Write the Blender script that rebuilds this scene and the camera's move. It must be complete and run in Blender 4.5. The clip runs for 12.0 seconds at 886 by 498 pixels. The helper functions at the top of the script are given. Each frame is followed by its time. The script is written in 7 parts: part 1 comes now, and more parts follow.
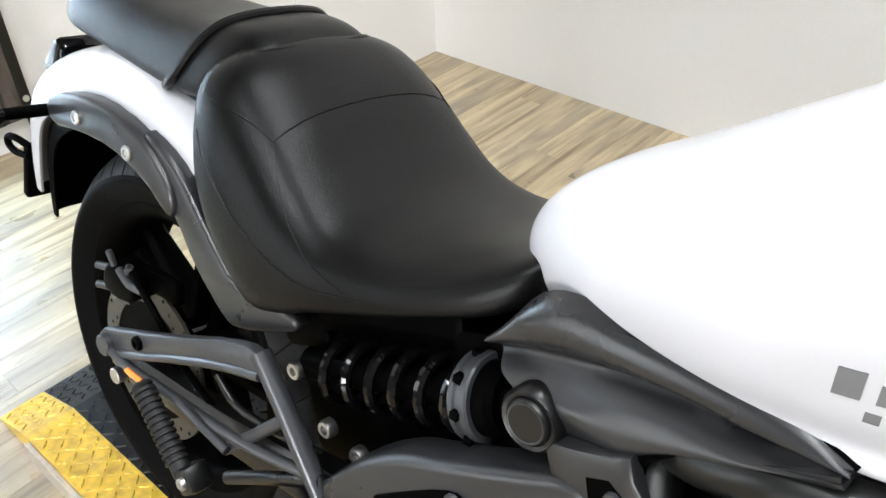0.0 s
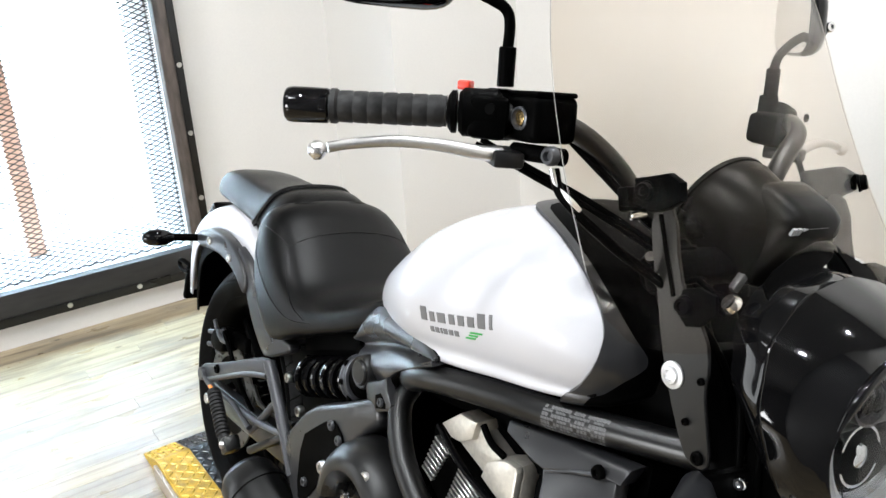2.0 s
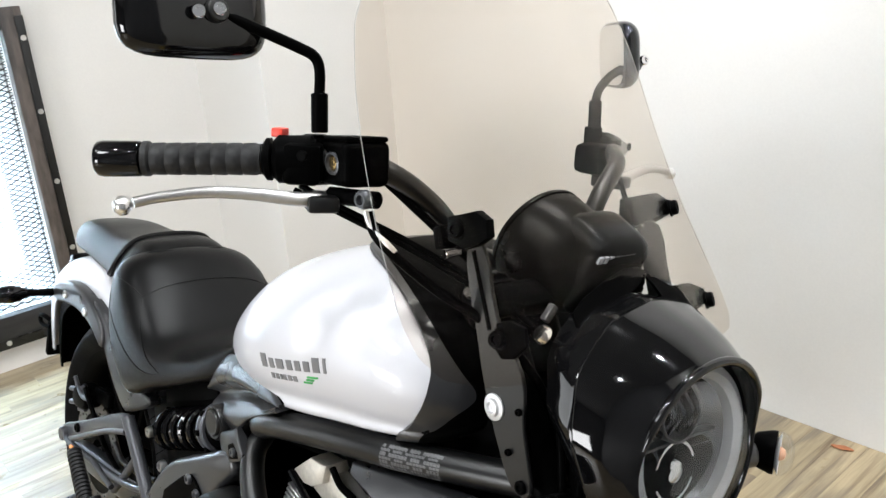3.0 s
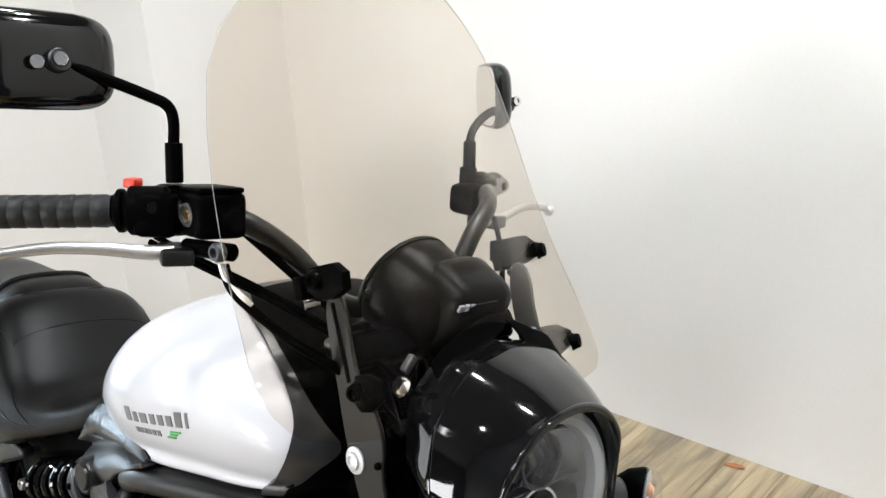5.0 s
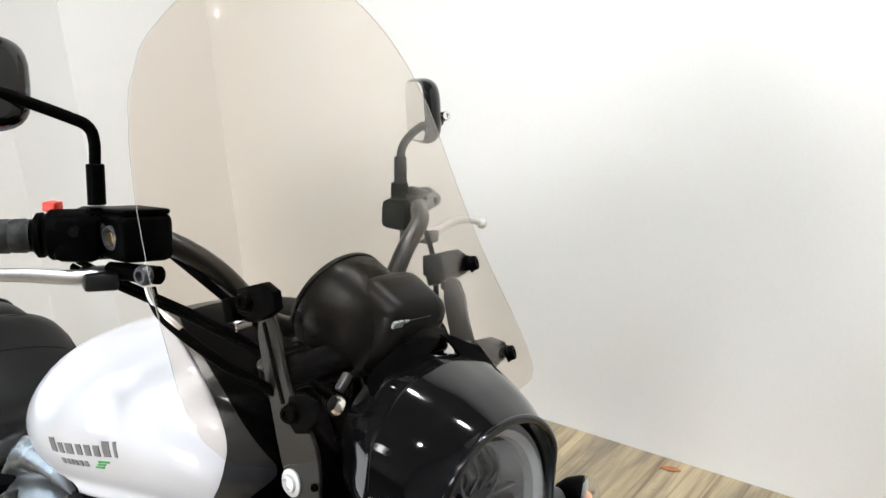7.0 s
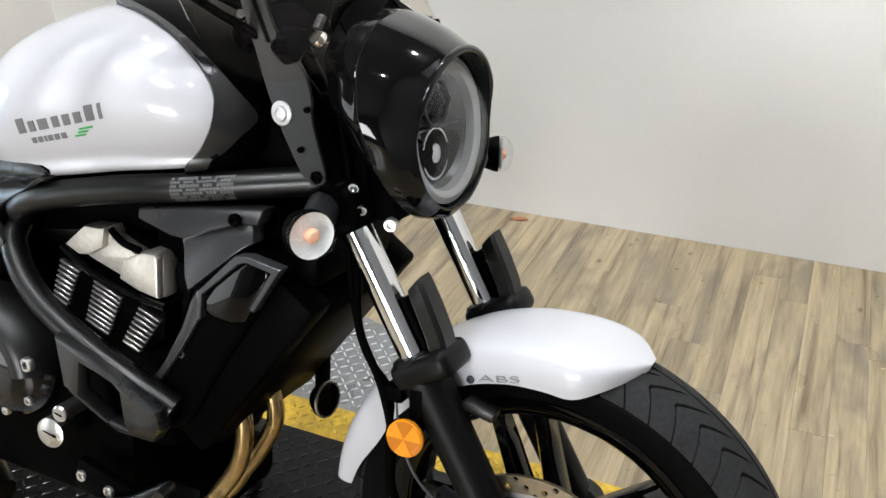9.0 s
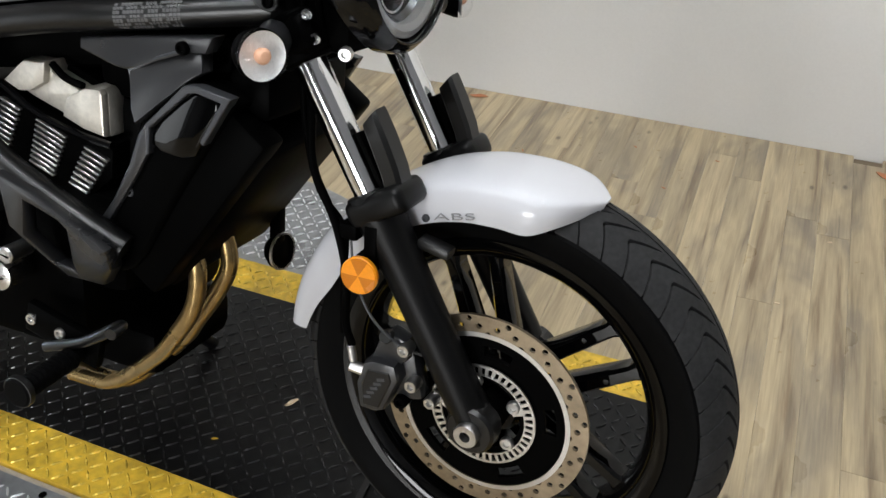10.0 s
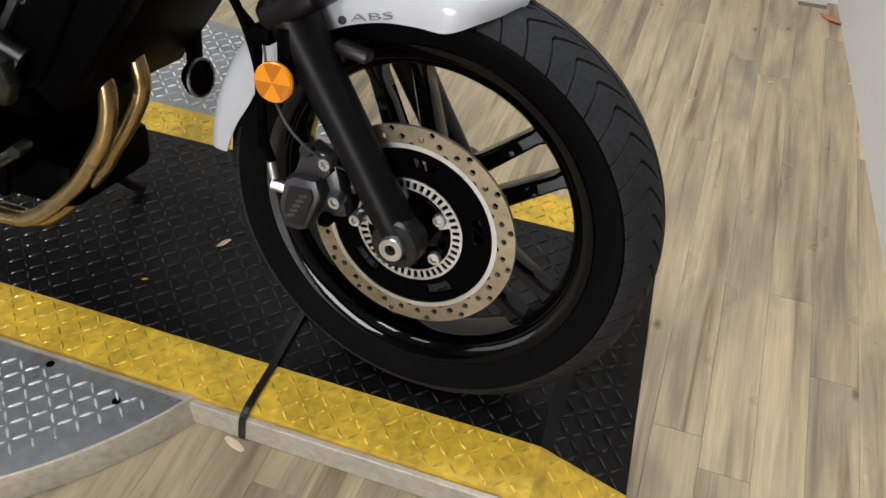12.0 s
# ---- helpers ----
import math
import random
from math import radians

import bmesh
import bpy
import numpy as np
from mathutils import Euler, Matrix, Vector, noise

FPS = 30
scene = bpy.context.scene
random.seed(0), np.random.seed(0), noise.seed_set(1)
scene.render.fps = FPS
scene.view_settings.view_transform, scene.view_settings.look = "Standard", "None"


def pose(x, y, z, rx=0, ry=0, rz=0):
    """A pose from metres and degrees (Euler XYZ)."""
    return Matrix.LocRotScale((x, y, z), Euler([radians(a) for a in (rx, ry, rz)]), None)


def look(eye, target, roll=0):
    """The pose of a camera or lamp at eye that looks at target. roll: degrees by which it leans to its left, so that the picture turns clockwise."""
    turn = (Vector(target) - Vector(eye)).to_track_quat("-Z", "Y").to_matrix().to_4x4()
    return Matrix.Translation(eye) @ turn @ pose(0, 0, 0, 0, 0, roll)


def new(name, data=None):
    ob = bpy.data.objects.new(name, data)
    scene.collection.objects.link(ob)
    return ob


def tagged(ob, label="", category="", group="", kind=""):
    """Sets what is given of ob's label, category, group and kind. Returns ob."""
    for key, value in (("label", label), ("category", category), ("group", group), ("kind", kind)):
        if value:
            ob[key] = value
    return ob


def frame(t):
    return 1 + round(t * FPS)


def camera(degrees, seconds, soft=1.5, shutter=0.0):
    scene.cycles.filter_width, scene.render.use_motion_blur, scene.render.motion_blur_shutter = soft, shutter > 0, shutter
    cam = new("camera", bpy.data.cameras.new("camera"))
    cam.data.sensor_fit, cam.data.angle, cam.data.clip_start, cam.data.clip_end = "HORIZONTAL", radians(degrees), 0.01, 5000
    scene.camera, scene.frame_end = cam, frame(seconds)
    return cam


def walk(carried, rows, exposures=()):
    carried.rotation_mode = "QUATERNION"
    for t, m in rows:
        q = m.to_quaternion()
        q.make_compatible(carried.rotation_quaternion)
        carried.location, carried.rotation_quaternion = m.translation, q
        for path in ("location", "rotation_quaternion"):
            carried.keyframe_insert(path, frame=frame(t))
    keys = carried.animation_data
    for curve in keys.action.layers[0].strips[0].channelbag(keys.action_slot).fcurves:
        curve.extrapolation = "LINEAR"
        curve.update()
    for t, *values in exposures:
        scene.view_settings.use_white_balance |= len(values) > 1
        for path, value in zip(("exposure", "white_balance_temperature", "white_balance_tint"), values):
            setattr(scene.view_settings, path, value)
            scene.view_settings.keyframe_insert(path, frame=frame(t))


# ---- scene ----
cam = camera(55.2, 12.0)
PATH = [
    (0, (0.931, -0.394, 1.184), (-0.163, 0.777, -0.012), -2.31),
    (0.5, (1.047, -0.519, 1.241), (-0.243, 0.645, 0.251), -4.09),
    (1, (1.244, -0.617, 1.284), (-0.127, 0.521, 0.376), -4.25),
    (1.5, (1.543, -0.605, 1.299), (0.028, 0.419, 0.488), -1.71),
    (2, (1.736, -0.562, 1.337), (0.184, 0.472, 0.614), -3.48),
    (2.5, (1.775, -0.523, 1.347), (0.291, 0.627, 0.658), -4.26),
    (3, (1.797, -0.489, 1.348), (0.364, 0.733, 0.674), -4.45),
    (3.5, (1.815, -0.468, 1.343), (0.428, 0.800, 0.660), -5.59),
    (3.7, (1.817, -0.458, 1.341), (0.453, 0.835, 0.658), -5.53),
    (5.3, (1.834, -0.428, 1.377), (0.855, 0.607, 0.907), -3.52),
    (5.5, (1.834, -0.428, 1.377), (0.537, 0.966, 0.767), -3.56),
    (6, (1.835, -0.421, 1.377), (0.879, 0.646, 0.934), -2.83),
    (6.5, (1.836, -0.415, 1.377), (0.578, 1.018, 0.777), -3.31),
    (6.7, (1.836, -0.415, 1.377), (0.904, 0.671, 0.926), -3.37),
    (8.3, (1.811, -0.621, 1.292), (0.889, 0.945, 0.457), -4.88),
    (8.5, (1.806, -0.662, 1.266), (0.931, 0.922, 0.414), -4.45),
    (9, (1.805, -0.730, 1.225), (1.050, 0.848, 0.256), -2.26),
    (9.5, (1.809, -0.746, 1.187), (1.134, 0.799, 0.112), -0.64),
    (10, (1.820, -0.757, 1.152), (1.199, 0.744, -0.015), 0.13),
    (10.5, (1.836, -0.773, 1.115), (1.276, 0.686, -0.132), 1.02),
    (11, (1.850, -0.781, 1.080), (1.361, 0.641, -0.238), 1.93),
    (11.5, (1.865, -0.786, 1.059), (1.418, 0.595, -0.317), 2.38),
    (12, (1.872, -0.775, 1.060), (1.409, 0.604, -0.313), 1.37),
]
EXPOSURES = [(0.0, 0.42), (1.0, 0.37), (2.0, 0.3), (3.0, 0.20), (5.5, 0.22), (6.5, 0.22), (8.5, 0.12), (9.5, -0.17), (10.0, -0.30), (11.0, -0.36), (12.0, -0.26)]
walk(cam, [(t, look(eye, target, roll)) for t, eye, target, roll in PATH], EXPOSURES)

# ---- world and light ----
FLOOR_Z = -0.062
world = bpy.data.worlds.new("world")
scene.world = world
world.use_nodes = True
wn = world.node_tree.nodes
sky = wn.new("ShaderNodeTexSky")
sky.sky_type, sky.sun_disc, sky.sun_elevation, sky.sun_rotation = "NISHITA", False, radians(40), radians(250)
world.node_tree.links.new(sky.outputs[0], wn["Background"].inputs[0])
wn["Background"].inputs[1].default_value = 0.1


def area_lamp(name, at, target, size, size_y, power, colour=(1, 1, 1), shape="RECTANGLE"):
    data = bpy.data.lights.new(name, "AREA")
    data.shape, data.size, data.size_y, data.energy, data.color = shape, size, size_y, power, colour
    ob = new(name, data)
    ob.matrix_world = look(at, target)
    return ob


# ---- materials ----
def mat(name, colour, rough=0.5, metal=0.0, var=0.12, scale=6.0, fine=60.0, bump=0.0, coat=0.0, rough_var=0.08, island=0.0, stretch=(1, 1, 1), spec=0.5):
    """A surface with variation at two scales in colour and gloss, and a fine relief."""
    m = bpy.data.materials.new(name)
    m.use_nodes = True
    nt = m.node_tree
    n, l = nt.nodes, nt.links
    b = n["Principled BSDF"]
    b.inputs["Metallic"].default_value = metal
    b.inputs["Coat Weight"].default_value = coat
    b.inputs["Coat Roughness"].default_value = 0.03
    b.inputs["Specular IOR Level"].default_value = spec
    tc = n.new("ShaderNodeTexCoord")
    mp = n.new("ShaderNodeMapping")
    mp.inputs["Scale"].default_value = stretch
    l.new(tc.outputs["Object"], mp.inputs[0])
    big, small = n.new("ShaderNodeTexNoise"), n.new("ShaderNodeTexNoise")
    big.inputs["Scale"].default_value, small.inputs["Scale"].default_value = scale, fine
    big.inputs["Detail"].default_value = small.inputs["Detail"].default_value = 6
    for t in (big, small):
        l.new(mp.outputs[0], t.inputs["Vector"])
    mix = n.new("ShaderNodeMath")
    mix.operation = "ADD"
    l.new(big.outputs["Fac"], mix.inputs[0])
    l.new(small.outputs["Fac"], mix.inputs[1])
    ramp = n.new("ShaderNodeMapRange")
    ramp.inputs[1].default_value, ramp.inputs[2].default_value = 0.7, 1.3
    ramp.inputs[3].default_value, ramp.inputs[4].default_value = 1 - var, 1 + var
    l.new(mix.outputs[0], ramp.inputs[0])
    hue = n.new("ShaderNodeMix")
    hue.data_type, hue.blend_type = "RGBA", "MULTIPLY"
    hue.inputs["Factor"].default_value = 1.0
    hue.inputs["A"].default_value = (*colour, 1)
    l.new(ramp.outputs[0], hue.inputs["B"])
    l.new(hue.outputs["Result"], b.inputs["Base Color"])
    gl = n.new("ShaderNodeMapRange")
    gl.inputs[1].default_value, gl.inputs[2].default_value = 0.3, 0.7
    gl.inputs[3].default_value, gl.inputs[4].default_value = max(0.02, rough - rough_var), min(1.0, rough + rough_var)
    l.new(big.outputs["Fac"], gl.inputs[0])
    l.new(gl.outputs[0], b.inputs["Roughness"])
    if bump:
        bp = n.new("ShaderNodeBump")
        bp.inputs["Strength"].default_value, bp.inputs["Distance"].default_value = bump, 0.002
        l.new(small.outputs["Fac"], bp.inputs["Height"])
        l.new(bp.outputs[0], b.inputs["Normal"])
    return m


def glow(name, colour, strength):
    m = bpy.data.materials.new(name)
    m.use_nodes = True
    b = m.node_tree.nodes["Principled BSDF"]
    b.inputs["Base Color"].default_value = (*colour, 1)
    b.inputs["Emission Color"].default_value = (*colour, 1)
    b.inputs["Emission Strength"].default_value = strength
    return m


def clear(name, colour, rough=0.0, ior=1.45):
    m = bpy.data.materials.new(name)
    m.use_nodes = True
    b = m.node_tree.nodes["Principled BSDF"]
    b.inputs["Base Color"].default_value = (*colour, 1)
    b.inputs["Roughness"].default_value = rough
    b.inputs["Transmission Weight"].default_value = 1.0
    b.inputs["IOR"].default_value = ior
    return m


def thin_sheet(name, tint, gloss=0.09, ior=1.3):
    """A thin clear plastic sheet: light passes straight, with a little gloss."""
    m = bpy.data.materials.new(name)
    m.use_nodes = True
    n, l = m.node_tree.nodes, m.node_tree.links
    n.remove(n["Principled BSDF"])
    tr, gs, mx, fr = (n.new("ShaderNodeBsdf" + k) for k in ("Transparent", "Glossy", "Diffuse", "Diffuse"))
    n.remove(mx), n.remove(fr)
    mx, fr = n.new("ShaderNodeMixShader"), n.new("ShaderNodeFresnel")
    fr.inputs["IOR"].default_value = ior
    cap = n.new("ShaderNodeMath")
    cap.operation = "MINIMUM"
    cap.inputs[1].default_value = gloss
    l.new(fr.outputs[0], cap.inputs[0])
    tr.inputs[0].default_value = (*tint, 1)
    gs.inputs["Roughness"].default_value = 0.01
    l.new(cap.outputs[0], mx.inputs[0])
    l.new(tr.outputs[0], mx.inputs[1])
    l.new(gs.outputs[0], mx.inputs[2])
    l.new(mx.outputs[0], n["Material Output"].inputs[0])
    return m


def wood_planks():
    """Grey-tan laminate boards, each with its own tone and figure."""
    m = mat("wood_plank", (0.36, 0.27, 0.16), 0.33, var=0.0, rough_var=0.1)
    n, l = m.node_tree.nodes, m.node_tree.links
    b = n["Principled BSDF"]
    tc, oi = n.new("ShaderNodeTexCoord"), n.new("ShaderNodeObjectInfo")
    sh = n.new("ShaderNodeVectorMath")
    sh.operation = "MULTIPLY_ADD"
    comb = n.new("ShaderNodeCombineXYZ")
    for k in range(3):
        l.new(oi.outputs["Random"], comb.inputs[k])
    sh.inputs[1].default_value = (37, 53, 11)
    l.new(comb.outputs[0], sh.inputs[0])
    l.new(tc.outputs["Object"], sh.inputs[2])
    def band(sx, sy, scale, detail, dist):
        mp, nz = n.new("ShaderNodeMapping"), n.new("ShaderNodeTexNoise")
        mp.inputs["Scale"].default_value = (sx, sy, 1)
        l.new(sh.outputs[0], mp.inputs[0])
        l.new(mp.outputs[0], nz.inputs["Vector"])
        nz.inputs["Scale"].default_value, nz.inputs["Detail"].default_value, nz.inputs["Distortion"].default_value = scale, detail, dist
        return nz
    streak, grain, blot = band(24, 1.4, 1.5, 9, 0.5), band(170, 7, 1.5, 6, 0.3), band(5.5, 1.5, 1.5, 8, 1.1)
    ramp = n.new("ShaderNodeValToRGB")
    e = ramp.color_ramp.elements
    e[0].position, e[0].color = 0.30, (0.19, 0.135, 0.08, 1)
    e[1].position, e[1].color = 0.68, (0.52, 0.415, 0.258, 1)
    e2 = ramp.color_ramp.elements.new(0.46)
    e2.color = (0.40, 0.318, 0.20, 1)
    l.new(streak.outputs["Fac"], ramp.inputs[0])
    grey = n.new("ShaderNodeMix")
    grey.data_type = "RGBA"
    grey.inputs["B"].default_value = (0.195, 0.165, 0.130, 1)
    mr = n.new("ShaderNodeMapRange")
    mr.inputs[1].default_value, mr.inputs[2].default_value, mr.inputs[4].default_value = 0.46, 0.68, 0.72
    l.new(blot.outputs["Fac"], mr.inputs[0])
    l.new(mr.outputs[0], grey.inputs["Factor"])
    l.new(ramp.outputs[0], grey.inputs["A"])
    tone = n.new("ShaderNodeMapRange")
    tone.inputs[3].default_value, tone.inputs[4].default_value = 0.82, 1.02
    l.new(oi.outputs["Random"], tone.inputs[0])
    gr = n.new("ShaderNodeMapRange")
    gr.inputs[1].default_value, gr.inputs[2].default_value, gr.inputs[3].default_value, gr.inputs[4].default_value = 0.3, 0.7, 0.86, 1.1
    l.new(grain.outputs["Fac"], gr.inputs[0])
    mul = n.new("ShaderNodeMath")
    mul.operation = "MULTIPLY"
    l.new(tone.outputs[0], mul.inputs[0])
    l.new(gr.outputs[0], mul.inputs[1])
    out = n.new("ShaderNodeMix")
    out.data_type, out.blend_type = "RGBA", "MULTIPLY"
    out.inputs["Factor"].default_value = 1.0
    l.new(grey.outputs["Result"], out.inputs["A"])
    l.new(mul.outputs[0], out.inputs["B"])
    # long checks in the grain, and small knots
    check = band(48, 1.1, 1.6, 3, 0.4)
    ck = n.new("ShaderNodeMapRange")
    ck.inputs[1].default_value, ck.inputs[2].default_value, ck.inputs[3].default_value, ck.inputs[4].default_value = 0.68, 0.76, 1.0, 0.5
    l.new(check.outputs["Fac"], ck.inputs[0])
    mp, knot = n.new("ShaderNodeMapping"), n.new("ShaderNodeTexVoronoi")
    mp.inputs["Scale"].default_value = (9, 5, 1)
    l.new(sh.outputs[0], mp.inputs[0])
    l.new(mp.outputs[0], knot.inputs["Vector"])
    kn = n.new("ShaderNodeMapRange")
    kn.inputs[1].default_value, kn.inputs[2].default_value, kn.inputs[3].default_value, kn.inputs[4].default_value = 0.03, 0.085, 0.38, 1.0
    knot.inputs["Scale"].default_value = 1.0
    l.new(knot.outputs["Distance"], kn.inputs[0])
    sp = n.new("ShaderNodeMath")
    sp.operation = "MULTIPLY"
    l.new(ck.outputs[0], sp.inputs[0])
    l.new(kn.outputs[0], sp.inputs[1])
    dark = n.new("ShaderNodeMix")
    dark.data_type, dark.blend_type = "RGBA", "MULTIPLY"
    dark.inputs["Factor"].default_value = 1.0
    l.new(out.outputs["Result"], dark.inputs["A"])
    l.new(sp.outputs[0], dark.inputs["B"])
    l.new(dark.outputs["Result"], b.inputs["Base Color"])
    bp = n.new("ShaderNodeBump")
    bp.inputs["Strength"].default_value, bp.inputs["Distance"].default_value = 0.25, 0.001
    l.new(grain.outputs["Fac"], bp.inputs["Height"])
    l.new(bp.outputs[0], b.inputs["Normal"])
    return m


WALL = mat("wall_paint", (0.67, 0.654, 0.630), 0.6, var=0.025, scale=1.2, fine=140, bump=0.02)
DARKWALL = mat("dark_wall_paint", (0.10, 0.10, 0.105), 0.7, var=0.06)
CEIL = mat("ceiling_paint", (0.16, 0.16, 0.16), 0.8, var=0.05)
WOOD = wood_planks()
SEAM = mat("floor_seam", (0.16, 0.12, 0.08), 0.8)
PEARL = mat("pearl_white_paint", (0.545, 0.546, 0.575), 0.52, metal=0.12, var=0.02, scale=4, fine=900, coat=0.7, rough_var=0.03, spec=0.3)
GLOSS = mat("gloss_black_paint", (0.002, 0.002, 0.0022), 0.06, var=0.1, coat=0.3, rough_var=0.02, spec=0.22)
GLOSSW = mat("gloss_black_wheel", (0.0010, 0.0010, 0.0011), 0.10, var=0.1, coat=0.42, rough_var=0.03, spec=0.06)
SATIN = mat("satin_charcoal_plastic", (0.015, 0.0153, 0.0168), 0.31, var=0.1, fine=350, bump=0.04, spec=0.62)
FRAMEB = mat("satin_black_metal", (0.0024, 0.0024, 0.0025), 0.34, var=0.1, fine=300, bump=0.02, spec=0.46)
MATTE = mat("matte_black_plastic", (0.0010, 0.0010, 0.0010), 0.42, var=0.15, fine=700, bump=0.015, spec=0.012)
VINYL = mat("black_vinyl", (0.0022, 0.0022, 0.0023), 0.34, var=0.15, scale=5, fine=420, bump=0.22, rough_var=0.06, spec=0.165)
PIPING = mat("black_piping", (0.003, 0.003, 0.003), 0.35, spec=0.2)
RUBBER = mat("tyre_rubber", (0.0022, 0.0022, 0.0023), 0.6, var=0.25, scale=9, fine=200, bump=0.12, spec=0.04)
# Worn tone, also set lighter so the carcass below reads as groove shade.
TREADR = mat("worn_tread_rubber", (0.021, 0.021, 0.0216), 0.62, var=0.3, scale=12, fine=160, bump=0.2, spec=0.12)
CHROME = mat("polished_steel", (0.75, 0.75, 0.76), 0.1, metal=1.0, var=0.03, rough_var=0.04)
ALU = mat("brushed_aluminium", (0.62, 0.61, 0.60), 0.32, metal=1.0, var=0.08, fine=180, bump=0.06)
CASTALU = mat("cast_silver_cover", (0.60, 0.565, 0.50), 0.36, metal=0.55, var=0.14, scale=18, fine=160, bump=0.1)
GREYCAST = mat("grey_cast_metal", (0.060, 0.062, 0.068), 0.36, metal=0.45, var=0.1, fine=200, bump=0.06)
DISC = mat("brake_disc_steel", (0.29, 0.235, 0.165), 0.36, metal=0.9, var=0.22, scale=14, fine=90)
GOLD = mat("heat_tinted_steel", (0.37, 0.26, 0.115), 0.28, metal=0.9, var=0.25, scale=10, fine=60)
YELLOW = mat("worn_yellow_paint", (0.60, 0.385, 0.030), 0.5, var=0.38, scale=14, fine=55, bump=0.15)
PLATEB = mat("black_tread_plate", (0.003, 0.003, 0.0031), 0.40, metal=0.0, var=0.4, scale=8, fine=80, bump=0.10, spec=0.20)
PLATES = mat("bare_tread_plate", (0.27, 0.274, 0.282), 0.32, metal=0.5, var=0.2, scale=6, fine=60, bump=0.08)
# Lug tones hold wear and, beyond it, the glints on the raised faces.
LUGS = mat("worn_glint_lug", (0.85, 0.86, 0.88), 0.3, metal=0.5, var=0.15, scale=30, fine=120)
LUGY = mat("worn_yellow_glint_lug", (0.72, 0.52, 0.09), 0.25, metal=0.35, var=0.4, scale=40, fine=160)
# Disc steel darkened for the rear disc, which sits in shade.
DISCSHADE = mat("shaded_disc_steel", (0.06, 0.055, 0.048), 0.4, metal=0.5, var=0.2, scale=14, fine=90)
# Wear on the black lugs, lightened further for their glints.
LUGB = mat("worn_black_glint_lug", (0.046, 0.046, 0.047), 0.22, metal=0.55, var=0.7, scale=24, fine=120, spec=0.5)
EDGEWOOD = mat("turntable_edge", (0.42, 0.37, 0.30), 0.4, metal=0.1, var=0.22, scale=12, fine=90)
AMBER = mat("amber_reflector", (0.80, 0.27, 0.008), 0.22, var=0.08, scale=30, fine=400, coat=0.2)
# Shaded copy of the amber, for every second facet.
AMBERSHADE = mat("amber_reflector_shaded", (0.50, 0.15, 0.004), 0.22, var=0.08, scale=30, fine=400, coat=0.2)
AMBERIN = mat("amber_bulb", (0.75, 0.42, 0.27), 0.5)
LENS = thin_sheet("clear_lens", (0.96, 0.965, 0.97), 0.08)
SHIELD = thin_sheet("clear_windshield", (0.955, 0.922, 0.882), 0.20, 1.11)
REFLECT = mat("lamp_reflector", (0.7, 0.71, 0.73), 0.12, metal=1.0, rough_var=0.05)
LAMPRING = mat("frosted_lamp_ring", (0.42, 0.43, 0.44), 0.3, var=0.05, coat=0.4)
BOWL = mat("grey_lamp_bowl", (0.16, 0.165, 0.17), 0.22, metal=0.6, rough_var=0.06)
# Duller copy of satin_black_metal; the fork's lower light is in the finish.
SLIDER = mat("shaded_black_metal", (0.0022, 0.0022, 0.0023), 0.40, var=0.15, fine=300, bump=0.03, spec=0.17)
PODB = mat("pod_plastic", (0.0035, 0.0031, 0.0027), 0.32, var=0.15, fine=500, bump=0.03, spec=0.09)
GRIPR = mat("grip_rubber", (0.012, 0.012, 0.0122), 0.5, var=0.3, scale=30, fine=240, bump=0.3, spec=0.22)
ORANGE = mat("orange_paint", (0.85, 0.24, 0.03), 0.45, var=0.08)
REDSW = mat("red_switch", (0.7, 0.04, 0.02), 0.4)
TEXTD = mat("dark_grey_print", (0.15, 0.15, 0.155), 0.4, var=0.05, spec=0.3)
TEXTL = mat("grey_print", (0.22, 0.22, 0.225), 0.4, var=0.05)
TEXTG = mat("green_print", (0.03, 0.34, 0.07), 0.35, var=0.05)
LABEL = mat("sticker_print", (0.085, 0.085, 0.088), 0.5, var=0.1)
STEELDARK = mat("dark_weathered_wood", (0.075, 0.060, 0.052), 0.6, var=0.6, scale=7, fine=50, bump=0.4, stretch=(1, 1, 0.25))
DARKBAR = mat("dark_stained_wood", (0.016, 0.015, 0.015), 0.55, var=0.5, scale=7, fine=50, bump=0.3, stretch=(1, 0.25, 1))
REVEAL = mat("grey_concrete_reveal", (0.30, 0.295, 0.29), 0.8, var=0.1)
WIRE = mat("mesh_wire", (0.03, 0.03, 0.03), 0.5, metal=0.2)
OUTSIDE = glow("bright_daylight", (1.0, 1.0, 1.0), 1.25)
STREET = glow("street_daylight", (0.93, 0.97, 1.0), 3.2)
POSTC = mat("orange_post_paint", (0.88, 0.52, 0.36), 0.6)
TAN = mat("dry_leaf", (0.42, 0.16, 0.07), 0.7)
PALE = mat("pale_litter", (0.7, 0.55, 0.38), 0.7)
SILVER = mat("silver_zinc", (0.66, 0.66, 0.67), 0.38, metal=0.5, var=0.08)
MIRROR = mat("mirror_glass", (0.9, 0.9, 0.9), 0.01, metal=1.0, var=0.0, rough_var=0.0)


# ---- mesh helpers ----
def part(name, bm, material, parent=None, label="", m=None, smooth=38):
    """Links a bmesh as one mesh object under a thing or a part."""
    me = bpy.data.meshes.new(name)
    bmesh.ops.recalc_face_normals(bm, faces=bm.faces)
    bm.to_mesh(me)
    bm.free()
    me.materials.append(material)
    if smooth:
        me.polygons.foreach_set("use_smooth", [True] * len(me.polygons))
        me.set_sharp_from_angle(angle=radians(smooth))
    ob = new(name, me)
    if parent:
        ob.parent = parent
    if m is not None:
        ob.matrix_local = m
    if label:
        ob["label"] = label
    return ob


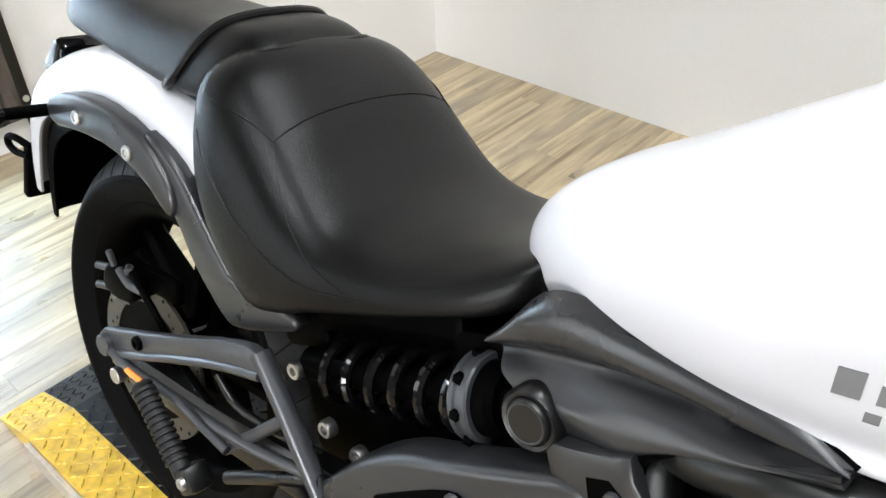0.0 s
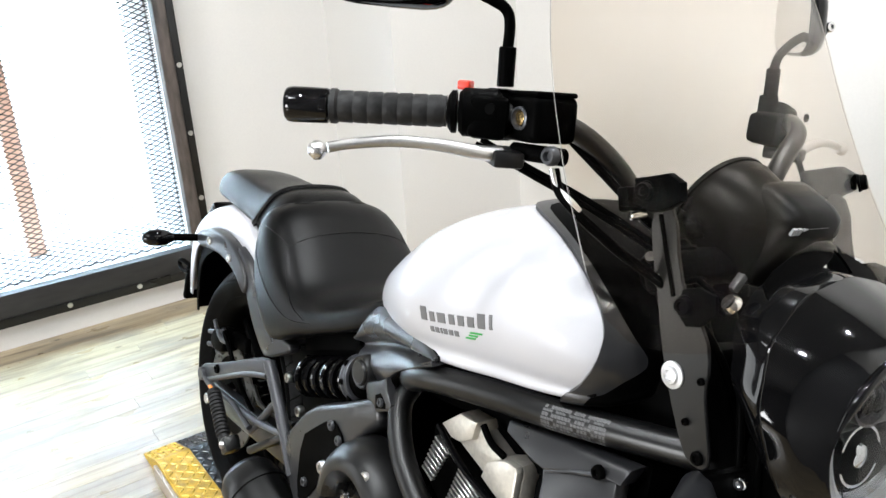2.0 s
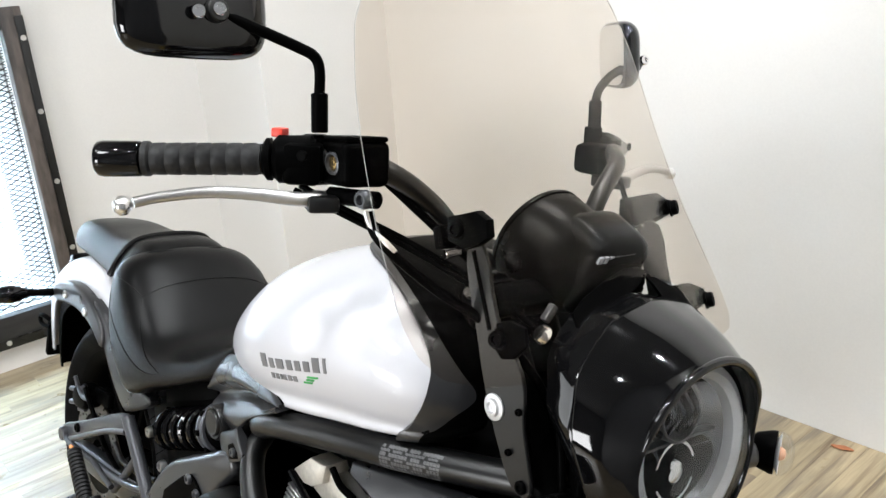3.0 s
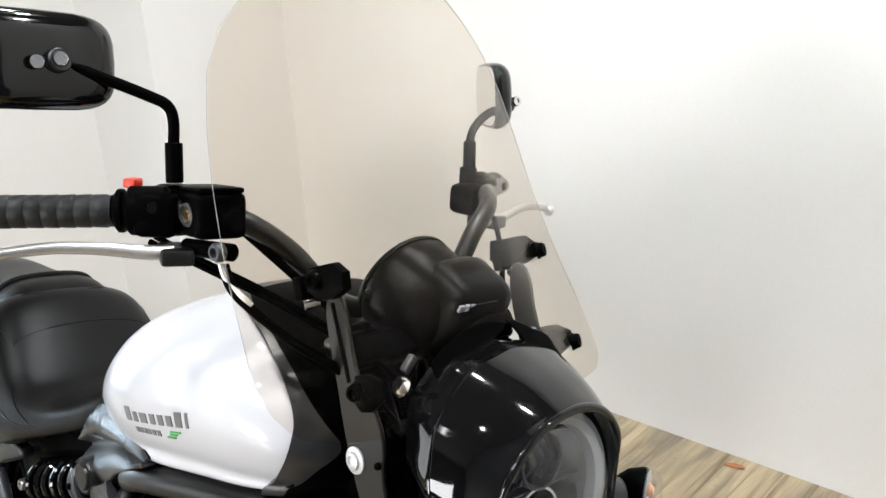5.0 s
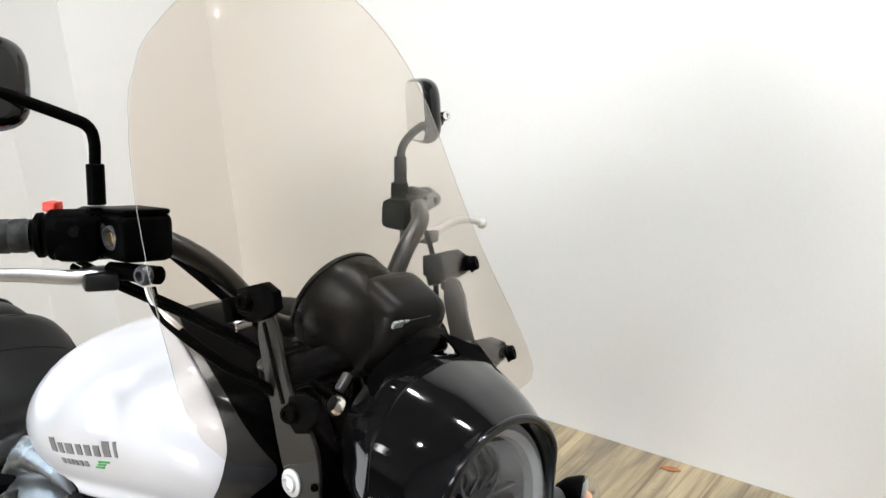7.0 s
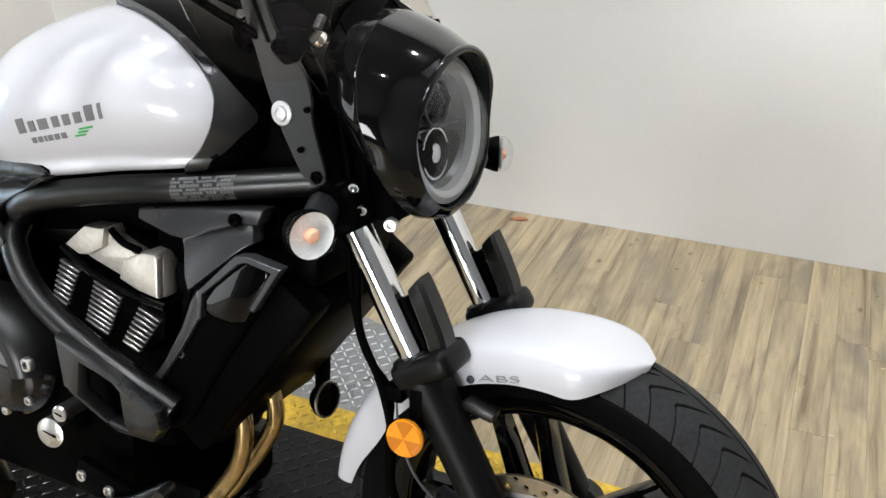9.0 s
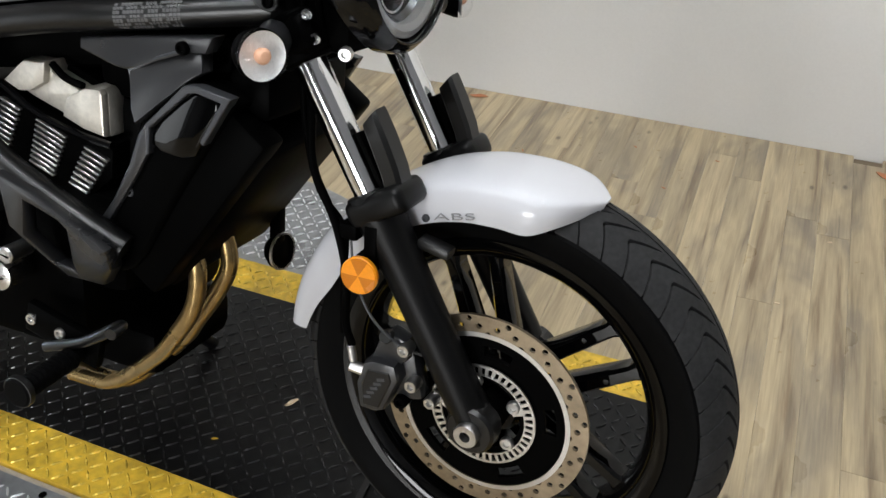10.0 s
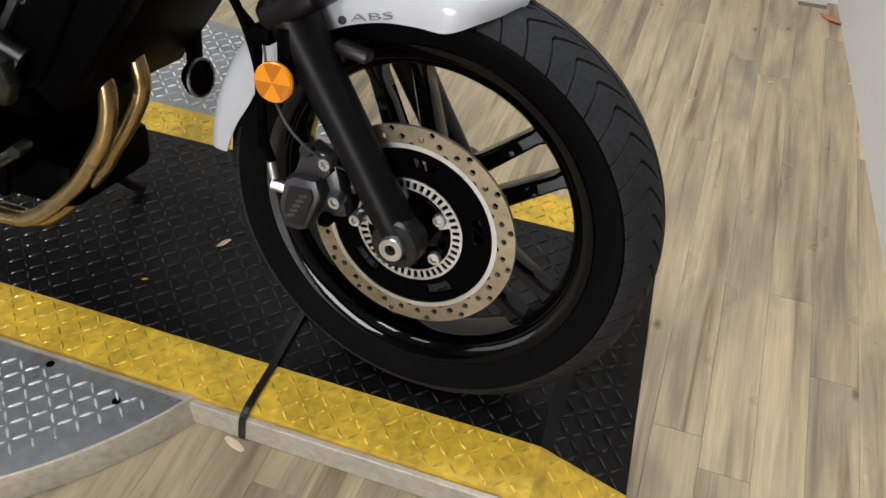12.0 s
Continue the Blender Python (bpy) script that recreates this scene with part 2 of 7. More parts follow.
def fresh():
    return bmesh.new()


def merge(bm, other):
    """Moves the faces of another bmesh into bm."""
    vs = [bm.verts.new(v.co) for v in other.verts]
    other.verts.index_update()
    for f in other.faces:
        bm.faces.new([vs[v.index] for v in f.verts])
    other.free()
    return bm


def box(bm, centre, size, bevel=0.0, turn=None, seg=2):
    b = bmesh.new()
    bmesh.ops.create_cube(b, size=1)
    bmesh.ops.scale(b, vec=size, verts=b.verts)
    if bevel:
        bmesh.ops.bevel(b, geom=list(b.edges), offset=bevel, segments=seg, affect="EDGES", profile=0.5)
    if turn is not None:
        bmesh.ops.transform(b, matrix=turn.to_4x4() if len(turn) == 3 else turn, verts=b.verts)
    bmesh.ops.translate(b, vec=centre, verts=b.verts)
    return merge(bm, b)


def basis(d):
    """A turn that lays z along d."""
    return Vector(d).to_track_quat("Z", "Y").to_matrix().to_4x4()


def lathe(bm, profile, origin, axis, seg=32, closed=False, phase=0.0):
    """Turns (radius, height) pairs round an axis."""
    m = Matrix.Translation(origin) @ basis(axis)
    rings = []
    for r, h in profile:
        if r < 1e-6:
            rings.append([bm.verts.new(m @ Vector((0, 0, h)))])
        else:
            rings.append([bm.verts.new(m @ Vector((r * math.cos(phase + 2 * math.pi * k / seg), r * math.sin(phase + 2 * math.pi * k / seg), h))) for k in range(seg)])
    pairs = list(zip(rings, rings[1:])) + ([(rings[-1], rings[0])] if closed else [])
    for a, b in pairs:
        for k in range(seg):
            j = (k + 1) % seg
            if len(a) == 1 and len(b) > 1:
                bm.faces.new((a[0], b[k], b[j]))
            elif len(b) == 1 and len(a) > 1:
                bm.faces.new((a[k], b[0], a[j]))
            elif len(a) > 1:
                bm.faces.new((a[k], b[k], b[j], a[j]))
    return bm


def rod(bm, a, b, r, r2=None, seg=20, bevel=0.0):
    """A round bar from a to b with softened ends."""
    a, b = Vector(a), Vector(b)
    h, r2 = (b - a).length, r if r2 is None else r2
    e = min(bevel or 0.12 * r, h * 0.4)
    return lathe(bm, [(0, 0), (r - e, 0), (r, e), (r2, h - e), (r2 - e, h), (0, h)], a, b - a, seg)


def spline(points, n):
    """Catmull-Rom curve through points, n steps to a span."""
    p = [np.array(q, float) for q in points]
    p = [2 * p[0] - p[1]] + p + [2 * p[-1] - p[-2]]
    out = []
    for k in range(1, len(p) - 2):
        for s in range(n):
            t = s / n
            a, b, c, d = p[k - 1 : k + 3]
            out.append(0.5 * (2 * b + (c - a) * t + (2 * a - 5 * b + 4 * c - d) * t * t + (3 * b - a - 3 * c + d) * t**3))
    return out + [p[-2]]


def tube(bm, points, radius, seg=14, steps=6, caps=True):
    """A bent pipe through points; radius a number or one for each point."""
    rs = [radius] * len(points) if isinstance(radius, (int, float)) else list(radius)
    path = spline([(*p, r) for p, r in zip(points, rs)], steps)
    up, prev = None, None
    for k, q in enumerate(path):
        here = Vector(q[:3])
        ahead = (Vector(path[min(k + 1, len(path) - 1)][:3]) - Vector(path[max(k - 1, 0)][:3])).normalized()
        if up is None:
            up = ahead.orthogonal().normalized()
        up = (up - ahead * up.dot(ahead)).normalized()
        side = ahead.cross(up)
        ring = [bm.verts.new(here + float(q[3]) * (math.cos(2 * math.pi * j / seg) * up + math.sin(2 * math.pi * j / seg) * side)) for j in range(seg)]
        if prev:
            for j in range(seg):
                bm.faces.new((prev[j], prev[(j + 1) % seg], ring[(j + 1) % seg], ring[j]))
        elif caps:
            bm.faces.new(ring[::-1])
        prev = ring
    if caps:
        bm.faces.new(prev)
    return bm


def slab(bm, outline, y0, y1, bevel=0.004, seg=2, rounding=0):
    """A plate with the outline (x, z), from y0 to y1, its edges rounded. rounding: softens the outline's corners."""
    pts = [np.array(p, float) for p in outline]
    for _ in range(rounding):
        pts = [q for a, b in zip(pts, pts[1:] + pts[:1]) for q in (0.75 * a + 0.25 * b, 0.25 * a + 0.75 * b)]
    b = bmesh.new()
    lo = [b.verts.new((p[0], y0, p[1])) for p in pts]
    hi = [b.verts.new((p[0], y1, p[1])) for p in pts]
    n = len(pts)
    b.faces.new(lo), b.faces.new(hi[::-1])
    for k in range(n):
        b.faces.new((lo[k], hi[k], hi[(k + 1) % n], lo[(k + 1) % n]))
    bmesh.ops.recalc_face_normals(b, faces=b.faces)
    if bevel:
        rim = [e for e in b.edges if abs(e.verts[0].co.y - e.verts[1].co.y) < 1e-9]
        bmesh.ops.bevel(b, geom=rim, offset=bevel, segments=seg, affect="EDGES", profile=0.5, clamp_overlap=True)
    return merge(bm, b)


def warp(bm, f):
    for v in bm.verts:
        v.co = Vector(f(*v.co))
    return bm


def split(bm, times=1):
    bmesh.ops.triangulate(bm, faces=[f for f in bm.faces if len(f.verts) > 4])
    for _ in range(times):
        bmesh.ops.subdivide_edges(bm, edges=list(bm.edges), cuts=1, use_grid_fill=True)
    return bm


def resample(rows, nu, nv, closed=False):
    """A fine grid of points through a coarse one."""
    fine = []
    for r in rows:
        q = list(r)
        if closed:
            q = [r[-1], *r, r[0], r[1]]
            s = spline(q, nv)[nv : nv * (len(r) + 1)]
        else:
            s = spline(q, nv)
        fine.append(s)
    cols = [spline([f[k] for f in fine], nu) for k in range(len(fine[0]))]
    return np.array(cols).transpose(1, 0, 2)


def skin(bm, grid, closed=False, ends=False):
    """Faces over a grid of points."""
    vs = [[bm.verts.new(p) for p in row] for row in grid]
    n = len(vs[0])
    for a, b in zip(vs, vs[1:]):
        for k in range(n if closed else n - 1):
            j = (k + 1) % n
            bm.faces.new((a[k], a[j], b[j], b[k]))
    if ends:
        bm.faces.new(vs[0]), bm.faces.new(vs[-1][::-1])
    return bm


def normals(grid, closed=False):
    du = np.gradient(grid, axis=0)
    if closed:
        dv = (np.roll(grid, -1, 1) - np.roll(grid, 1, 1)) / 2
    else:
        dv = np.gradient(grid, axis=1)
    n = np.cross(du, dv)
    return n / (np.linalg.norm(n, axis=-1, keepdims=True) + 1e-9)


def shell(bm, grid, thick):
    """A sheet of some thickness over an open grid."""
    n = normals(grid)
    top, low = grid, grid - n * thick
    a = [[bm.verts.new(p) for p in row] for row in top]
    b = [[bm.verts.new(p) for p in row] for row in low]
    u, v = len(a), len(a[0])
    for i in range(u - 1):
        for j in range(v - 1):
            bm.faces.new((a[i][j], a[i][j + 1], a[i + 1][j + 1], a[i + 1][j]))
            bm.faces.new((b[i][j], b[i + 1][j], b[i + 1][j + 1], b[i][j + 1]))
    for i in range(u - 1):
        for j in (0, v - 1):
            bm.faces.new((a[i][j], a[i + 1][j], b[i + 1][j], b[i][j]))
    for j in range(v - 1):
        for i in (0, u - 1):
            bm.faces.new((a[i][j], a[i][j + 1], b[i][j + 1], b[i][j]))
    return bm


def bolt(bm, at, axis, r=0.008, h=0.006):
    """A hexagon socket screw head."""
    axis = Vector(axis).normalized()
    return lathe(bm, [(0, h * 0.5), (r * 0.45, h * 0.5), (r * 0.5, h), (r * 0.85, h), (r, h * 0.7), (r, 0), (0, 0)], at, axis, 12)


def thing(name, label, category, m=None, group="", kind=""):
    ob = new(name)
    ob.empty_display_size = 0.05
    if m is not None:
        ob.matrix_world = m
    return tagged(ob, label, category, group, kind)


# ---- the room ----
BACK_Y, STEP_X, WIN_X, FRONT_Y, TOP_Z = 1.695, -1.015, -1.54, -5.5, 3.0
STEP_Y = 1.10


def wall(name, centre, size, label, paint=WALL):
    ob = part(name, box(fresh(), centre, size), paint, label=label, smooth=0)
    return tagged(ob, label, "wall", kind="structure")


HZ, HM = TOP_Z - FLOOR_Z + 0.1, (TOP_Z + FLOOR_Z - 0.1) / 2
wall("wall_back", (0.7, BACK_Y + 0.06, HM), (7.0, 0.12, HZ), "off-white painted plain back wall of the bay")
wall("wall_step", ((STEP_X - 1.82) / 2, (STEP_Y + BACK_Y) / 2, HM), (STEP_X + 1.82, BACK_Y - STEP_Y, HZ), "off-white painted wall projection in the corner")
for name, y0, y1, paint, label in (("wall_end", -1.75, 0.1, WALL, "off-white painted end wall"), ("wall_shop", -7.5, -1.75, DARKWALL, "dark grey wall of the shop")):
    end = part(name, box(fresh(), (0.06, (y0 + y1) / 2, 0), (0.12, y1 - y0, HZ)), paint, m=pose(2.195, 1.76, HM, 0, 0, 5.2), smooth=0)
    tagged(end, label, "wall", kind="structure")
wall("wall_front", (0.7, FRONT_Y - 0.06, HM), (5.2, 0.12, HZ), "dark grey far wall of the shop", DARKWALL)
# the window wall, with its opening
WY0, WY1, WZ0, WZ1 = -0.95, 0.385, 0.165, 1.18
wx, WT = WIN_X - 0.14, 0.28
wall("wall_window", (wx, (WY1 + STEP_Y) / 2, HM), (WT, STEP_Y - WY1, HZ), "cream painted wall beside the mesh window")
wall("wall_window_front", (wx, (-1.4 + WY0) / 2, HM), (WT, WY0 + 1.4, HZ), "cream painted wall beside the mesh window")
DY0, DY1, DZ = -3.5, -2.1, 2.2
for y0, y1, z0, z1 in ((DY1, -1.4, FLOOR_Z - 0.1, TOP_Z), (FRONT_Y, DY0, FLOOR_Z - 0.1, TOP_Z), (DY0, DY1, DZ, TOP_Z)):
    wall("wall_shop_side", (wx, (y0 + y1) / 2, (z0 + z1) / 2), (WT, y1 - y0, z1 - z0), "dark grey wall beside the shop's open door", DARKWALL)
street = part("backdrop_street", box(fresh(), (-1.95, (DY0 + DY1) / 2, (DZ + FLOOR_Z) / 2), (0.02, 1.9, 2.5)), STREET, smooth=0)
tagged(street, "bright daylight outside the shop's open door", "backdrop", kind="structure")
wall("wall_window_low", (wx, (WY0 + WY1) / 2, (WZ0 + FLOOR_Z - 0.1) / 2), (WT, WY1 - WY0, WZ0 - FLOOR_Z + 0.1), "cream painted wall under the mesh window")
wall("wall_window_high", (wx, (WY0 + WY1) / 2, (WZ1 + TOP_Z) / 2), (WT, WY1 - WY0, TOP_Z - WZ1), "cream painted wall over the mesh window")
tagged(part("ceiling", box(fresh(), (0.7, -1.9, TOP_Z + 0.05), (5.2, 7.6, 0.1)), CEIL, smooth=0), "plain white ceiling", "ceiling", kind="structure")
floor = part("floor", box(fresh(), (0.7, -1.9, FLOOR_Z - 0.06), (5.2, 7.5, 0.1)), SEAM, smooth=0)
tagged(floor, "laminate plank floor in weathered tan and grey", "floor", kind="structure")

# ---- the mesh window ----
window = thing("window_1", "dark weathered timber window with expanded metal mesh", "window", kind="structure")


def window_bar(y0, y1, z0, z1):
    b = box(fresh(), (WIN_X + 0.02, (y0 + y1) / 2, (z0 + z1) / 2), (0.05, y1 - y0, z1 - z0), 0.003)
    flat = y1 - y0 > z1 - z0
    return part("frame_bar", b, DARKBAR if flat else STEELDARK, window, "dark stained timber bar" if flat else "dark weathered timber bar", smooth=30)


FW = 0.076
window_bar(WY1 + 0.001, WY1 + FW, WZ0 - 0.125, WZ1 + FW)
window_bar(WY0 - FW, WY0 - 0.001, WZ0 - 0.125, WZ1 + FW)
window_bar(WY0, WY1, WZ0 - 0.125, WZ0 - 0.001)
window_bar(WY0, WY1, WZ1 + 0.001, WZ1 + FW)
for y, z, sy, sz in ((WY1 - 0.004, (WZ0 + WZ1) / 2, 0.006, WZ1 - WZ0 - 0.02), ((WY0 + WY1) / 2, WZ0 + 0.004, WY1 - WY0 - 0.02, 0.006)):
    part("reveal", box(fresh(), (WIN_X - 0.22, y, z), (0.36, sy, sz)), REVEAL, window, "grey plastered reveal", smooth=0)
# an angle iron strip on the outer half of the bars
for y, z, sy, sz in ((WY1 + 0.062, 0.6, 0.030, 1.25), (-0.28, WZ0 - 0.105, 1.3, 0.036)):
    part("steel_strip", box(fresh(), (WIN_X + 0.048, y, z), (0.005, sy, sz), 0.001), FRAMEB, window, "black painted steel strip")
for k in range(5):
    for at in ((WIN_X + 0.050, WY1 + 0.062, 0.10 + 0.262 * k), (WIN_X + 0.050, WY1 - 0.237 - 0.262 * k, WZ0 - 0.100)):
        part("bolt", bolt(fresh(), at, (1, 0, 0), 0.010, 0.006), ALU, window, "bright bolt head")


def expanded_mesh():
    """Crossing strands of an expanded metal sheet."""
    b, cw, ch, hw = fresh(), 0.044, 0.020, 0.0019
    w, h = WY1 - WY0, WZ1 - WZ0
    slope = ch / cw
    for sign in (1, -1):
        k = -int(w * slope / ch) - 1
        while k * ch < h + w * slope:
            c0 = k * ch
            pts = []
            for y in (0, w):
                pts.append((y, c0 + sign * slope * y))
            (ya, za), (yb, zb) = pts
            def clip(ya, za, yb, zb):
                d = (zb - za) / (yb - ya)
                lo, hi = ya, yb
                y_at = lambda z: ya + (z - za) / d
                y1, y2 = sorted((y_at(0), y_at(h)))
                return max(lo, y1), min(hi, y2), d
            lo, hi, d = clip(ya, za, yb, zb)
            if hi - lo > 0.01:
                x = WIN_X - 0.012 + 0.0012 * sign
                q = [(lo, za + d * (lo - ya)), (hi, za + d * (hi - ya))]
                vs = []
                for (y, z) in q:
                    for dx, dz in ((-0.001, -hw), (-0.001, hw), (0.001, hw), (0.001, -hw)):
                        vs.append(b.verts.new((x + dx, WY0 + y, WZ0 + z + dz)))
                for j in range(4):
                    i = (j + 1) % 4
                    b.faces.new((vs[j], vs[i], vs[4 + i], vs[4 + j]))
            k += 1
    return b


part("wire_mesh", expanded_mesh(), WIRE, window, "dark expanded metal mesh", smooth=0)
out = part("backdrop", box(fresh(), (-3.0, -0.4, 0.8), (0.02, 6.0, 4.0)), OUTSIDE, smooth=0)
tagged(out, "blown-out white daylight outside the window", "backdrop", kind="structure")
post = part("post", box(fresh(), (-1.86, -0.134, 0.8), (0.05, 0.066, 2.2), 0.006), POSTC)
tagged(post, "orange painted post outside the mesh window", "post")
blind = part("rail", box(fresh(), (-1.86, -0.3, 1.235), (0.05, 1.5, 0.09), 0.01), FRAMEB)
tagged(blind, "dark rail outside over the mesh window", "rail")

# ---- lamps: ceiling downlights, the window's daylight and added fill ----
DOWN = [(0.35, 0.75, 17), (1.15, 0.75, 22), (1.95, 0.75, 12), (0.35, -0.75, 15), (1.15, -0.75, 19), (1.95, -0.75, 9)]


def downlight(x, y):
    d = thing("downlight", "round recessed white ceiling downlight", "downlight", pose(x, y, TOP_Z), "downlights in the ceiling")
    part("trim_ring", lathe(fresh(), [(0.042, 0), (0.060, 0), (0.058, -0.006), (0.044, -0.004)], (0, 0, 0), (0, 0, 1), 24, closed=True), CEIL, d, "white trim ring")
    return d


for x, y, watts in DOWN:
    downlight(x, y)
    area_lamp("downlight_lamp", (x, y, TOP_Z - 0.012), (x, y, 0), 0.08, 0.08, watts, (0.94, 0.975, 1.0), "DISK")
# Unseen panels, added to brighten the front floor and the bike's side.
for x, y, watts in ((0.15, -1.75, 12), (1.25, -1.75, 30)):
    p = thing("fill_panel", "unseen square ceiling panel added as fill light", "ceiling light", pose(x, y, TOP_Z), "panel lights in the ceiling")
    part("frame", box(fresh(), (0, 0, -0.012), (0.66, 0.66, 0.022), 0.004), CEIL, p, "grey painted frame")
    area_lamp("fill_panel_lamp", (x, y, TOP_Z - 0.028), (x, y, 0), 0.6, 0.6, watts, (0.94, 0.975, 1.0))
area_lamp("window_daylight", (-2.75, -0.30, 2.35), (-0.75, -0.25, FLOOR_Z), 1.6, 1.2, 1050, (0.54, 0.78, 1.0))
# Added fill from the front; the wall there has no opening.
area_lamp("front_fill", (1.05, FRONT_Y + 0.05, 1.05), (1.1, 1.7, 0.75), 1.7, 1.3, 170, (0.97, 0.985, 1.0))
# ---- the tread-plate platform and the turntable ----
RX0, RX1, PX0, PX1 = -0.515, -0.362, 1.79, 1.925  # ramp foot, top, top, ramp foot
PY0, PY1, PY2, PY3 = -0.150, -0.057, 0.418, 0.512
platform = thing("platform", "black tread-plate motorcycle platform with yellow edges", "platform")


def deck_z(x):
    if x < RX1:
        return (FLOOR_Z + 0.004) * (RX1 - x) / (RX1 - RX0)
    if x > PX0:
        return (FLOOR_Z + 0.004) * (x - PX0) / (PX1 - PX0)
    return 0.0


def deck(y0, y1, lift=0.0):
    b = fresh()
    top, low = [], []
    for x in (RX0, RX1, PX0, PX1):
        skew = 0.07 if x > 1 else 0.0
        top.append([b.verts.new((x - skew * (y + 0.06), y, deck_z(x) + lift)) for y in (y0, y1)])
        low.append([b.verts.new((x - skew * (y + 0.06), y, FLOOR_Z + 0.0005)) for y in (y0, y1)])
    for k in range(3):
        b.faces.new((top[k][0], top[k + 1][0], top[k + 1][1], top[k][1]))
        b.faces.new((low[k][0], low[k][1], low[k + 1][1], low[k + 1][0]))
        for j in (0, 1):
            b.faces.new((top[k][j], low[k][j], low[k + 1][j], top[k + 1][j]))
    for k in (0, 3):
        b.faces.new((top[k][0], top[k][1], low[k][1], low[k][0]))
    return b


part("deck_plate", deck(PY1, PY2), PLATEB, platform, "black painted steel tread plate", smooth=0)
part("yellow_edge", deck(PY0, PY1 - 0.0005), YELLOW, platform, "worn yellow painted edge", smooth=0)
part("yellow_edge", deck(PY2 + 0.0005, PY3), YELLOW, platform, "worn yellow painted edge", smooth=0)
part("side_strip", box(fresh(), (0.715, PY0 - 0.006, FLOOR_Z / 2 - 0.004), (2.15, 0.011, -FLOOR_Z - 0.01), 0.002), EDGEWOOD, platform, "dull metal side strip", smooth=0)


def lug(b, x, y, z, up, a, length=0.0235, width=0.0050, height=0.0030):
    """One raised lens-shaped tread lug, its long axis at angle a."""
    c, s = math.cos(a), math.sin(a)
    ring = [(-1, 0), (-0.45, 0.8), (0.45, 0.8), (1, 0), (0.45, -0.8), (-0.45, -0.8)]
    def place(u, v, h):
        dx, dy = u * length / 2 * c - v * width / 2 * s, u * length / 2 * s + v * width / 2 * c
        return b.verts.new((x + dx, y + dy, z + up * dx + h))
    lo = [place(u, v, 0.0002) for u, v in ring]
    hi = [place(u * 0.62, v * 0.45, height) for u, v in ring]
    b.faces.new(hi)
    for k in range(6):
        j = (k + 1) % 6
        b.faces.new((lo[k], lo[j], hi[j], hi[k]))


def lugs(inside, z_of, slope_of, x0, x1, y0, y1, pitch=0.0222):
    b = fresh()
    nx, ny = int((x1 - x0) / pitch), int((y1 - y0) / pitch)
    for i in range(nx + 1):
        for j in range(ny + 1):
            x, y = x0 + i * pitch, y0 + j * pitch
            if inside(x, y):
                lug(b, x, y, z_of(x), slope_of(x), radians(45 if (i + j) % 2 else -45))
    return b


def deck_slope(x):
    return (deck_z(x + 0.001) - deck_z(x - 0.001)) / 0.002 if not (abs(x - RX1) < 0.002 or abs(x - PX0) < 0.002) else 0.0


def clear_of_folds(x):
    return abs(x - RX1) > 0.012 and abs(x - PX0) > 0.012


for name, material, a, c in (("lug_pattern", LUGB, PY1, PY2), ("lug_pattern", LUGY, PY0, PY1), ("lug_pattern", LUGY, PY2, PY3)):
    g = lugs(lambda x, y: clear_of_folds(x + 0.07 * (y + 0.06) * (x > 1)) and a + 0.004 < y < c - 0.004 and x + 0.07 * (y + 0.06) < PX1 - 0.012, deck_z, deck_slope, RX0 + 0.02, PX1 - 0.015, PY0 + 0.012, PY3 - 0.01)
    part(name, g, material, platform, "raised tread lugs", smooth=0)["kind"] = "stuff"

TCX, TCY, TR = 0.64, 0.18, 0.705
turntable = thing("turntable", "round bare-metal tread-plate turntable with a tan edge", "turntable")
part("rim", lathe(fresh(), [(TR + 0.004, FLOOR_Z + 0.001), (TR + 0.004, -0.009), (TR + 0.0025, -0.005), (TR - 0.001, -0.0042), (TR - 0.02, -0.0045), (TR - 0.02, FLOOR_Z + 0.001)], (TCX, TCY, 0), (0, 0, 1), 128, closed=True), EDGEWOOD, turntable, "tan rounded edge band")


def half_disc(y_from, y_to):
    """The part of the round plate between two lines, flush beside the platform."""
    b = fresh()
    lo, hi = sorted((y_from, y_to))
    edge, n = TR - 0.0015, 240
    uniq = []
    for k in range(n + 1):
        t0 = lo if k == 0 else hi if k == n else lo + (hi - lo) * (0.5 - 0.5 * math.cos(math.pi * k / n))
        uniq.append((TCX + math.sqrt(max(0.0, edge**2 - (t0 - TCY) ** 2)), t0))
    uniq = uniq + [(2 * TCX - x, y) for x, y in uniq[::-1] if abs(x - TCX) > 1e-4]
    top = [b.verts.new((x, y, -0.003)) for x, y in uniq]
    low = [b.verts.new((x, y, FLOOR_Z + 0.004)) for x, y in uniq]
    b.faces.new(top), b.faces.new(low[::-1])
    for k in range(len(uniq)):
        j = (k + 1) % len(uniq)
        b.faces.new((top[k], low[k], low[j], top[j]))
    return b


part("plate_half", half_disc(PY0 - 0.013, TCY - TR), PLATES, turntable, "bare aluminium tread plate", smooth=0)
part("plate_half", half_disc(PY3 + 0.002, TCY + TR), PLATES, turntable, "bare aluminium tread plate", smooth=0)
g = lugs(lambda x, y: (x - TCX) ** 2 + (y - TCY) ** 2 < (TR - 0.03) ** 2 and (y < PY0 - 0.028 or y > PY3 + 0.02), lambda x: -0.003, lambda x: 0.0, TCX - TR, TCX + TR, TCY - TR, TCY + TR)
part("lug_pattern", g, LUGS, turntable, "raised tread lugs", smooth=0)["kind"] = "stuff"
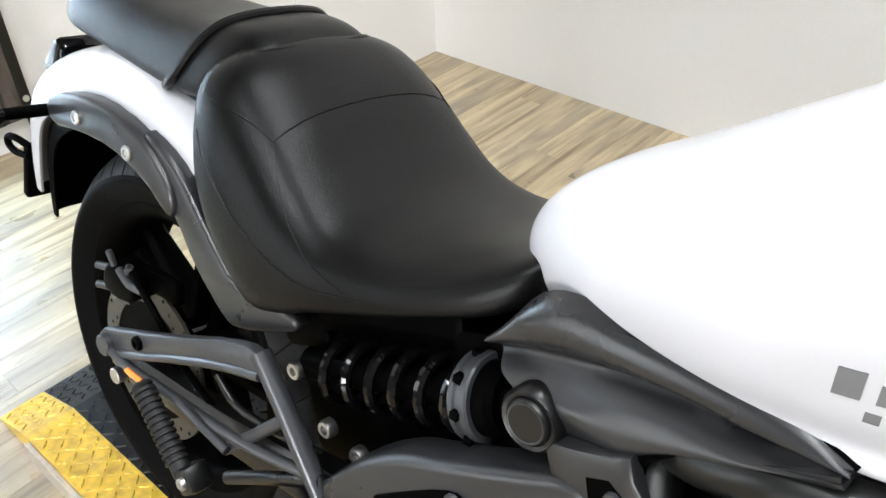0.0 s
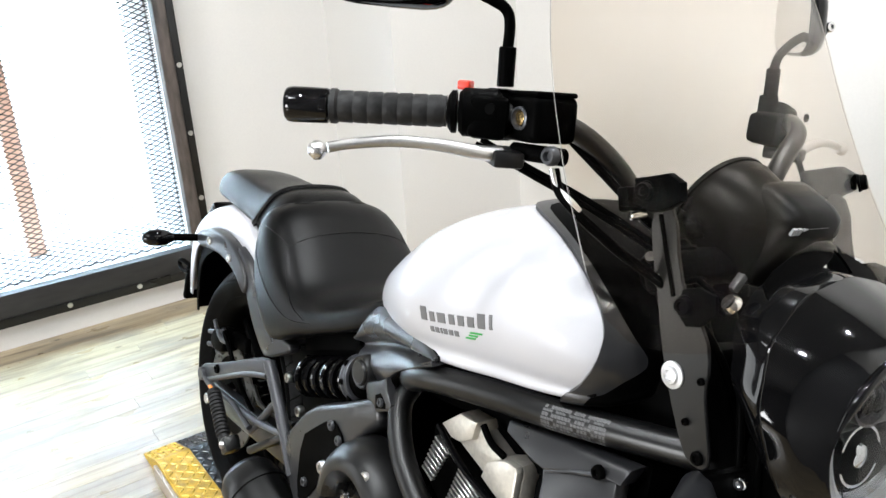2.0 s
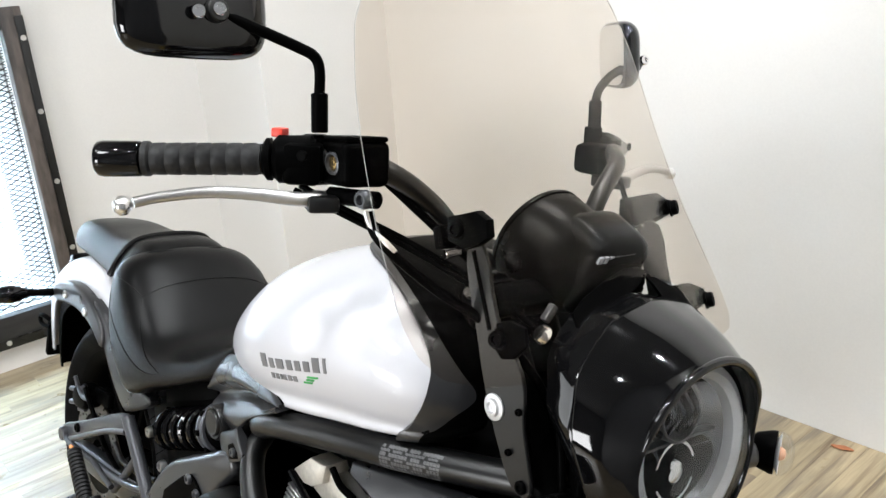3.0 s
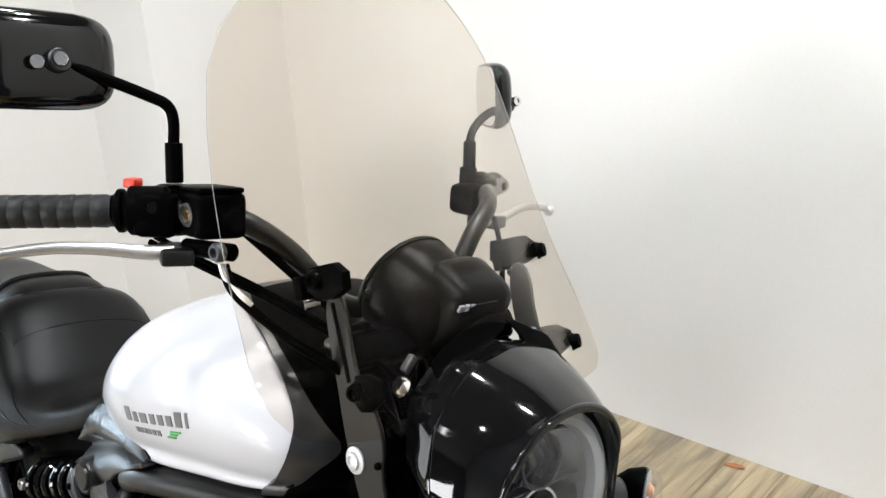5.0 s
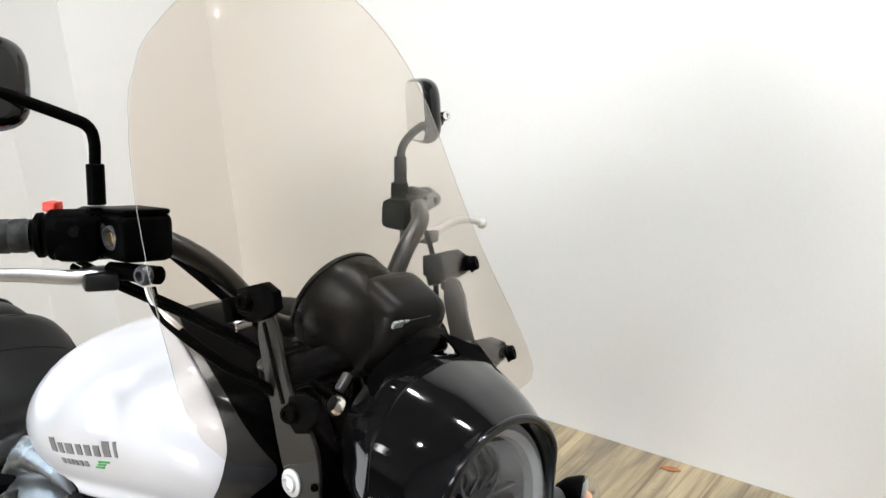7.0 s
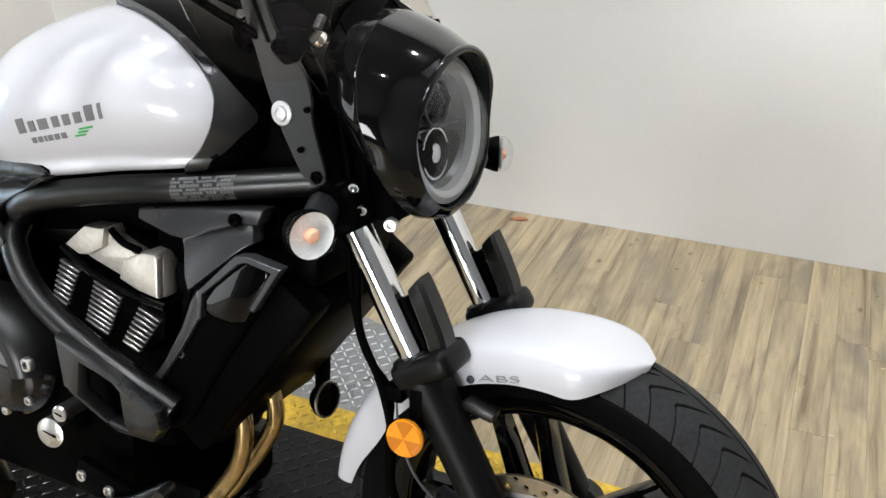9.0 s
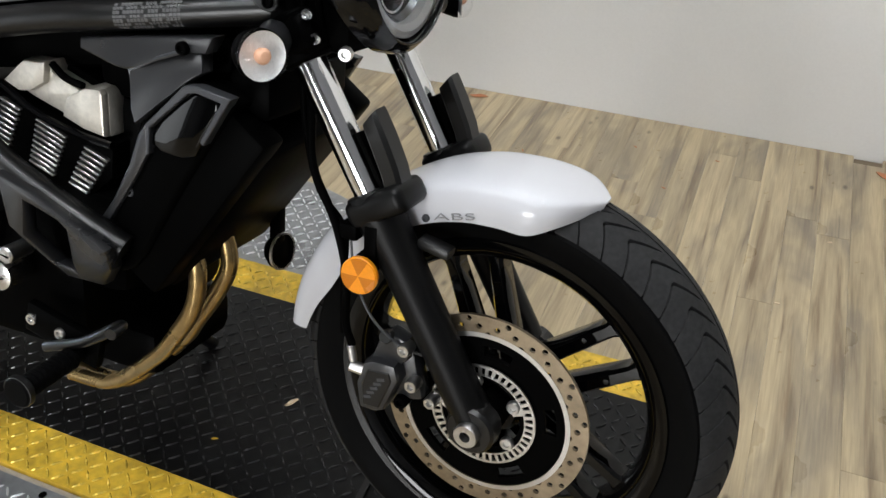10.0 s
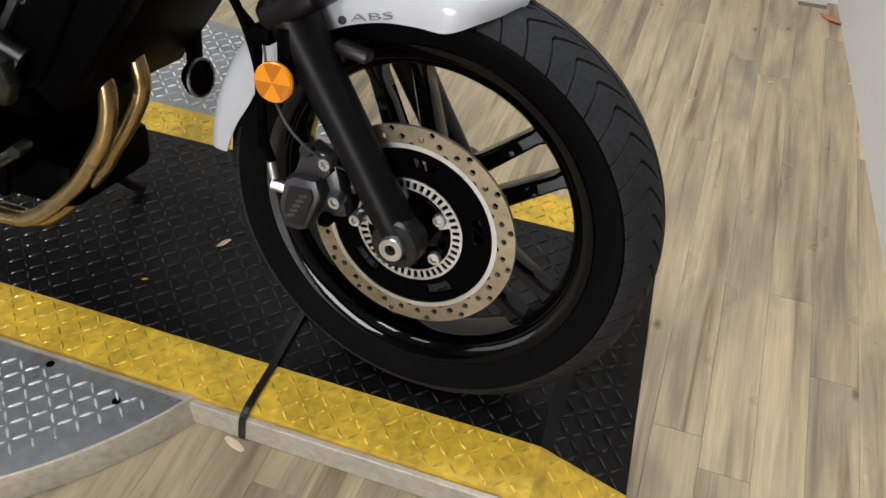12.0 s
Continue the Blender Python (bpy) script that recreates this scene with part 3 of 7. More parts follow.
for x, y in ((1.16, -0.20), (1.02, -0.175), (0.86, -0.175)):
    part("screw", lathe(fresh(), [(0, 0.0008), (0.006, 0.0008), (0.007, 0), (0, 0)], (x, y, -0.003), (0, 0, 1), 12), MATTE, turntable, "dark countersunk screw")

# ---- the motorcycle ----
LEAN, STEER, RAKE = -12.864, -4.458, 31.0
bike = thing("motorcycle", "pearl white and black cruiser motorcycle with windshield, leaning on the platform", "motorcycle", pose(0, 0, 0.002, LEAN, 0, 0))
HEAD = Vector((1.695, 0, 0))
AXIS = Vector((-math.sin(radians(RAKE)), 0, math.cos(radians(RAKE))))
TURNED = Matrix.Translation(HEAD) @ Matrix.Rotation(radians(STEER), 4, AXIS) @ Matrix.Translation(-HEAD)
R_AX, F_AX = Vector((0, 0, 0.312)), Vector((1.575, 0, 0.312))


def bp(name, bm, material, label="", parent=None, steer=False, smooth=38):
    """A part of the motorcycle; steer: it turns with the handlebar."""
    return part(name, bm, material, parent or bike, label, TURNED if steer and parent is None else None, smooth)


# fuel tank: stations along x with half-width, bottom and crest
TANK = [(0.566, 0.033, 0.735, 0.752), (0.580, 0.075, 0.720, 0.786), (0.615, 0.111, 0.712, 0.820), (0.675, 0.148, 0.717, 0.857), (0.75, 0.184, 0.729, 0.906), (0.83, 0.211, 0.744, 0.954),
        (0.92, 0.221, 0.761, 0.984), (1.00, 0.217, 0.777, 0.985), (1.06, 0.207, 0.786, 0.970), (1.105, 0.192, 0.794, 0.949), (1.140, 0.170, 0.803, 0.925), (1.163, 0.136, 0.818, 0.898), (1.176, 0.090, 0.832, 0.874)]
TSEC = [(0.0, 0.0), (0.55, 0.0), (0.80, 0.005), (0.865, 0.045), (0.868, 0.105), (0.925, 0.20), (0.985, 0.36), (1.0, 0.50), (0.965, 0.66), (0.865, 0.81), (0.70, 0.91), (0.46, 0.972), (0.22, 0.996), (0.0, 1.0)]


def tank_rows():
    rows = []
    for x, w, zb, zt in TANK:
        right = [(x, -w * a, zb + (zt - zb) * h) for a, h in TSEC]
        left = [(x, w * a, zb + (zt - zb) * h) for a, h in TSEC[-2:0:-1]]
        rows.append(right + left)
    return rows


TGRID = resample(tank_rows(), 6, 4, closed=True)
for step in (0.5, -0.53) * 40:  # fair the skin along and round the tank without shrinking it
    TGRID[1:-1] += step * (0.5 * (TGRID[:-2] + TGRID[2:]) - TGRID[1:-1])
for step in (0.5, -0.53) * 10:
    TGRID = TGRID + step * (0.5 * (np.roll(TGRID, 1, 1) + np.roll(TGRID, -1, 1)) - TGRID)
tank = bp("fuel_tank", skin(fresh(), TGRID, closed=True, ends=True), PEARL, "pearl white painted steel fuel tank", smooth=50)


def tank_trim():
    """The dark shroud that wraps the front of the tank, a little proud of it."""
    n = normals(TGRID, closed=True)
    if n[len(n) // 2, len(n[0]) // 4][1] > 0:
        n = -n
    b = fresh()
    out = TGRID + 0.006 * n
    nv = TGRID.shape[1]
    away = [abs(nv // 2 - j) for j in range(nv)]
    cut = [float(np.interp(d, (0, 8, 10, 12, 14, 16, 18, 20, 24, 28, 32, 36, 42, 52), (0.905, 0.925, 0.995, 1.068, 1.104, 1.126, 1.137, 1.142, 1.143, 1.139, 1.126, 1.110, 1.098, 1.06))) for d in away]
    for _ in range(2):
        cut = [0.25 * cut[j - 1] + 0.5 * cut[j] + 0.25 * cut[(j + 1) % nv] for j in range(nv)]
    def sheet(first, last, steps):
        rows = []
        for k in range(steps + 1):
            row = []
            for j in range(nv):
                x = first[j] + (last[j] - first[j]) * k / steps
                row.append([float(np.interp(x, TGRID[:, j, 0], out[:, j, c])) for c in range(3)])
            rows.append(row)
        return np.array(rows)
    wide = [min(c + 0.026, 1.174) for c in cut]
    band, nose = sheet(cut, wide, 6), sheet(wide, [1.175] * nv, 8)
    skin(b, band, closed=True)
    inner = np.array([[np.interp(cut[j], TGRID[:, j, 0], TGRID[:, j, c]) for c in range(3)] for j in range(nv)])
    skin(b, np.array([inner, band[0]]), closed=True)
    bmesh.ops.remove_doubles(b, verts=b.verts, dist=1e-6)
    b2 = skin(fresh(), nose, closed=True)
    b2.faces.new([b2.verts.new(p) for p in nose[-1]])
    bmesh.ops.remove_doubles(b2, verts=b2.verts, dist=1e-6)
    return b, b2


band_mesh, nose_mesh = tank_trim()
trim = bp("tank_shroud", band_mesh, SATIN, "charcoal plastic shroud round the tank's front", smooth=45)
part("nose_panel", nose_mesh, MATTE, trim, "black panel before the tank", smooth=45)
b = fresh()
bolt(b, (1.131, -0.153, 0.818), (0.35, -0.93, -0.1), 0.009, 0.008)
part("screw", b, MATTE, trim, "black socket screw")

# saddle: stations along x with half-width, side bottom and crest
SEAT = [(0.150, 0.070, 0.735, 0.775), (0.165, 0.120, 0.715, 0.806), (0.185, 0.148, 0.675, 0.822), (0.215, 0.160, 0.630, 0.826), (0.25, 0.166, 0.598, 0.814), (0.30, 0.170, 0.570, 0.780), (0.35, 0.170, 0.584, 0.734),
        (0.40, 0.167, 0.610, 0.704), (0.46, 0.158, 0.634, 0.698), (0.52, 0.148, 0.658, 0.713), (0.58, 0.134, 0.684, 0.742), (0.615, 0.115, 0.708, 0.762), (0.632, 0.080, 0.726, 0.768)]
SSEC = [(0.0, 0.0), (0.6, 0.0), (0.90, 0.02), (0.985, 0.12), (1.0, 0.30), (0.985, 0.52), (0.935, 0.72), (0.80, 0.87), (0.55, 0.955), (0.27, 0.99), (0.0, 1.0)]


def body_rows(stations, section):
    rows = []
    for x, w, zb, zt in stations:
        right = [(x, -w * a, zb + (zt - zb) * h) for a, h in section]
        left = [(x, w * a, zb + (zt - zb) * h) for a, h in section[-2:0:-1]]
        rows.append(right + left)
    return rows


SGRID = resample(body_rows(SEAT, SSEC), 6, 4, closed=True)
saddle = bp("saddle", skin(fresh(), SGRID, closed=True, ends=True), VINYL, "black vinyl scooped rider's saddle", smooth=60)


def on_saddle(x, side, lift=0.0006):
    """A place on the saddle's skin: side from -1 (right edge) over 0 (crest) to 1."""
    nv = SGRID.shape[1]
    half = nv / 2
    j = (half + side * half * 0.72) % nv
    j0, f = int(j) % nv, j - int(j)
    col = SGRID[:, j0] * (1 - f) + SGRID[:, (j0 + 1) % nv] * f
    p = np.array([np.interp(x, col[:, 0], col[:, c]) for c in range(3)])
    return p + np.array([0, 0.5 * lift * np.sign(side), lift])


for pts in ([(0.30, s / 10) for s in range(-4, 5)], [(0.17, -0.62), (0.22, -0.52), (0.27, -0.44), (0.30, -0.40)], [(0.17, 0.62), (0.22, 0.52), (0.27, 0.44), (0.30, 0.40)],
            [(0.30, -0.40), (0.34, -0.50), (0.39, -0.62), (0.44, -0.76)], [(0.30, 0.40), (0.34, 0.50), (0.39, 0.62), (0.44, 0.76)],
            [(0.15, -0.62), (0.20, -0.70), (0.28, -0.745), (0.38, -0.78), (0.46, -0.80)]):
    part("seam", tube(fresh(), [on_saddle(*q) for q in pts], 0.0008, 6, 3), VINYL, saddle, "sewn seam")

# pillion pad with its raised front and band
PILL = [(-0.262, 0.030, 0.762, 0.780), (-0.245, 0.060, 0.752, 0.797), (-0.19, 0.082, 0.746, 0.813), (-0.10, 0.092, 0.744, 0.824), (0.0, 0.100, 0.738, 0.824),
        (0.08, 0.106, 0.738, 0.828), (0.14, 0.108, 0.742, 0.838), (0.18, 0.106, 0.752, 0.838), (0.210, 0.098, 0.766, 0.828), (0.230, 0.080, 0.782, 0.810)]
PSEC = [(0.0, 0.0), (0.6, 0.0), (0.90, 0.04), (1.0, 0.16), (0.99, 0.36), (0.93, 0.58), (0.82, 0.78), (0.64, 0.92), (0.36, 0.985), (0.0, 1.0)]
PGRID = resample(body_rows(PILL, PSEC), 5, 4, closed=True)
pillion = bp("pillion_pad", skin(fresh(), PGRID, closed=True, ends=True), VINYL, "black vinyl pillion pad", smooth=60)


def pad_ring(x, lift, x_low):
    """A band round the pad from one side over the top."""
    nv = PGRID.shape[1]
    pts = []
    for j in range(4, nv - 3, 3):
        base = PGRID[:, j]
        h = abs(j - nv / 2) / (nv / 2)
        xx = x + (x_low - x) * h**2
        p = np.array([np.interp(xx, base[:, 0], base[:, c]) for c in range(3)])
        c = np.array([xx, 0, 0.78])
        d = (p - c) / np.linalg.norm(p - c)
        pts.append(tuple(p + d * lift))
    return pts


part("band", tube(fresh(), pad_ring(0.140, 0.002, 0.00), 0.0055, 8, 3), PIPING, pillion, "black band over the pad")
part("piping", tube(fresh(), pad_ring(0.222, 0.001, 0.09), 0.0042, 8, 3), PIPING, pillion, "black piping on the front edge")

# rear fender: spine (x, z, half-width, drop)
FEND = [(0.16, 0.700, 0.115, 0.055), (0.08, 0.735, 0.118, 0.065), (0.0, 0.750, 0.118, 0.075), (-0.09, 0.747, 0.116, 0.080), (-0.18, 0.722, 0.112, 0.078),
        (-0.26, 0.680, 0.106, 0.070), (-0.315, 0.630, 0.099, 0.060), (-0.345, 0.570, 0.092, 0.050), (-0.36, 0.505, 0.085, 0.040), (-0.368, 0.455, 0.078, 0.030)]


def fender_grid(spine):
    rows = []
    for k, (x, z, w, d) in enumerate(spine):
        a, c = np.array(spine[max(k - 1, 0)][:2]), np.array(spine[min(k + 1, len(spine) - 1)][:2])
        t = (c - a) / np.linalg.norm(c - a)
        nx, nz = t[1], -t[0]  # inward, towards the wheel
        if nx * (0 - x) + nz * (0.312 - z) < 0:
            nx, nz = -nx, -nz
        rows.append([(x + nx * d * h, w * s, z + nz * d * h) for s, h in ((-1.0, 1.0), (-1.0, 0.62), (-0.96, 0.32), (-0.82, 0.10), (-0.5, 0.02), (0, 0), (0.5, 0.02), (0.82, 0.10), (0.96, 0.32), (1.0, 0.62), (1.0, 1.0))])
    return resample(rows, 5, 3)


fender = bp("rear_fender", shell(fresh(), fender_grid(FEND), 0.004), PEARL, "pearl white rear fender", smooth=50)
inner = [(x + 0.028, z - 0.042, w - 0.012, d * 0.7) for x, z, w, d in FEND]
part("inner_guard", shell(fresh(), fender_grid(inner), 0.004), MATTE, fender, "black plastic inner guard")
part("tail_lamp", box(fresh(), (-0.318, 0, 0.668), (0.075, 0.11, 0.04), 0.012, Matrix.Rotation(radians(-50), 4, "Y")), GLOSS, fender, "dark tail lamp")
part("plate_holder", box(fresh(), (-0.385, 0, 0.47), (0.02, 0.17, 0.10), 0.006, Matrix.Rotation(radians(12), 4, "Y")), MATTE, fender, "black plate holder")
part("hook", tube(fresh(), [(-0.36, -0.082, 0.52), (-0.40, -0.088, 0.525), (-0.425, -0.088, 0.518), (-0.425, -0.088, 0.505), (-0.40, -0.088, 0.500), (-0.365, -0.084, 0.503)], 0.006, 10, 5), MATTE, fender, "black plastic hook")

STRAP = [(-0.165, 0.668), (-0.11, 0.692), (-0.03, 0.704), (0.05, 0.695), (0.105, 0.668), (0.138, 0.634), (0.131, 0.606), (0.118, 0.606), (0.075, 0.634), (0.0, 0.652), (-0.08, 0.648), (-0.15, 0.634)]
STRUT = [(0.060, 0.696), (0.100, 0.686), (0.141, 0.664), (0.190, 0.612), (0.245, 0.562), (0.345, 0.578), (0.356, 0.562), (0.338, 0.548), (0.247, 0.506), (0.222, 0.512), (0.165, 0.556), (0.128, 0.604), (0.100, 0.640)]


def mirrored(make):
    """The same piece on the right and the left side."""
    for s in (1, -1):
        b = make()
        if s < 0:
            warp(b, lambda x, y, z: (x, -y, z))
        yield b


for b in mirrored(lambda: slab(fresh(), STRAP, -0.145, -0.116, 0.007, 3, 1)):
    strut = bp("fender_strut", b, SATIN, "satin charcoal cast fender strut", smooth=45)
    side = 1 if strut.data.vertices[0].co.y < 0 else -1
    low = slab(fresh(), STRUT, -0.138, -0.112, 0.006, 3, 1)
    warp(low, lambda x, y, z: (x, y * side, z))
    part("lower_strut", low, SATIN, strut, "satin charcoal lower strut", smooth=45)
    for x, z in ((-0.075, 0.668), (0.044, 0.660)):
        part("bolt", bolt(fresh(), (x, -0.1445 * side, z), (0, -side, 0), 0.0095, 0.005), ALU, strut, "bright socket bolt")

for s in (-1, 1):
    b = fresh()
    rod(b, (-0.160, 0.125 * s, 0.652), (-0.165, 0.205 * s, 0.654), 0.0085)
    sig = bp("rear_indicator", b, MATTE, "black indicator stalk")
    part("lamp_body", lathe(fresh(), [(0, 0), (0.010, 0.002), (0.018, 0.018), (0.0205, 0.038), (0.018, 0.058), (0.010, 0.070), (0, 0.074)], (-0.165, 0.198 * s, 0.654), (0, s, 0), 20), GLOSS, sig, "dark oval indicator lamp")


# wheels
def tyre(centre, R, half, sidewall, rim_r):
    """Carcass and tread of a tyre about the y axis."""
    pts = [(rim_r, -half * 0.66), (rim_r + 0.014, -half * 0.78), (R - sidewall * 0.68, -half * 0.93), (R - sidewall * 0.54, -half * 0.995), (R - sidewall * 0.47, -half)]
    arc = [(R - 0.005 - sidewall * 0.40 * (abs(u) ** 2.2), u * half * 0.98) for u in np.linspace(-1, 1, 21)]
    prof = pts + arc + [(r, -y) for r, y in pts[::-1]]
    return lathe(fresh(), prof, centre, (0, 1, 0), 96)


def tread(centre, R, half, sidewall, count):
    """Raised tread blocks with swept grooves between."""
    b = fresh()
    step = 2 * math.pi / count
    def at(a, u, h):
        r = R - sidewall * 0.40 * (abs(u) ** 2.2) - 0.005 + h
        return b.verts.new((centre[0] + r * math.cos(a), centre[1] + u * half * 0.98, centre[2] + r * math.sin(a)))
    for k in range(count):
        for s in (-1, 1):
            us = (0.03, 0.11, 0.18, 0.32, 0.46, 0.53, 0.70, 0.85, 0.97)
            rows = []
            for u in us:
                # a bold groove out to the knee, then a thin one swept back
                bend = 0.17 * min(u, 0.5) / 0.5 - 0.075 * max(0.0, u - 0.5) / 0.45
                gap = 0.026 * min(1.0, max(0.0, (u - 0.10) * 8)) if u < 0.5 else 0.010
                a0, a1 = k * step + bend + gap * 0.5, (k + 1) * step + bend - gap * 0.5
                rows.append([(a, s * u) for a in (a0, (a0 + a1) / 2, a1)])
            top = [[at(a, u, 0.0050 - 0.003 * max(0.0, abs(u) - 0.7) / 0.27) for a, u in r] for r in rows]
            low = [[at(a, u, -0.001) for a, u in r] for r in rows]
            for i in range(len(rows) - 1):
                for j in (0, 1):
                    b.faces.new((top[i][j], top[i][j + 1], top[i + 1][j + 1], top[i + 1][j]))
                b.faces.new((top[i][0], top[i + 1][0], low[i + 1][0], low[i][0]))
                b.faces.new((top[i][2], low[i][2], low[i + 1][2], top[i + 1][2]))
            for i in (0, len(rows) - 1):
                for j in (0, 1):
                    b.faces.new((top[i][j], low[i][j], low[i][j + 1], top[i][j + 1]))
    return b


def rim(centre, r, half):
    prof = [(r - 0.004, -half + 0.006), (r + 0.012, -half + 0.004), (r + 0.0145, -half - 0.001), (r + 0.012, -half - 0.004), (r + 0.004, -half - 0.002), (r - 0.006, -half + 0.002), (r - 0.016, -half + 0.012),
            (r - 0.020, -half * 0.45), (r - 0.021, 0.0), (r - 0.020, half * 0.45), (r - 0.016, half - 0.012), (r - 0.006, half - 0.002), (r + 0.004, half + 0.002), (r + 0.012, half + 0.004), (r + 0.0145, half + 0.001), (r + 0.012, half - 0.004), (r - 0.004, half - 0.006), (r - 0.008, half - 0.02), (r - 0.008, -half + 0.02)]
    return lathe(fresh(), prof, centre, (0, 1, 0), 96, closed=True)


def spoke(centre, a, o0, o1, r0, r1, w0, w1, y0, y1):
    """One tapered cast spoke from hub to rim."""
    b = fresh()
    rows = []
    c, s = math.cos(a), math.sin(a)
    for t in (0, 0.35, 0.7, 0.9, 1.0):
        r, off = r0 + (r1 - r0) * t, o0 + (o1 - o0) * t
        w, h = w0 + (w1 - w0) * t + (0.006 if t == 1.0 else 0.0), y0 + (y1 - y0) * t
        rows.append([(centre[0] + r * c - (off + q * w) * s, centre[1] + v * h, centre[2] + r * s + (off + q * w) * c) for q, v in ((-1, -0.7), (-0.6, -1), (0.6, -1), (1, -0.7), (1, 0.7), (0.6, 1), (-0.6, 1), (-1, 0.7))])
    skin(b, np.array(rows), closed=True, ends=True)
    return b


def cast_wheel(name, centre, R, half, side, rim_r, rim_half, blocks, phase, steer, label, paint):
    w = bp(name, lathe(fresh(), [(0.012, -0.060), (0.038, -0.060), (0.046, -0.045), (0.040, -0.025), (0.040, 0.025), (0.046, 0.045), (0.038, 0.060), (0.012, 0.060)], centre, (0, 1, 0), 40, closed=True), GLOSSW, label, steer=steer)
    t = part("tyre", tyre(centre, R, half, side, rim_r), RUBBER, w, "black rubber tyre", smooth=50)
    part("tread", tread(centre, R, half, side, blocks), TREADR, t, "grooved road tread", smooth=50)["kind"] = "stuff"
    part("rim", rim(centre, rim_r, rim_half), paint, w, "gloss black cast rim")
    for k in range(5):
        for d in (-1, 1):
            a = phase + k * 2 * math.pi / 5
            part("spoke", spoke(centre, a, d * 0.022, d * 0.033, 0.034, rim_r - 0.019, 0.0130, 0.0100, 0.024, 0.016), paint, w, "gloss black cast spoke")
    return w


def holed_ring(centre, r0, r1, thick, count, rows, hole, pattern, axis_y=1):
    """A flat ring with round holes, about the y axis."""
    b = fresh()
    step = 2 * math.pi / count
    made = {}
    def vert(r, a, y):
        key = (round(r, 6), round(a % (2 * math.pi), 5) % round(2 * math.pi, 5), y)
        if key not in made:
            made[key] = b.verts.new((centre[0] + r * math.cos(a), centre[1] + y, centre[2] + r * math.sin(a)))
        return made[key]
    dr = (r1 - r0) / rows
    for i in range(count):
        for j in range(rows):
            ra, rb, aa, ab = r0 + j * dr, r0 + (j + 1) * dr, i * step, (i + 1) * step
            rm, am = (ra + rb) / 2, (aa + ab) / 2
            edge = [(ra, aa), (ra, am), (ra, ab), (rm, ab), (rb, ab), (rb, am), (rb, aa), (rm, aa)]
            sides = [[vert(r, a, y) for r, a in edge] for y in (0, thick)]
            if pattern(i, j):
                rings = []
                for y in (0, thick):
                    ring = []
                    for r, a in edge:
                        vx, vy = r - rm, (a - am) * rm
                        n = math.hypot(vx, vy)
                        q, al = rm + hole * vx / n, am + hole * vy / n / rm
                        ring.append(b.verts.new((centre[0] + q * math.cos(al), centre[1] + y, centre[2] + q * math.sin(al))))
                    rings.append(ring)
                for k in range(8):
                    m = (k + 1) % 8
                    b.faces.new((sides[0][k], sides[0][m], rings[0][m], rings[0][k]))
                    b.faces.new((sides[1][k], rings[1][k], rings[1][m], sides[1][m]))
                    b.faces.new((rings[0][k], rings[0][m], rings[1][m], rings[1][k]))
            else:
                b.faces.new(sides[0]), b.faces.new(sides[1][::-1])
            if j == 0:
                for k in (0, 1):
                    b.faces.new((sides[0][k], sides[0][k + 1], sides[1][k + 1], sides[1][k]))
            if j == rows - 1:
                for k in (4, 5):
                    b.faces.new((sides[0][k], sides[0][k + 1], sides[1][k + 1], sides[1][k]))
    return b


def slotted_ring(centre, radii, thick, count, solid):
    """A flat ring with long curved slots in its middle band."""
    b = fresh()
    vs = [[[b.verts.new((centre[0] + r * math.cos(2 * math.pi * i / count), centre[1] + y, centre[2] + r * math.sin(2 * math.pi * i / count))) for i in range(count)] for r in radii] for y in (0, thick)]
    kept = [[j != 1 or solid(i) for j in range(3)] for i in range(count)]
    for i in range(count):
        k = (i + 1) % count
        for j in range(3):
            if not kept[i][j]:
                continue
            for s in (0, 1):
                b.faces.new((vs[s][j][i], vs[s][j][k], vs[s][j + 1][k], vs[s][j + 1][i]))
            if j == 0 or not kept[i][j - 1]:
                b.faces.new((vs[0][j][i], vs[0][j][k], vs[1][j][k], vs[1][j][i]))
            if j == 2 or not kept[i][j + 1]:
                b.faces.new((vs[0][j + 1][i], vs[0][j + 1][k], vs[1][j + 1][k], vs[1][j + 1][i]))
            if not kept[i - 1][j]:
                b.faces.new((vs[0][j][i], vs[0][j + 1][i], vs[1][j + 1][i], vs[1][j][i]))
            if not kept[k][j]:
                b.faces.new((vs[0][j][k], vs[0][j + 1][k], vs[1][j + 1][k], vs[1][j][k]))
    return b


front_wheel = cast_wheel("front_wheel", F_AX, 0.312, 0.060, 0.083, 0.2230, 0.045, 54, 0.637, True, "black cast front wheel", GLOSSW)
rear_wheel = cast_wheel("rear_wheel", R_AX, 0.312, 0.080, 0.096, 0.2159, 0.058, 48, 0.1, False, "black cast rear wheel", MATTE)

fdisc = part("brake_disc", holed_ring(F_AX + Vector((0, -0.0775, 0)), 0.1135, 0.1440, 0.005, 64, 3, 0.0042, lambda i, j: (0, 1, 2, 1)[i % 4] == j), DISC, front_wheel, "tan-stained steel brake disc with drilled holes", smooth=30)
part("disc_carrier", slotted_ring(F_AX + Vector((0, -0.0765, 0)), (0.052, 0.086, 0.101, 0.113), 0.006, 140, lambda i: i % 28 > 8), MATTE, fdisc, "black slotted disc carrier", smooth=30)
part("worn_band", lathe(fresh(), [(0.1136, 0.0), (0.1200, 0.0), (0.1200, -0.0006), (0.1136, -0.0006)], F_AX + Vector((0, -0.0776, 0)), (0, 1, 0), 96, closed=True), ALU, fdisc, "bright worn inner band")
b = lathe(fresh(), [(0.0595, 0), (0.0615, 0), (0.0615, -0.0025), (0.0595, -0.0025)], F_AX + Vector((0, -0.080, 0)), (0, 1, 0), 48, closed=True)
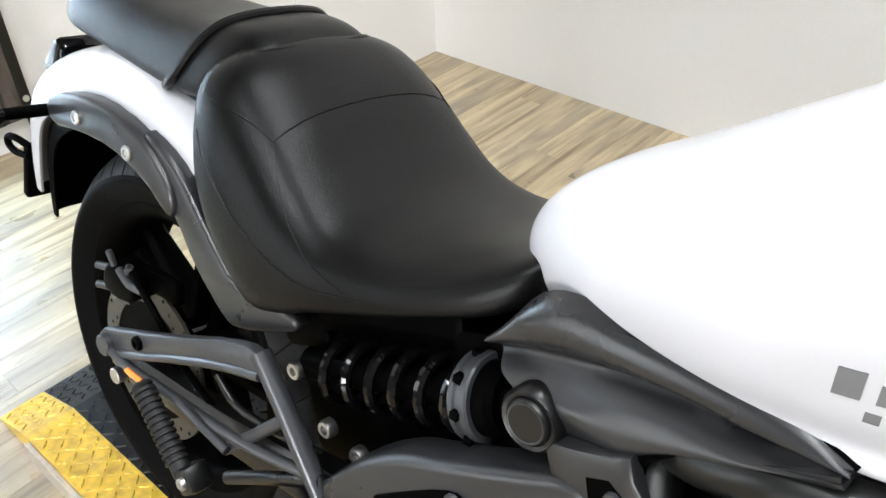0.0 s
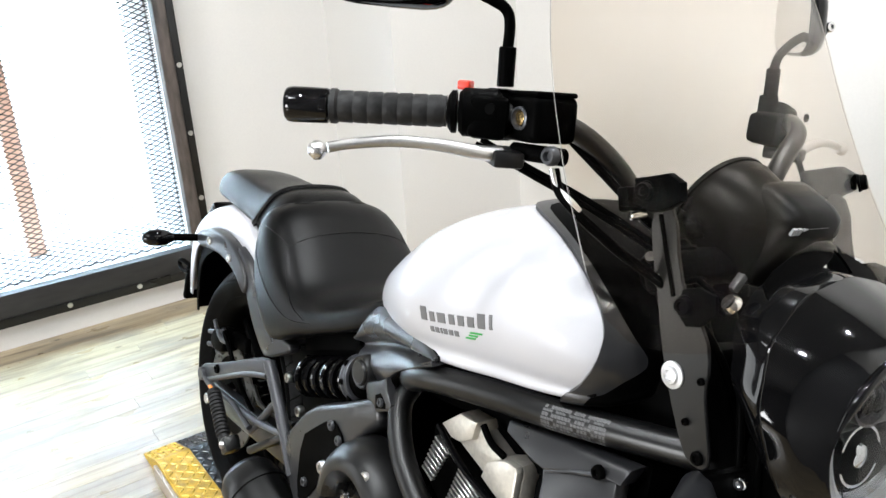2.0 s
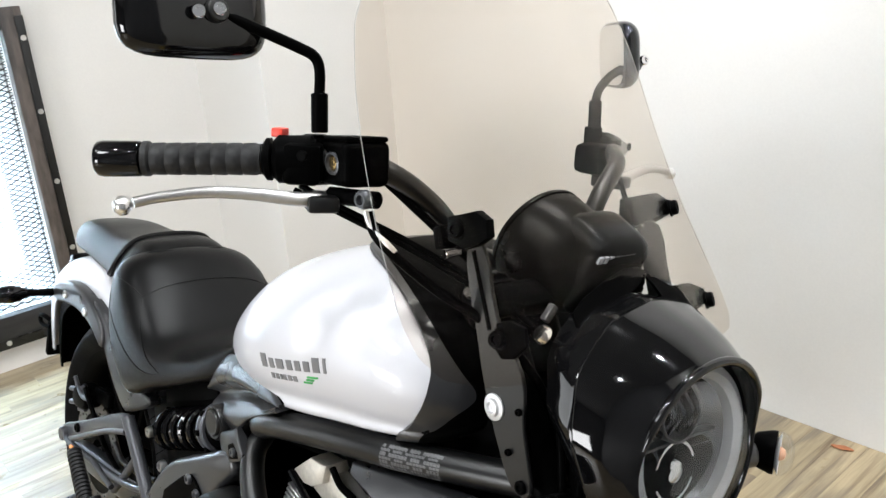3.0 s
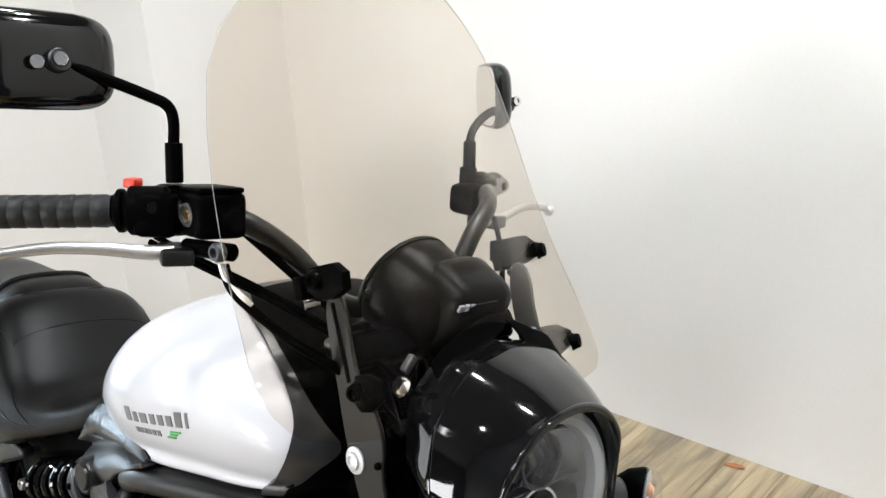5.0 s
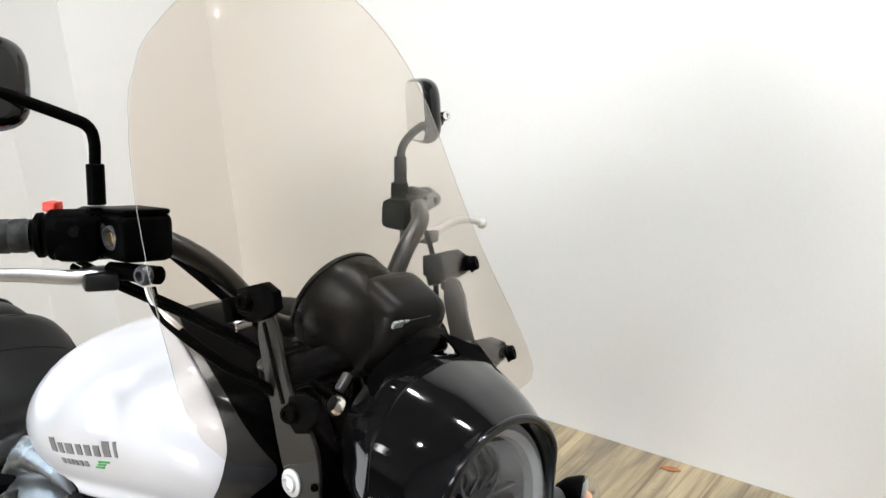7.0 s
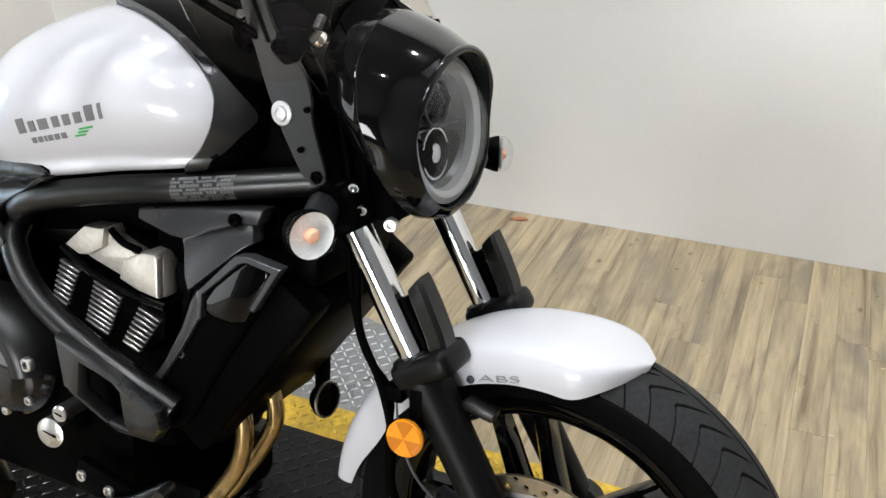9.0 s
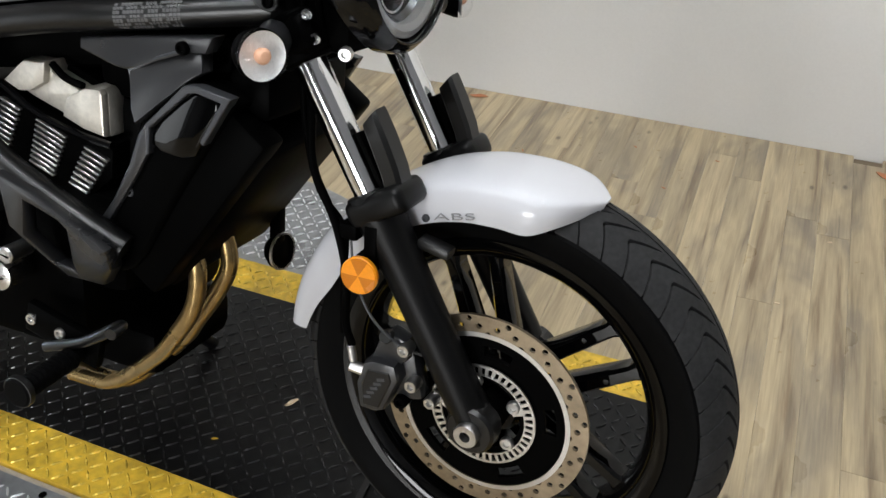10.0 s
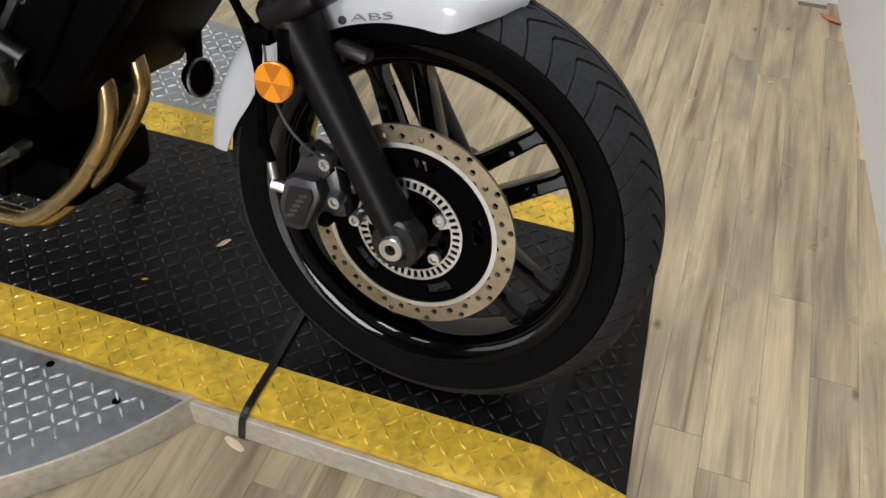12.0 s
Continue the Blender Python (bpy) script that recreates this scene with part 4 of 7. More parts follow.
lathe(b, [(0.0715, 0), (0.0750, 0), (0.0750, -0.0025), (0.0715, -0.0025)], F_AX + Vector((0, -0.080, 0)), (0, 1, 0), 48, closed=True)
for k in range(44):
    a = 2 * math.pi * k / 44
    box(b, F_AX + Vector((0.0665 * math.cos(a), -0.0812, 0.0665 * math.sin(a))), (0.0115, 0.0022, 0.0046), 0, Matrix.Rotation(-a, 4, "Y"))
for k in range(3):
    a = 0.45 + 2 * math.pi * k / 3
    box(b, F_AX + Vector((0.053 * math.cos(a), -0.0812, 0.053 * math.sin(a))), (0.018, 0.0022, 0.014), 0.0004, Matrix.Rotation(-a, 4, "Y"))
part("speed_sensor_ring", b, ALU, front_wheel, "bright toothed sensor ring", smooth=0)
for k in range(5):
    a = 0.58 + 2 * math.pi * k / 5
    part("disc_bolt", bolt(fresh(), F_AX + Vector((0.050 * math.cos(a), -0.0795, 0.050 * math.sin(a))), (0, -1, 0), 0.0095, 0.007), ALU, front_wheel, "bright disc bolt")
part("hub_cap", lathe(fresh(), [(0, -0.088), (0.026, -0.088), (0.030, -0.082), (0.030, -0.06), (0, -0.06)], F_AX, (0, 1, 0), 28), MATTE, front_wheel, "black hub boss")
rdisc = part("brake_disc", holed_ring(R_AX + Vector((0, -0.098, 0)), 0.092, 0.125, 0.005, 80, 3, 0.0034, lambda i, j: (i % 2 == 0) and (i // 2) % 3 == j), DISCSHADE, rear_wheel, "steel rear brake disc with drilled holes", smooth=30)
part("disc_carrier", lathe(fresh(), [(0.03, 0), (0.0915, 0), (0.0915, 0.005), (0.03, 0.005)], R_AX + Vector((0, -0.097, 0)), (0, 1, 0), 48, closed=True), MATTE, rdisc, "black disc carrier")

# front fork
OFF = 0.102


def along(h, y=0.0, fwd=0.0):
    """A place h metres up the fork line from the axle."""
    return F_AX + AXIS * h + Vector((0, y, 0)) + Vector((AXIS.z, 0, -AXIS.x)) * fwd


for s in (-1, 1):
    leg = bp("fork_leg", rod(fresh(), along(0.31, OFF * s), along(0.545, OFF * s), 0.0205, seg=28), CHROME, "polished fork tube", steer=True)
    part("upper_tube", rod(fresh(), along(0.55, OFF * s), along(0.80, OFF * s), 0.0245, seg=28), MATTE, leg, "black upper fork tube")
    prof = [(0, -0.030), (0.020, -0.030), (0.026, -0.02), (0.027, 0.02), (0.0265, 0.10), (0.028, 0.22), (0.031, 0.285), (0.033, 0.312), (0.033, 0.325), (0.030, 0.331), (0.0215, 0.332), (0, 0.332)]
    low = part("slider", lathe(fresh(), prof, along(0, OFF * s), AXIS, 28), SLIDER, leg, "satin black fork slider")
    b = fresh()
    lathe(b, [(0, -0.024), (0.028, -0.024), (0.034, -0.018), (0.034, 0.008), (0.030, 0.012), (0, 0.012)], F_AX + Vector((0, (OFF + 0.012) * s, 0)), (0, s, 0), 28)
    part("axle_boss", b, FRAMEB, leg, "black axle boss")
    part("axle_nut", lathe(fresh(), [(0.007, 0.004), (0.0075, 0.014), (0.0155, 0.014), (0.0165, 0.012), (0.0165, 0), (0.007, 0)], F_AX + Vector((0, (OFF + 0.022) * s, 0)), (0, s, 0), 24, closed=True), ALU, leg, "bright axle end")
    # a short upright guard stands clear before the tube, on a broad collar
    g = fresh()
    rows = []
    for h, w, f0 in ((0.318, 0.017, 0.030), (0.345, 0.018, 0.036), (0.380, 0.018, 0.039), (0.408, 0.0165, 0.040), (0.413, 0.014, 0.040)):
        lean = 0.010 * (h > 0.4)
        rows.append([along(h - lean * (0.5 - p), OFF * s + w * q, f0 + 0.024 * p) for q, p in ((-1, 0.1), (-0.9, 0), (0.9, 0), (1, 0.1), (1, 0.8), (0.7, 1), (-0.7, 1), (-1, 0.8))])
    skin(g, np.array([[tuple(v) for v in r] for r in rows]), closed=True, ends=True)
    part("tube_guard", g, FRAMEB, leg, "black plastic tube guard", smooth=30)
    part("guard_rib", box(fresh(), along(0.362, OFF * s, 0.026), (0.007, 0.024, 0.080), 0.002, Matrix.Rotation(radians(-RAKE), 4, "Y")), MATTE, leg, "black rib behind the guard")
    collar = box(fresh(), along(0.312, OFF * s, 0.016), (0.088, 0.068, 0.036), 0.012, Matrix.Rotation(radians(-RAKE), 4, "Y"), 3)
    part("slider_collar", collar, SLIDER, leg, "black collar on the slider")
    b = fresh()
    box(b, along(0.236, 0.088 * s, 0.046), (0.045, 0.024, 0.014), 0.004, Matrix.Rotation(radians(10), 4, "Y"))
    part("fender_lug", b, FRAMEB, leg, "black fender mounting lug")
    if s < 0:
        b = lathe(fresh(), [(0, 0.008), (0.022, 0.008), (0.0245, 0.006), (0.0245, 0.001), (0, 0.001)], (1.419, -0.142, 0.502), (0.10, -1, 0.08), 28)
        rf = part("reflector", b, AMBER, leg, "round amber side reflector")
        m = Matrix.Translation(Vector((1.419, -0.142, 0.502))) @ basis((0.10, -1, 0.08))
        # The wedges lie flat; alternating tones give the facets' light and shade.
        for k in range(6):
            w = fresh()
            arc = [(0.0, 0.0)] + [(0.0228 * math.cos(math.pi / 3 * (k + u / 6)), 0.0228 * math.sin(math.pi / 3 * (k + u / 6))) for u in range(7)]
            hi = [w.verts.new(m @ Vector((px, py, 0.0088))) for px, py in arc]
            lo = [w.verts.new(m @ Vector((px, py, 0.0060))) for px, py in arc]
            w.faces.new(hi), w.faces.new(lo[::-1])
            for u in range(len(arc)):
                w.faces.new((hi[u], lo[u], lo[(u + 1) % len(arc)], hi[(u + 1) % len(arc)]))
            part("facet", w, AMBERSHADE if k % 2 else AMBER, rf, "flat amber wedge toned as a lit or shaded facet", smooth=0)
        part("reflector_bracket", box(fresh(), (1.425, -0.128, 0.535), (0.018, 0.012, 0.06), 0.003), MATTE, leg)

for h, t, y in ((0.53, 0.05, 0.135), (0.77, 0.035, 0.125)):
    b = fresh()
    box(b, along(h), (0.075, 2 * y, t), 0.014, Matrix.Rotation(radians(-RAKE), 4, "Y"), 3)
    for s in (-1, 1):
        rod(b, along(h - t * 0.6, OFF * s), along(h + t * 0.6, OFF * s), 0.032, seg=28)
    bp("triple_clamp", b, MATTE, "black triple clamp", steer=True)
part("clamp_bolt", bolt(fresh(), (1.374, -0.113, 0.762), (0.3, -1, 0), 0.0085, 0.010), ALU, bike, "bright clamp bolt", TURNED)
bp("steering_stem", rod(fresh(), along(0.50, 0, -0.055), along(0.79, 0, -0.055), 0.030), MATTE, "black steering head", steer=True)
b = fresh()
rod(b, (1.02, 0, 0.66), (1.20, 0, 0.86), 0.03)
rod(b, along(0.50, 0, -0.060), along(0.78, 0, -0.060), 0.034)
bp("headstock", b, MATTE, "black frame headstock")

# front fender: an arc about the axle
def front_fender_grid():
    rows = []
    for a in (71.5, 74, 78, 84, 92, 102, 114, 128, 142, 154, 163, 169, 174):
        t = radians(a)
        tip = max(0.0, (85 - a) / 13.5)
        tail = max(0.0, (a - 155) / 19)
        w = 0.078 * (1 - 0.86 * tip**2.4) * (1 - 0.12 * tail)
        drop = 0.0575 * (1 - 0.78 * tip**1.2) * (1 - 0.42 * tail)
        if 100 < a < 146:
            drop *= 0.98
        R = 0.321 + 0.004 * math.sin(radians((a - 70) * 1.6))
        rows.append([(F_AX.x + (R - drop * h) * math.cos(t), w * s, F_AX.z + (R - drop * h) * math.sin(t)) for s, h in ((-0.98, 1), (-1, 0.7), (-0.98, 0.42), (-0.88, 0.17), (-0.6, 0.05), (0, 0), (0.6, 0.05), (0.88, 0.17), (0.98, 0.42), (1, 0.7), (0.98, 1))])
    return resample(rows, 4, 3)


front_fender = bp("front_fender", shell(fresh(), front_fender_grid(), -0.003), PEARL, "pearl white front fender", steer=True, smooth=50)
for s in (-1, 1):
    part("bolt", bolt(fresh(), (1.472, 0.0775 * s, 0.5680), (0, s, 0), 0.0052, 0.004), GREYCAST, front_fender, "grey fender bolt")


def lettering(name, text, size, m, material, parent, depth=0.0006):
    """Raised lettering laid on a surface; m takes the text's plane to the part."""
    cu = bpy.data.curves.new(name, "FONT")
    cu.body, cu.size, cu.extrude, cu.align_x, cu.offset = text, size, depth, "CENTER", -size * 0.018
    ob = new(name, cu)
    bpy.context.view_layer.update()
    me = bpy.data.meshes.new_from_object(ob.evaluated_get(bpy.context.evaluated_depsgraph_get()))
    bpy.data.objects.remove(ob)
    bpy.data.curves.remove(cu)
    me.materials.clear()
    me.materials.append(material)
    out = new(name, me)
    out.parent = parent
    out.matrix_local = m
    return out


lettering("lettering", "ABS", 0.0115, pose(1.511, -0.0794, 0.5755, 90, 0, 0) @ Matrix.Rotation(radians(14), 4, "Z") @ Matrix.Diagonal((3.0, 1.1, 1, 1)), TEXTL, front_fender)


# ---- frame, covers and engine ----
def plate_between(outline, y_in, y_out, bevel=0.006, rounding=1, follow=None, cuts=0):
    """A moulded cover; follow(x, z) adds to y."""
    b = slab(fresh(), outline, y_in, y_out, bevel, 3, rounding)
    if cuts:
        split(b, cuts)
    if follow:
        warp(b, lambda x, y, z: (x, y + follow(x, z), z))
    return b


def both_sides(name, make, material, label, smooth=40):
    for b in mirrored(make):
        yield bp(name, b, material, label, smooth=smooth)


# side covers: lines from the upper edge over the groove and the crease to the lower edge, each from the saddle to the tip
COVER = [(0.014, [(0.604, 0.690), (0.650, 0.752), (0.728, 0.768), (0.797, 0.776), (0.853, 0.778), (0.889, 0.768)]),
         (0.000, [(0.600, 0.684), (0.650, 0.738), (0.728, 0.753), (0.797, 0.761), (0.853, 0.766), (0.890, 0.763)]),
         (0.000, [(0.600, 0.680), (0.655, 0.712), (0.714, 0.731), (0.780, 0.744), (0.826, 0.750), (0.890, 0.761)]),
         (0.019, [(0.606, 0.672), (0.662, 0.696), (0.722, 0.718), (0.784, 0.734), (0.832, 0.743), (0.890, 0.760)]),
         (0.001, [(0.622, 0.664), (0.690, 0.684), (0.738, 0.706), (0.786, 0.722), (0.838, 0.737), (0.889, 0.758)]),
         (-0.005, [(0.652, 0.660), (0.702, 0.672), (0.748, 0.680), (0.792, 0.706), (0.840, 0.731), (0.888, 0.757)]),
         (0.008, [(0.676, 0.640), (0.710, 0.650), (0.750, 0.664), (0.778, 0.698), (0.836, 0.727), (0.888, 0.756)]),
         (0.018, [(0.684, 0.634), (0.714, 0.643), (0.752, 0.658), (0.777, 0.693), (0.836, 0.723), (0.887, 0.755)])]
flare = lambda x: -(0.147 + 0.17 * max(0.0, x - 0.60))
for s in (1, -1):
    sheet = resample([[(x, s * (flare(x) + d), z) for x, z in line] for d, line in COVER], 5, 6)
    cover = bp("side_cover", shell(fresh(), sheet, 0.004 * s), SATIN, "satin charcoal side cover under the tank", smooth=50)
    lobe = [(0.684, 0.642), (0.712, 0.654), (0.746, 0.672), (0.760, 0.682), (0.768, 0.664), (0.788, 0.650), (0.784, 0.638), (0.726, 0.608), (0.696, 0.618)]
    foot = slab(fresh(), lobe, -0.130, -0.172, 0.004, 2)
    warp(foot, lambda x, y, z: (x, s * (y - 0.17 * max(0.0, x - 0.69)), z))
    part("lower_lobe", foot, SATIN, cover, "recessed lower lobe")
    # No hollow is cut; a black inlay gives the pocket's shade.
    pocket = slab(fresh(), [(0.728, 0.640), (0.748, 0.652), (0.770, 0.644), (0.772, 0.636), (0.736, 0.620)], -0.150, -0.1726, 0.001, 1)
    warp(pocket, lambda x, y, z: (x, s * (y - 0.17 * max(0.0, x - 0.69)), z))
    part("pocket", pocket, MATTE, cover, "dark patch for the screw pocket's shade")
    lip = [(x, s * (flare(x) + 0.007), z) for x, z in ((0.872, 0.746), (0.838, 0.727), (0.800, 0.709), (0.774, 0.692), (0.760, 0.674), (0.766, 0.656), (0.784, 0.640))]
    part("rubber_lip", tube(fresh(), lip, [0.003, 0.005, 0.0065, 0.0075, 0.0075, 0.006, 0.004], 12, 6), MATTE, cover, "black rubber lip round the tube")
    seal = [(x, s * (flare(x) + 0.007), z) for x, z in ((0.640, 0.736), (0.690, 0.751), (0.750, 0.761), (0.825, 0.768), (0.870, 0.770), (0.892, 0.765))]
    part("upper_seal", tube(fresh(), seal, 0.0028, 8, 4), MATTE, cover, "black seal under the tank")
    part("screw", bolt(fresh(), (0.756, s * -0.184, 0.640), (0, -s, 0), 0.007, 0.005), GREYCAST, cover, "grey screw")


def frame_tube(points, r, label, name="frame_tube"):
    for s in (1, -1):
        bp(name, tube(fresh(), [(x, y * s, z) for x, y, z in points], r, 18, 7), FRAMEB, label)


UPPER = [(0.772, -0.130, 0.676), (0.784, -0.150, 0.686), (0.812, -0.170, 0.703), (0.87, -0.180, 0.726), (0.98, -0.172, 0.750), (1.10, -0.154, 0.768), (1.27, -0.110, 0.794)]
frame_tube(UPPER, 0.0190, "satin black upper frame tube")
frame_tube([(0.768, -0.140, 0.668), (0.784, -0.168, 0.640), (0.84, -0.192, 0.592), (0.92, -0.201, 0.548), (1.02, -0.201, 0.505), (1.09, -0.190, 0.470)], 0.0180, "satin black lower frame tube")
# warning label on the tube: bars of print
LINE = spline(UPPER, 12)
lab = fresh()
for row in range(7):
    for col in range(19):
        u, a = 1.083 + col * 0.0044, radians(-46 + row * 15)
        if (row * 7 + col * 3) % 11 < 2:
            continue
        cy, cz = (np.interp(u, [q[0] for q in LINE], [q[k] for q in LINE]) for k in (1, 2))
        box(lab, (u, cy - 0.0193 * math.cos(a), cz + 0.0193 * math.sin(a)), (0.0034 + 0.0008 * ((row + col) % 2), 0.0008, 0.0030 if row % 2 else 0.0042), 0, Matrix.Rotation(-a, 4, "X") @ Matrix.Rotation(radians(12), 4, "Z"))
bp("warning_label", lab, LABEL, "unreadable grey print on the frame tube", smooth=0)["kind"] = "stuff"

# engine block, crankcase and covers
bp("air_box", box(fresh(), (0.86, 0, 0.700), (0.50, 0.23, 0.085), 0.02, Matrix.Rotation(radians(-9), 4, "Y")), MATTE, "black air box under the tank")
engine = bp("engine", box(fresh(), (0.78, 0, 0.37), (0.42, 0.34, 0.24), 0.03), MATTE, "black parallel-twin engine crankcase")
for name, at, size, bevel, turn in (("cylinder_block", (0.935, 0, 0.565), (0.20, 0.22, 0.22), 0.015, 19), ("front_case", (0.98, 0, 0.44), (0.14, 0.30, 0.16), 0.03, 0), ("gear_case", (0.66, 0, 0.50), (0.18, 0.26, 0.18), 0.03, 0), ("oil_sump", (0.90, 0, 0.24), (0.30, 0.20, 0.08), 0.02, 0)):
    part(name, box(fresh(), at, size, bevel, Matrix.Rotation(radians(turn), 4, "Y")), MATTE, engine, "black " + name.replace("_", " "))
HEADC = [(0.858, 0.648), (0.898, 0.682), (0.925, 0.683), (0.937, 0.685), (0.936, 0.668), (0.981, 0.652), (1.001, 0.661), (1.024, 0.662), (1.028, 0.655), (1.027, 0.597), (0.99, 0.603), (0.96, 0.612), (0.90, 0.630)]
HEADL = [(0.859, 0.648), (0.898, 0.681), (0.925, 0.682), (0.936, 0.684), (0.930, 0.655), (0.905, 0.640), (0.885, 0.637)]
HEADR = [(0.958, 0.615), (0.966, 0.640), (0.984, 0.652), (1.001, 0.660), (1.023, 0.661), (1.027, 0.655), (1.026, 0.598), (0.992, 0.603)]
for b in mirrored(lambda: slab(fresh(), HEADC, -0.136, -0.105, 0.003, 2)):
    hc = part("head_cover", b, CASTALU, engine, "bare silver cast head cover", smooth=35)
    side = 1 if hc.data.vertices[0].co.y < 0 else -1
    for piece in (HEADL, HEADR):
        b = slab(fresh(), piece, -0.130, -0.147, 0.0035, 2)
        warp(b, lambda x, y, z: (x, y * side, z))
        part("cast_boss", b, CASTALU, hc, "raised silver facet", smooth=25)
b = fresh()
tube(b, [(0.856, -0.148, 0.644), (0.915, -0.150, 0.614), (0.984, -0.150, 0.597), (1.040, -0.148, 0.590)], 0.0055, 8, 4)
part("head_gasket_rail", b, GLOSS, engine, "black head rail")
part("head_pipe", tube(fresh(), [(0.942, -0.140, 0.682), (0.965, -0.142, 0.667), (0.992, -0.140, 0.660)], 0.005, 10, 4), MATTE, engine)
part("cylinder_face", slab(fresh(), [(0.838, 0.632), (0.90, 0.612), (1.035, 0.588), (1.030, 0.540), (0.985, 0.500), (0.90, 0.512), (0.835, 0.548)], -0.105, -0.1415, 0.004, 2), MATTE, engine, "black finned cylinder face")
for gx, gz, count, dx, dz, wide in ((0.866, 0.616, 8, 0.0034, 0.0080, 0.036), (0.936, 0.594, 9, 0.0030, 0.0076, 0.052), (1.010, 0.572, 8, 0.0050, 0.0078, 0.040)):
    for k in range(count):
        part("cooling_fin", box(fresh(), (gx - dx * k, -0.1435, gz - dz * k), (wide - 0.0010 * k, 0.010, 0.0040), 0.0010, Matrix.Rotation(radians(20), 4, "Y"), 1), ALU, engine, "machined fin edge")
# round clutch cover with its arched outer shell
cl = part("clutch_cover", lathe(fresh(), [(0, 0.040), (0.030, 0.042), (0.060, 0.036), (0.078, 0.022), (0.084, 0.0), (0.084, -0.05), (0, -0.05)], (0.775, -0.170, 0.455), (0, -1, 0.06), 48), GLOSS, engine, "gloss black round clutch cover")
for k in range(7):
    a = 2 * math.pi * k / 7 + 0.3
    part("bolt", bolt(fresh(), (0.775 + 0.066 * math.cos(a), -0.200, 0.455 + 0.066 * math.sin(a)), (0, -1, 0), 0.0075, 0.008), ALU, cl, "bright bolt")
b = fresh()
rows = []
for a in np.linspace(radians(8), radians(178), 12):
    c, s = math.cos(a), math.sin(a)
    rows.append([(0.765 + r * c, y, 0.458 + r * s * 1.05) for r, y in ((0.060, -0.175), (0.064, -0.215), (0.074, -0.232), (0.092, -0.228), (0.106, -0.205), (0.110, -0.165))])
shell(b, resample(rows, 2, 2), 0.004)
arch = part("arched_cover", b, FRAMEB, engine, "satin black arched engine cover")
for x, z in ((0.672, 0.497), (0.800, 0.545), (0.860, 0.492)):
    part("bolt", bolt(fresh(), (x, -0.222, z), (0, -1, 0), 0.011, 0.009), ALU, arch, "bright bolt")
for x, z, r in ((0.890, 0.392, 0.0225), (0.911, 0.428, 0.012)):
    cp = part("filler_cap", lathe(fresh(), [(0, 0.004), (r * 0.8, 0.004), (r, 0.002), (r, -0.04), (0, -0.04)], (x, -0.222, z), (0.1, -1, 0.05), 28), ALU, engine, "bare aluminium round plug")
    # A black bar on the face stands for the slot's shade.
    part("slot", box(fresh(), (x + 0.0004, -0.2265, z), (r * 1.1, 0.001, 0.002), 0, Matrix.Rotation(radians(12), 4, "Y")), MATTE, cp)


def framed_plate(outer, inner, y0, y1, depth=0.004):
    """A plate with a hole; both outlines have the same number of corners."""
    b = fresh()
    loops = []
    for pts in (outer, inner):
        loops.append([[b.verts.new((x, y, z)) for x, z in pts] for y in (y0, y1)])
    n = len(outer)
    for k in range(n):
        j = (k + 1) % n
        for side in (0, 1):
            b.faces.new((loops[0][side][k], loops[0][side][j], loops[1][side][j], loops[1][side][k]))
        for lp in loops:
            b.faces.new((lp[0][k], lp[0][j], lp[1][j], lp[1][k]))
    bmesh.ops.recalc_face_normals(b, faces=b.faces)
    rim = [e for e in b.edges if len(e.link_faces) == 2 and abs(e.verts[0].co.y - e.verts[1].co.y) < 1e-9 and e.calc_face_angle(0) > 1]
    bmesh.ops.bevel(b, geom=rim, offset=depth, segments=2, affect="EDGES", profile=0.5)
    return b


GO = [(0.920, 0.552), (0.977, 0.536), (1.029, 0.513), (1.092, 0.481), (1.088, 0.448), (1.036, 0.396), (0.968, 0.392), (0.931, 0.480)]
GI = [(0.963, 0.521), (0.992, 0.513), (1.018, 0.505), (1.030, 0.496), (1.014, 0.437), (0.999, 0.408), (0.974, 0.422), (0.957, 0.472)]
for b in mirrored(lambda: warp(framed_plate(GO, GI, -0.205, -0.232, 0.006), lambda x, y, z: (x, y + 0.75 * max(0, 0.465 - z), z))):
    bp("engine_guard", b, SATIN, "satin charcoal triangular engine guard", smooth=30)

# pivot cover behind the engine
PIV = [(0.440, 0.430), (0.470, 0.468), (0.505, 0.508), (0.545, 0.540), (0.580, 0.556), (0.650, 0.592), (0.715, 0.628), (0.738, 0.626), (0.752, 0.602), (0.720, 0.572), (0.668, 0.515), (0.630, 0.455), (0.600, 0.400), (0.560, 0.340), (0.515, 0.310), (0.470, 0.360)]
PIN = [(0.515, 0.470), (0.560, 0.507), (0.602, 0.540), (0.625, 0.548), (0.660, 0.528), (0.652, 0.508), (0.600, 0.430), (0.548, 0.355), (0.515, 0.350)]
for ob in both_sides("pivot_cover", lambda: plate_between(PIV, -0.13, -0.180, 0.010, 1), SATIN, "satin charcoal swingarm pivot cover"):
    sgn = 1 if ob.data.vertices[0].co.y < 0 else -1
    b = slab(fresh(), PIN, -0.1775 * sgn, -0.1835 * sgn, 0.001, 1, 1)
    part("inset_plate", b, MATTE, ob, "black inset plate")
    for x, z in ((0.618, 0.538), (0.646, 0.523), (0.545, 0.395)):
        part("bolt", bolt(fresh(), (x, -0.183 * sgn, z), (0, -sgn, 0), 0.0085, 0.006), GREYCAST, ob, "grey bolt")

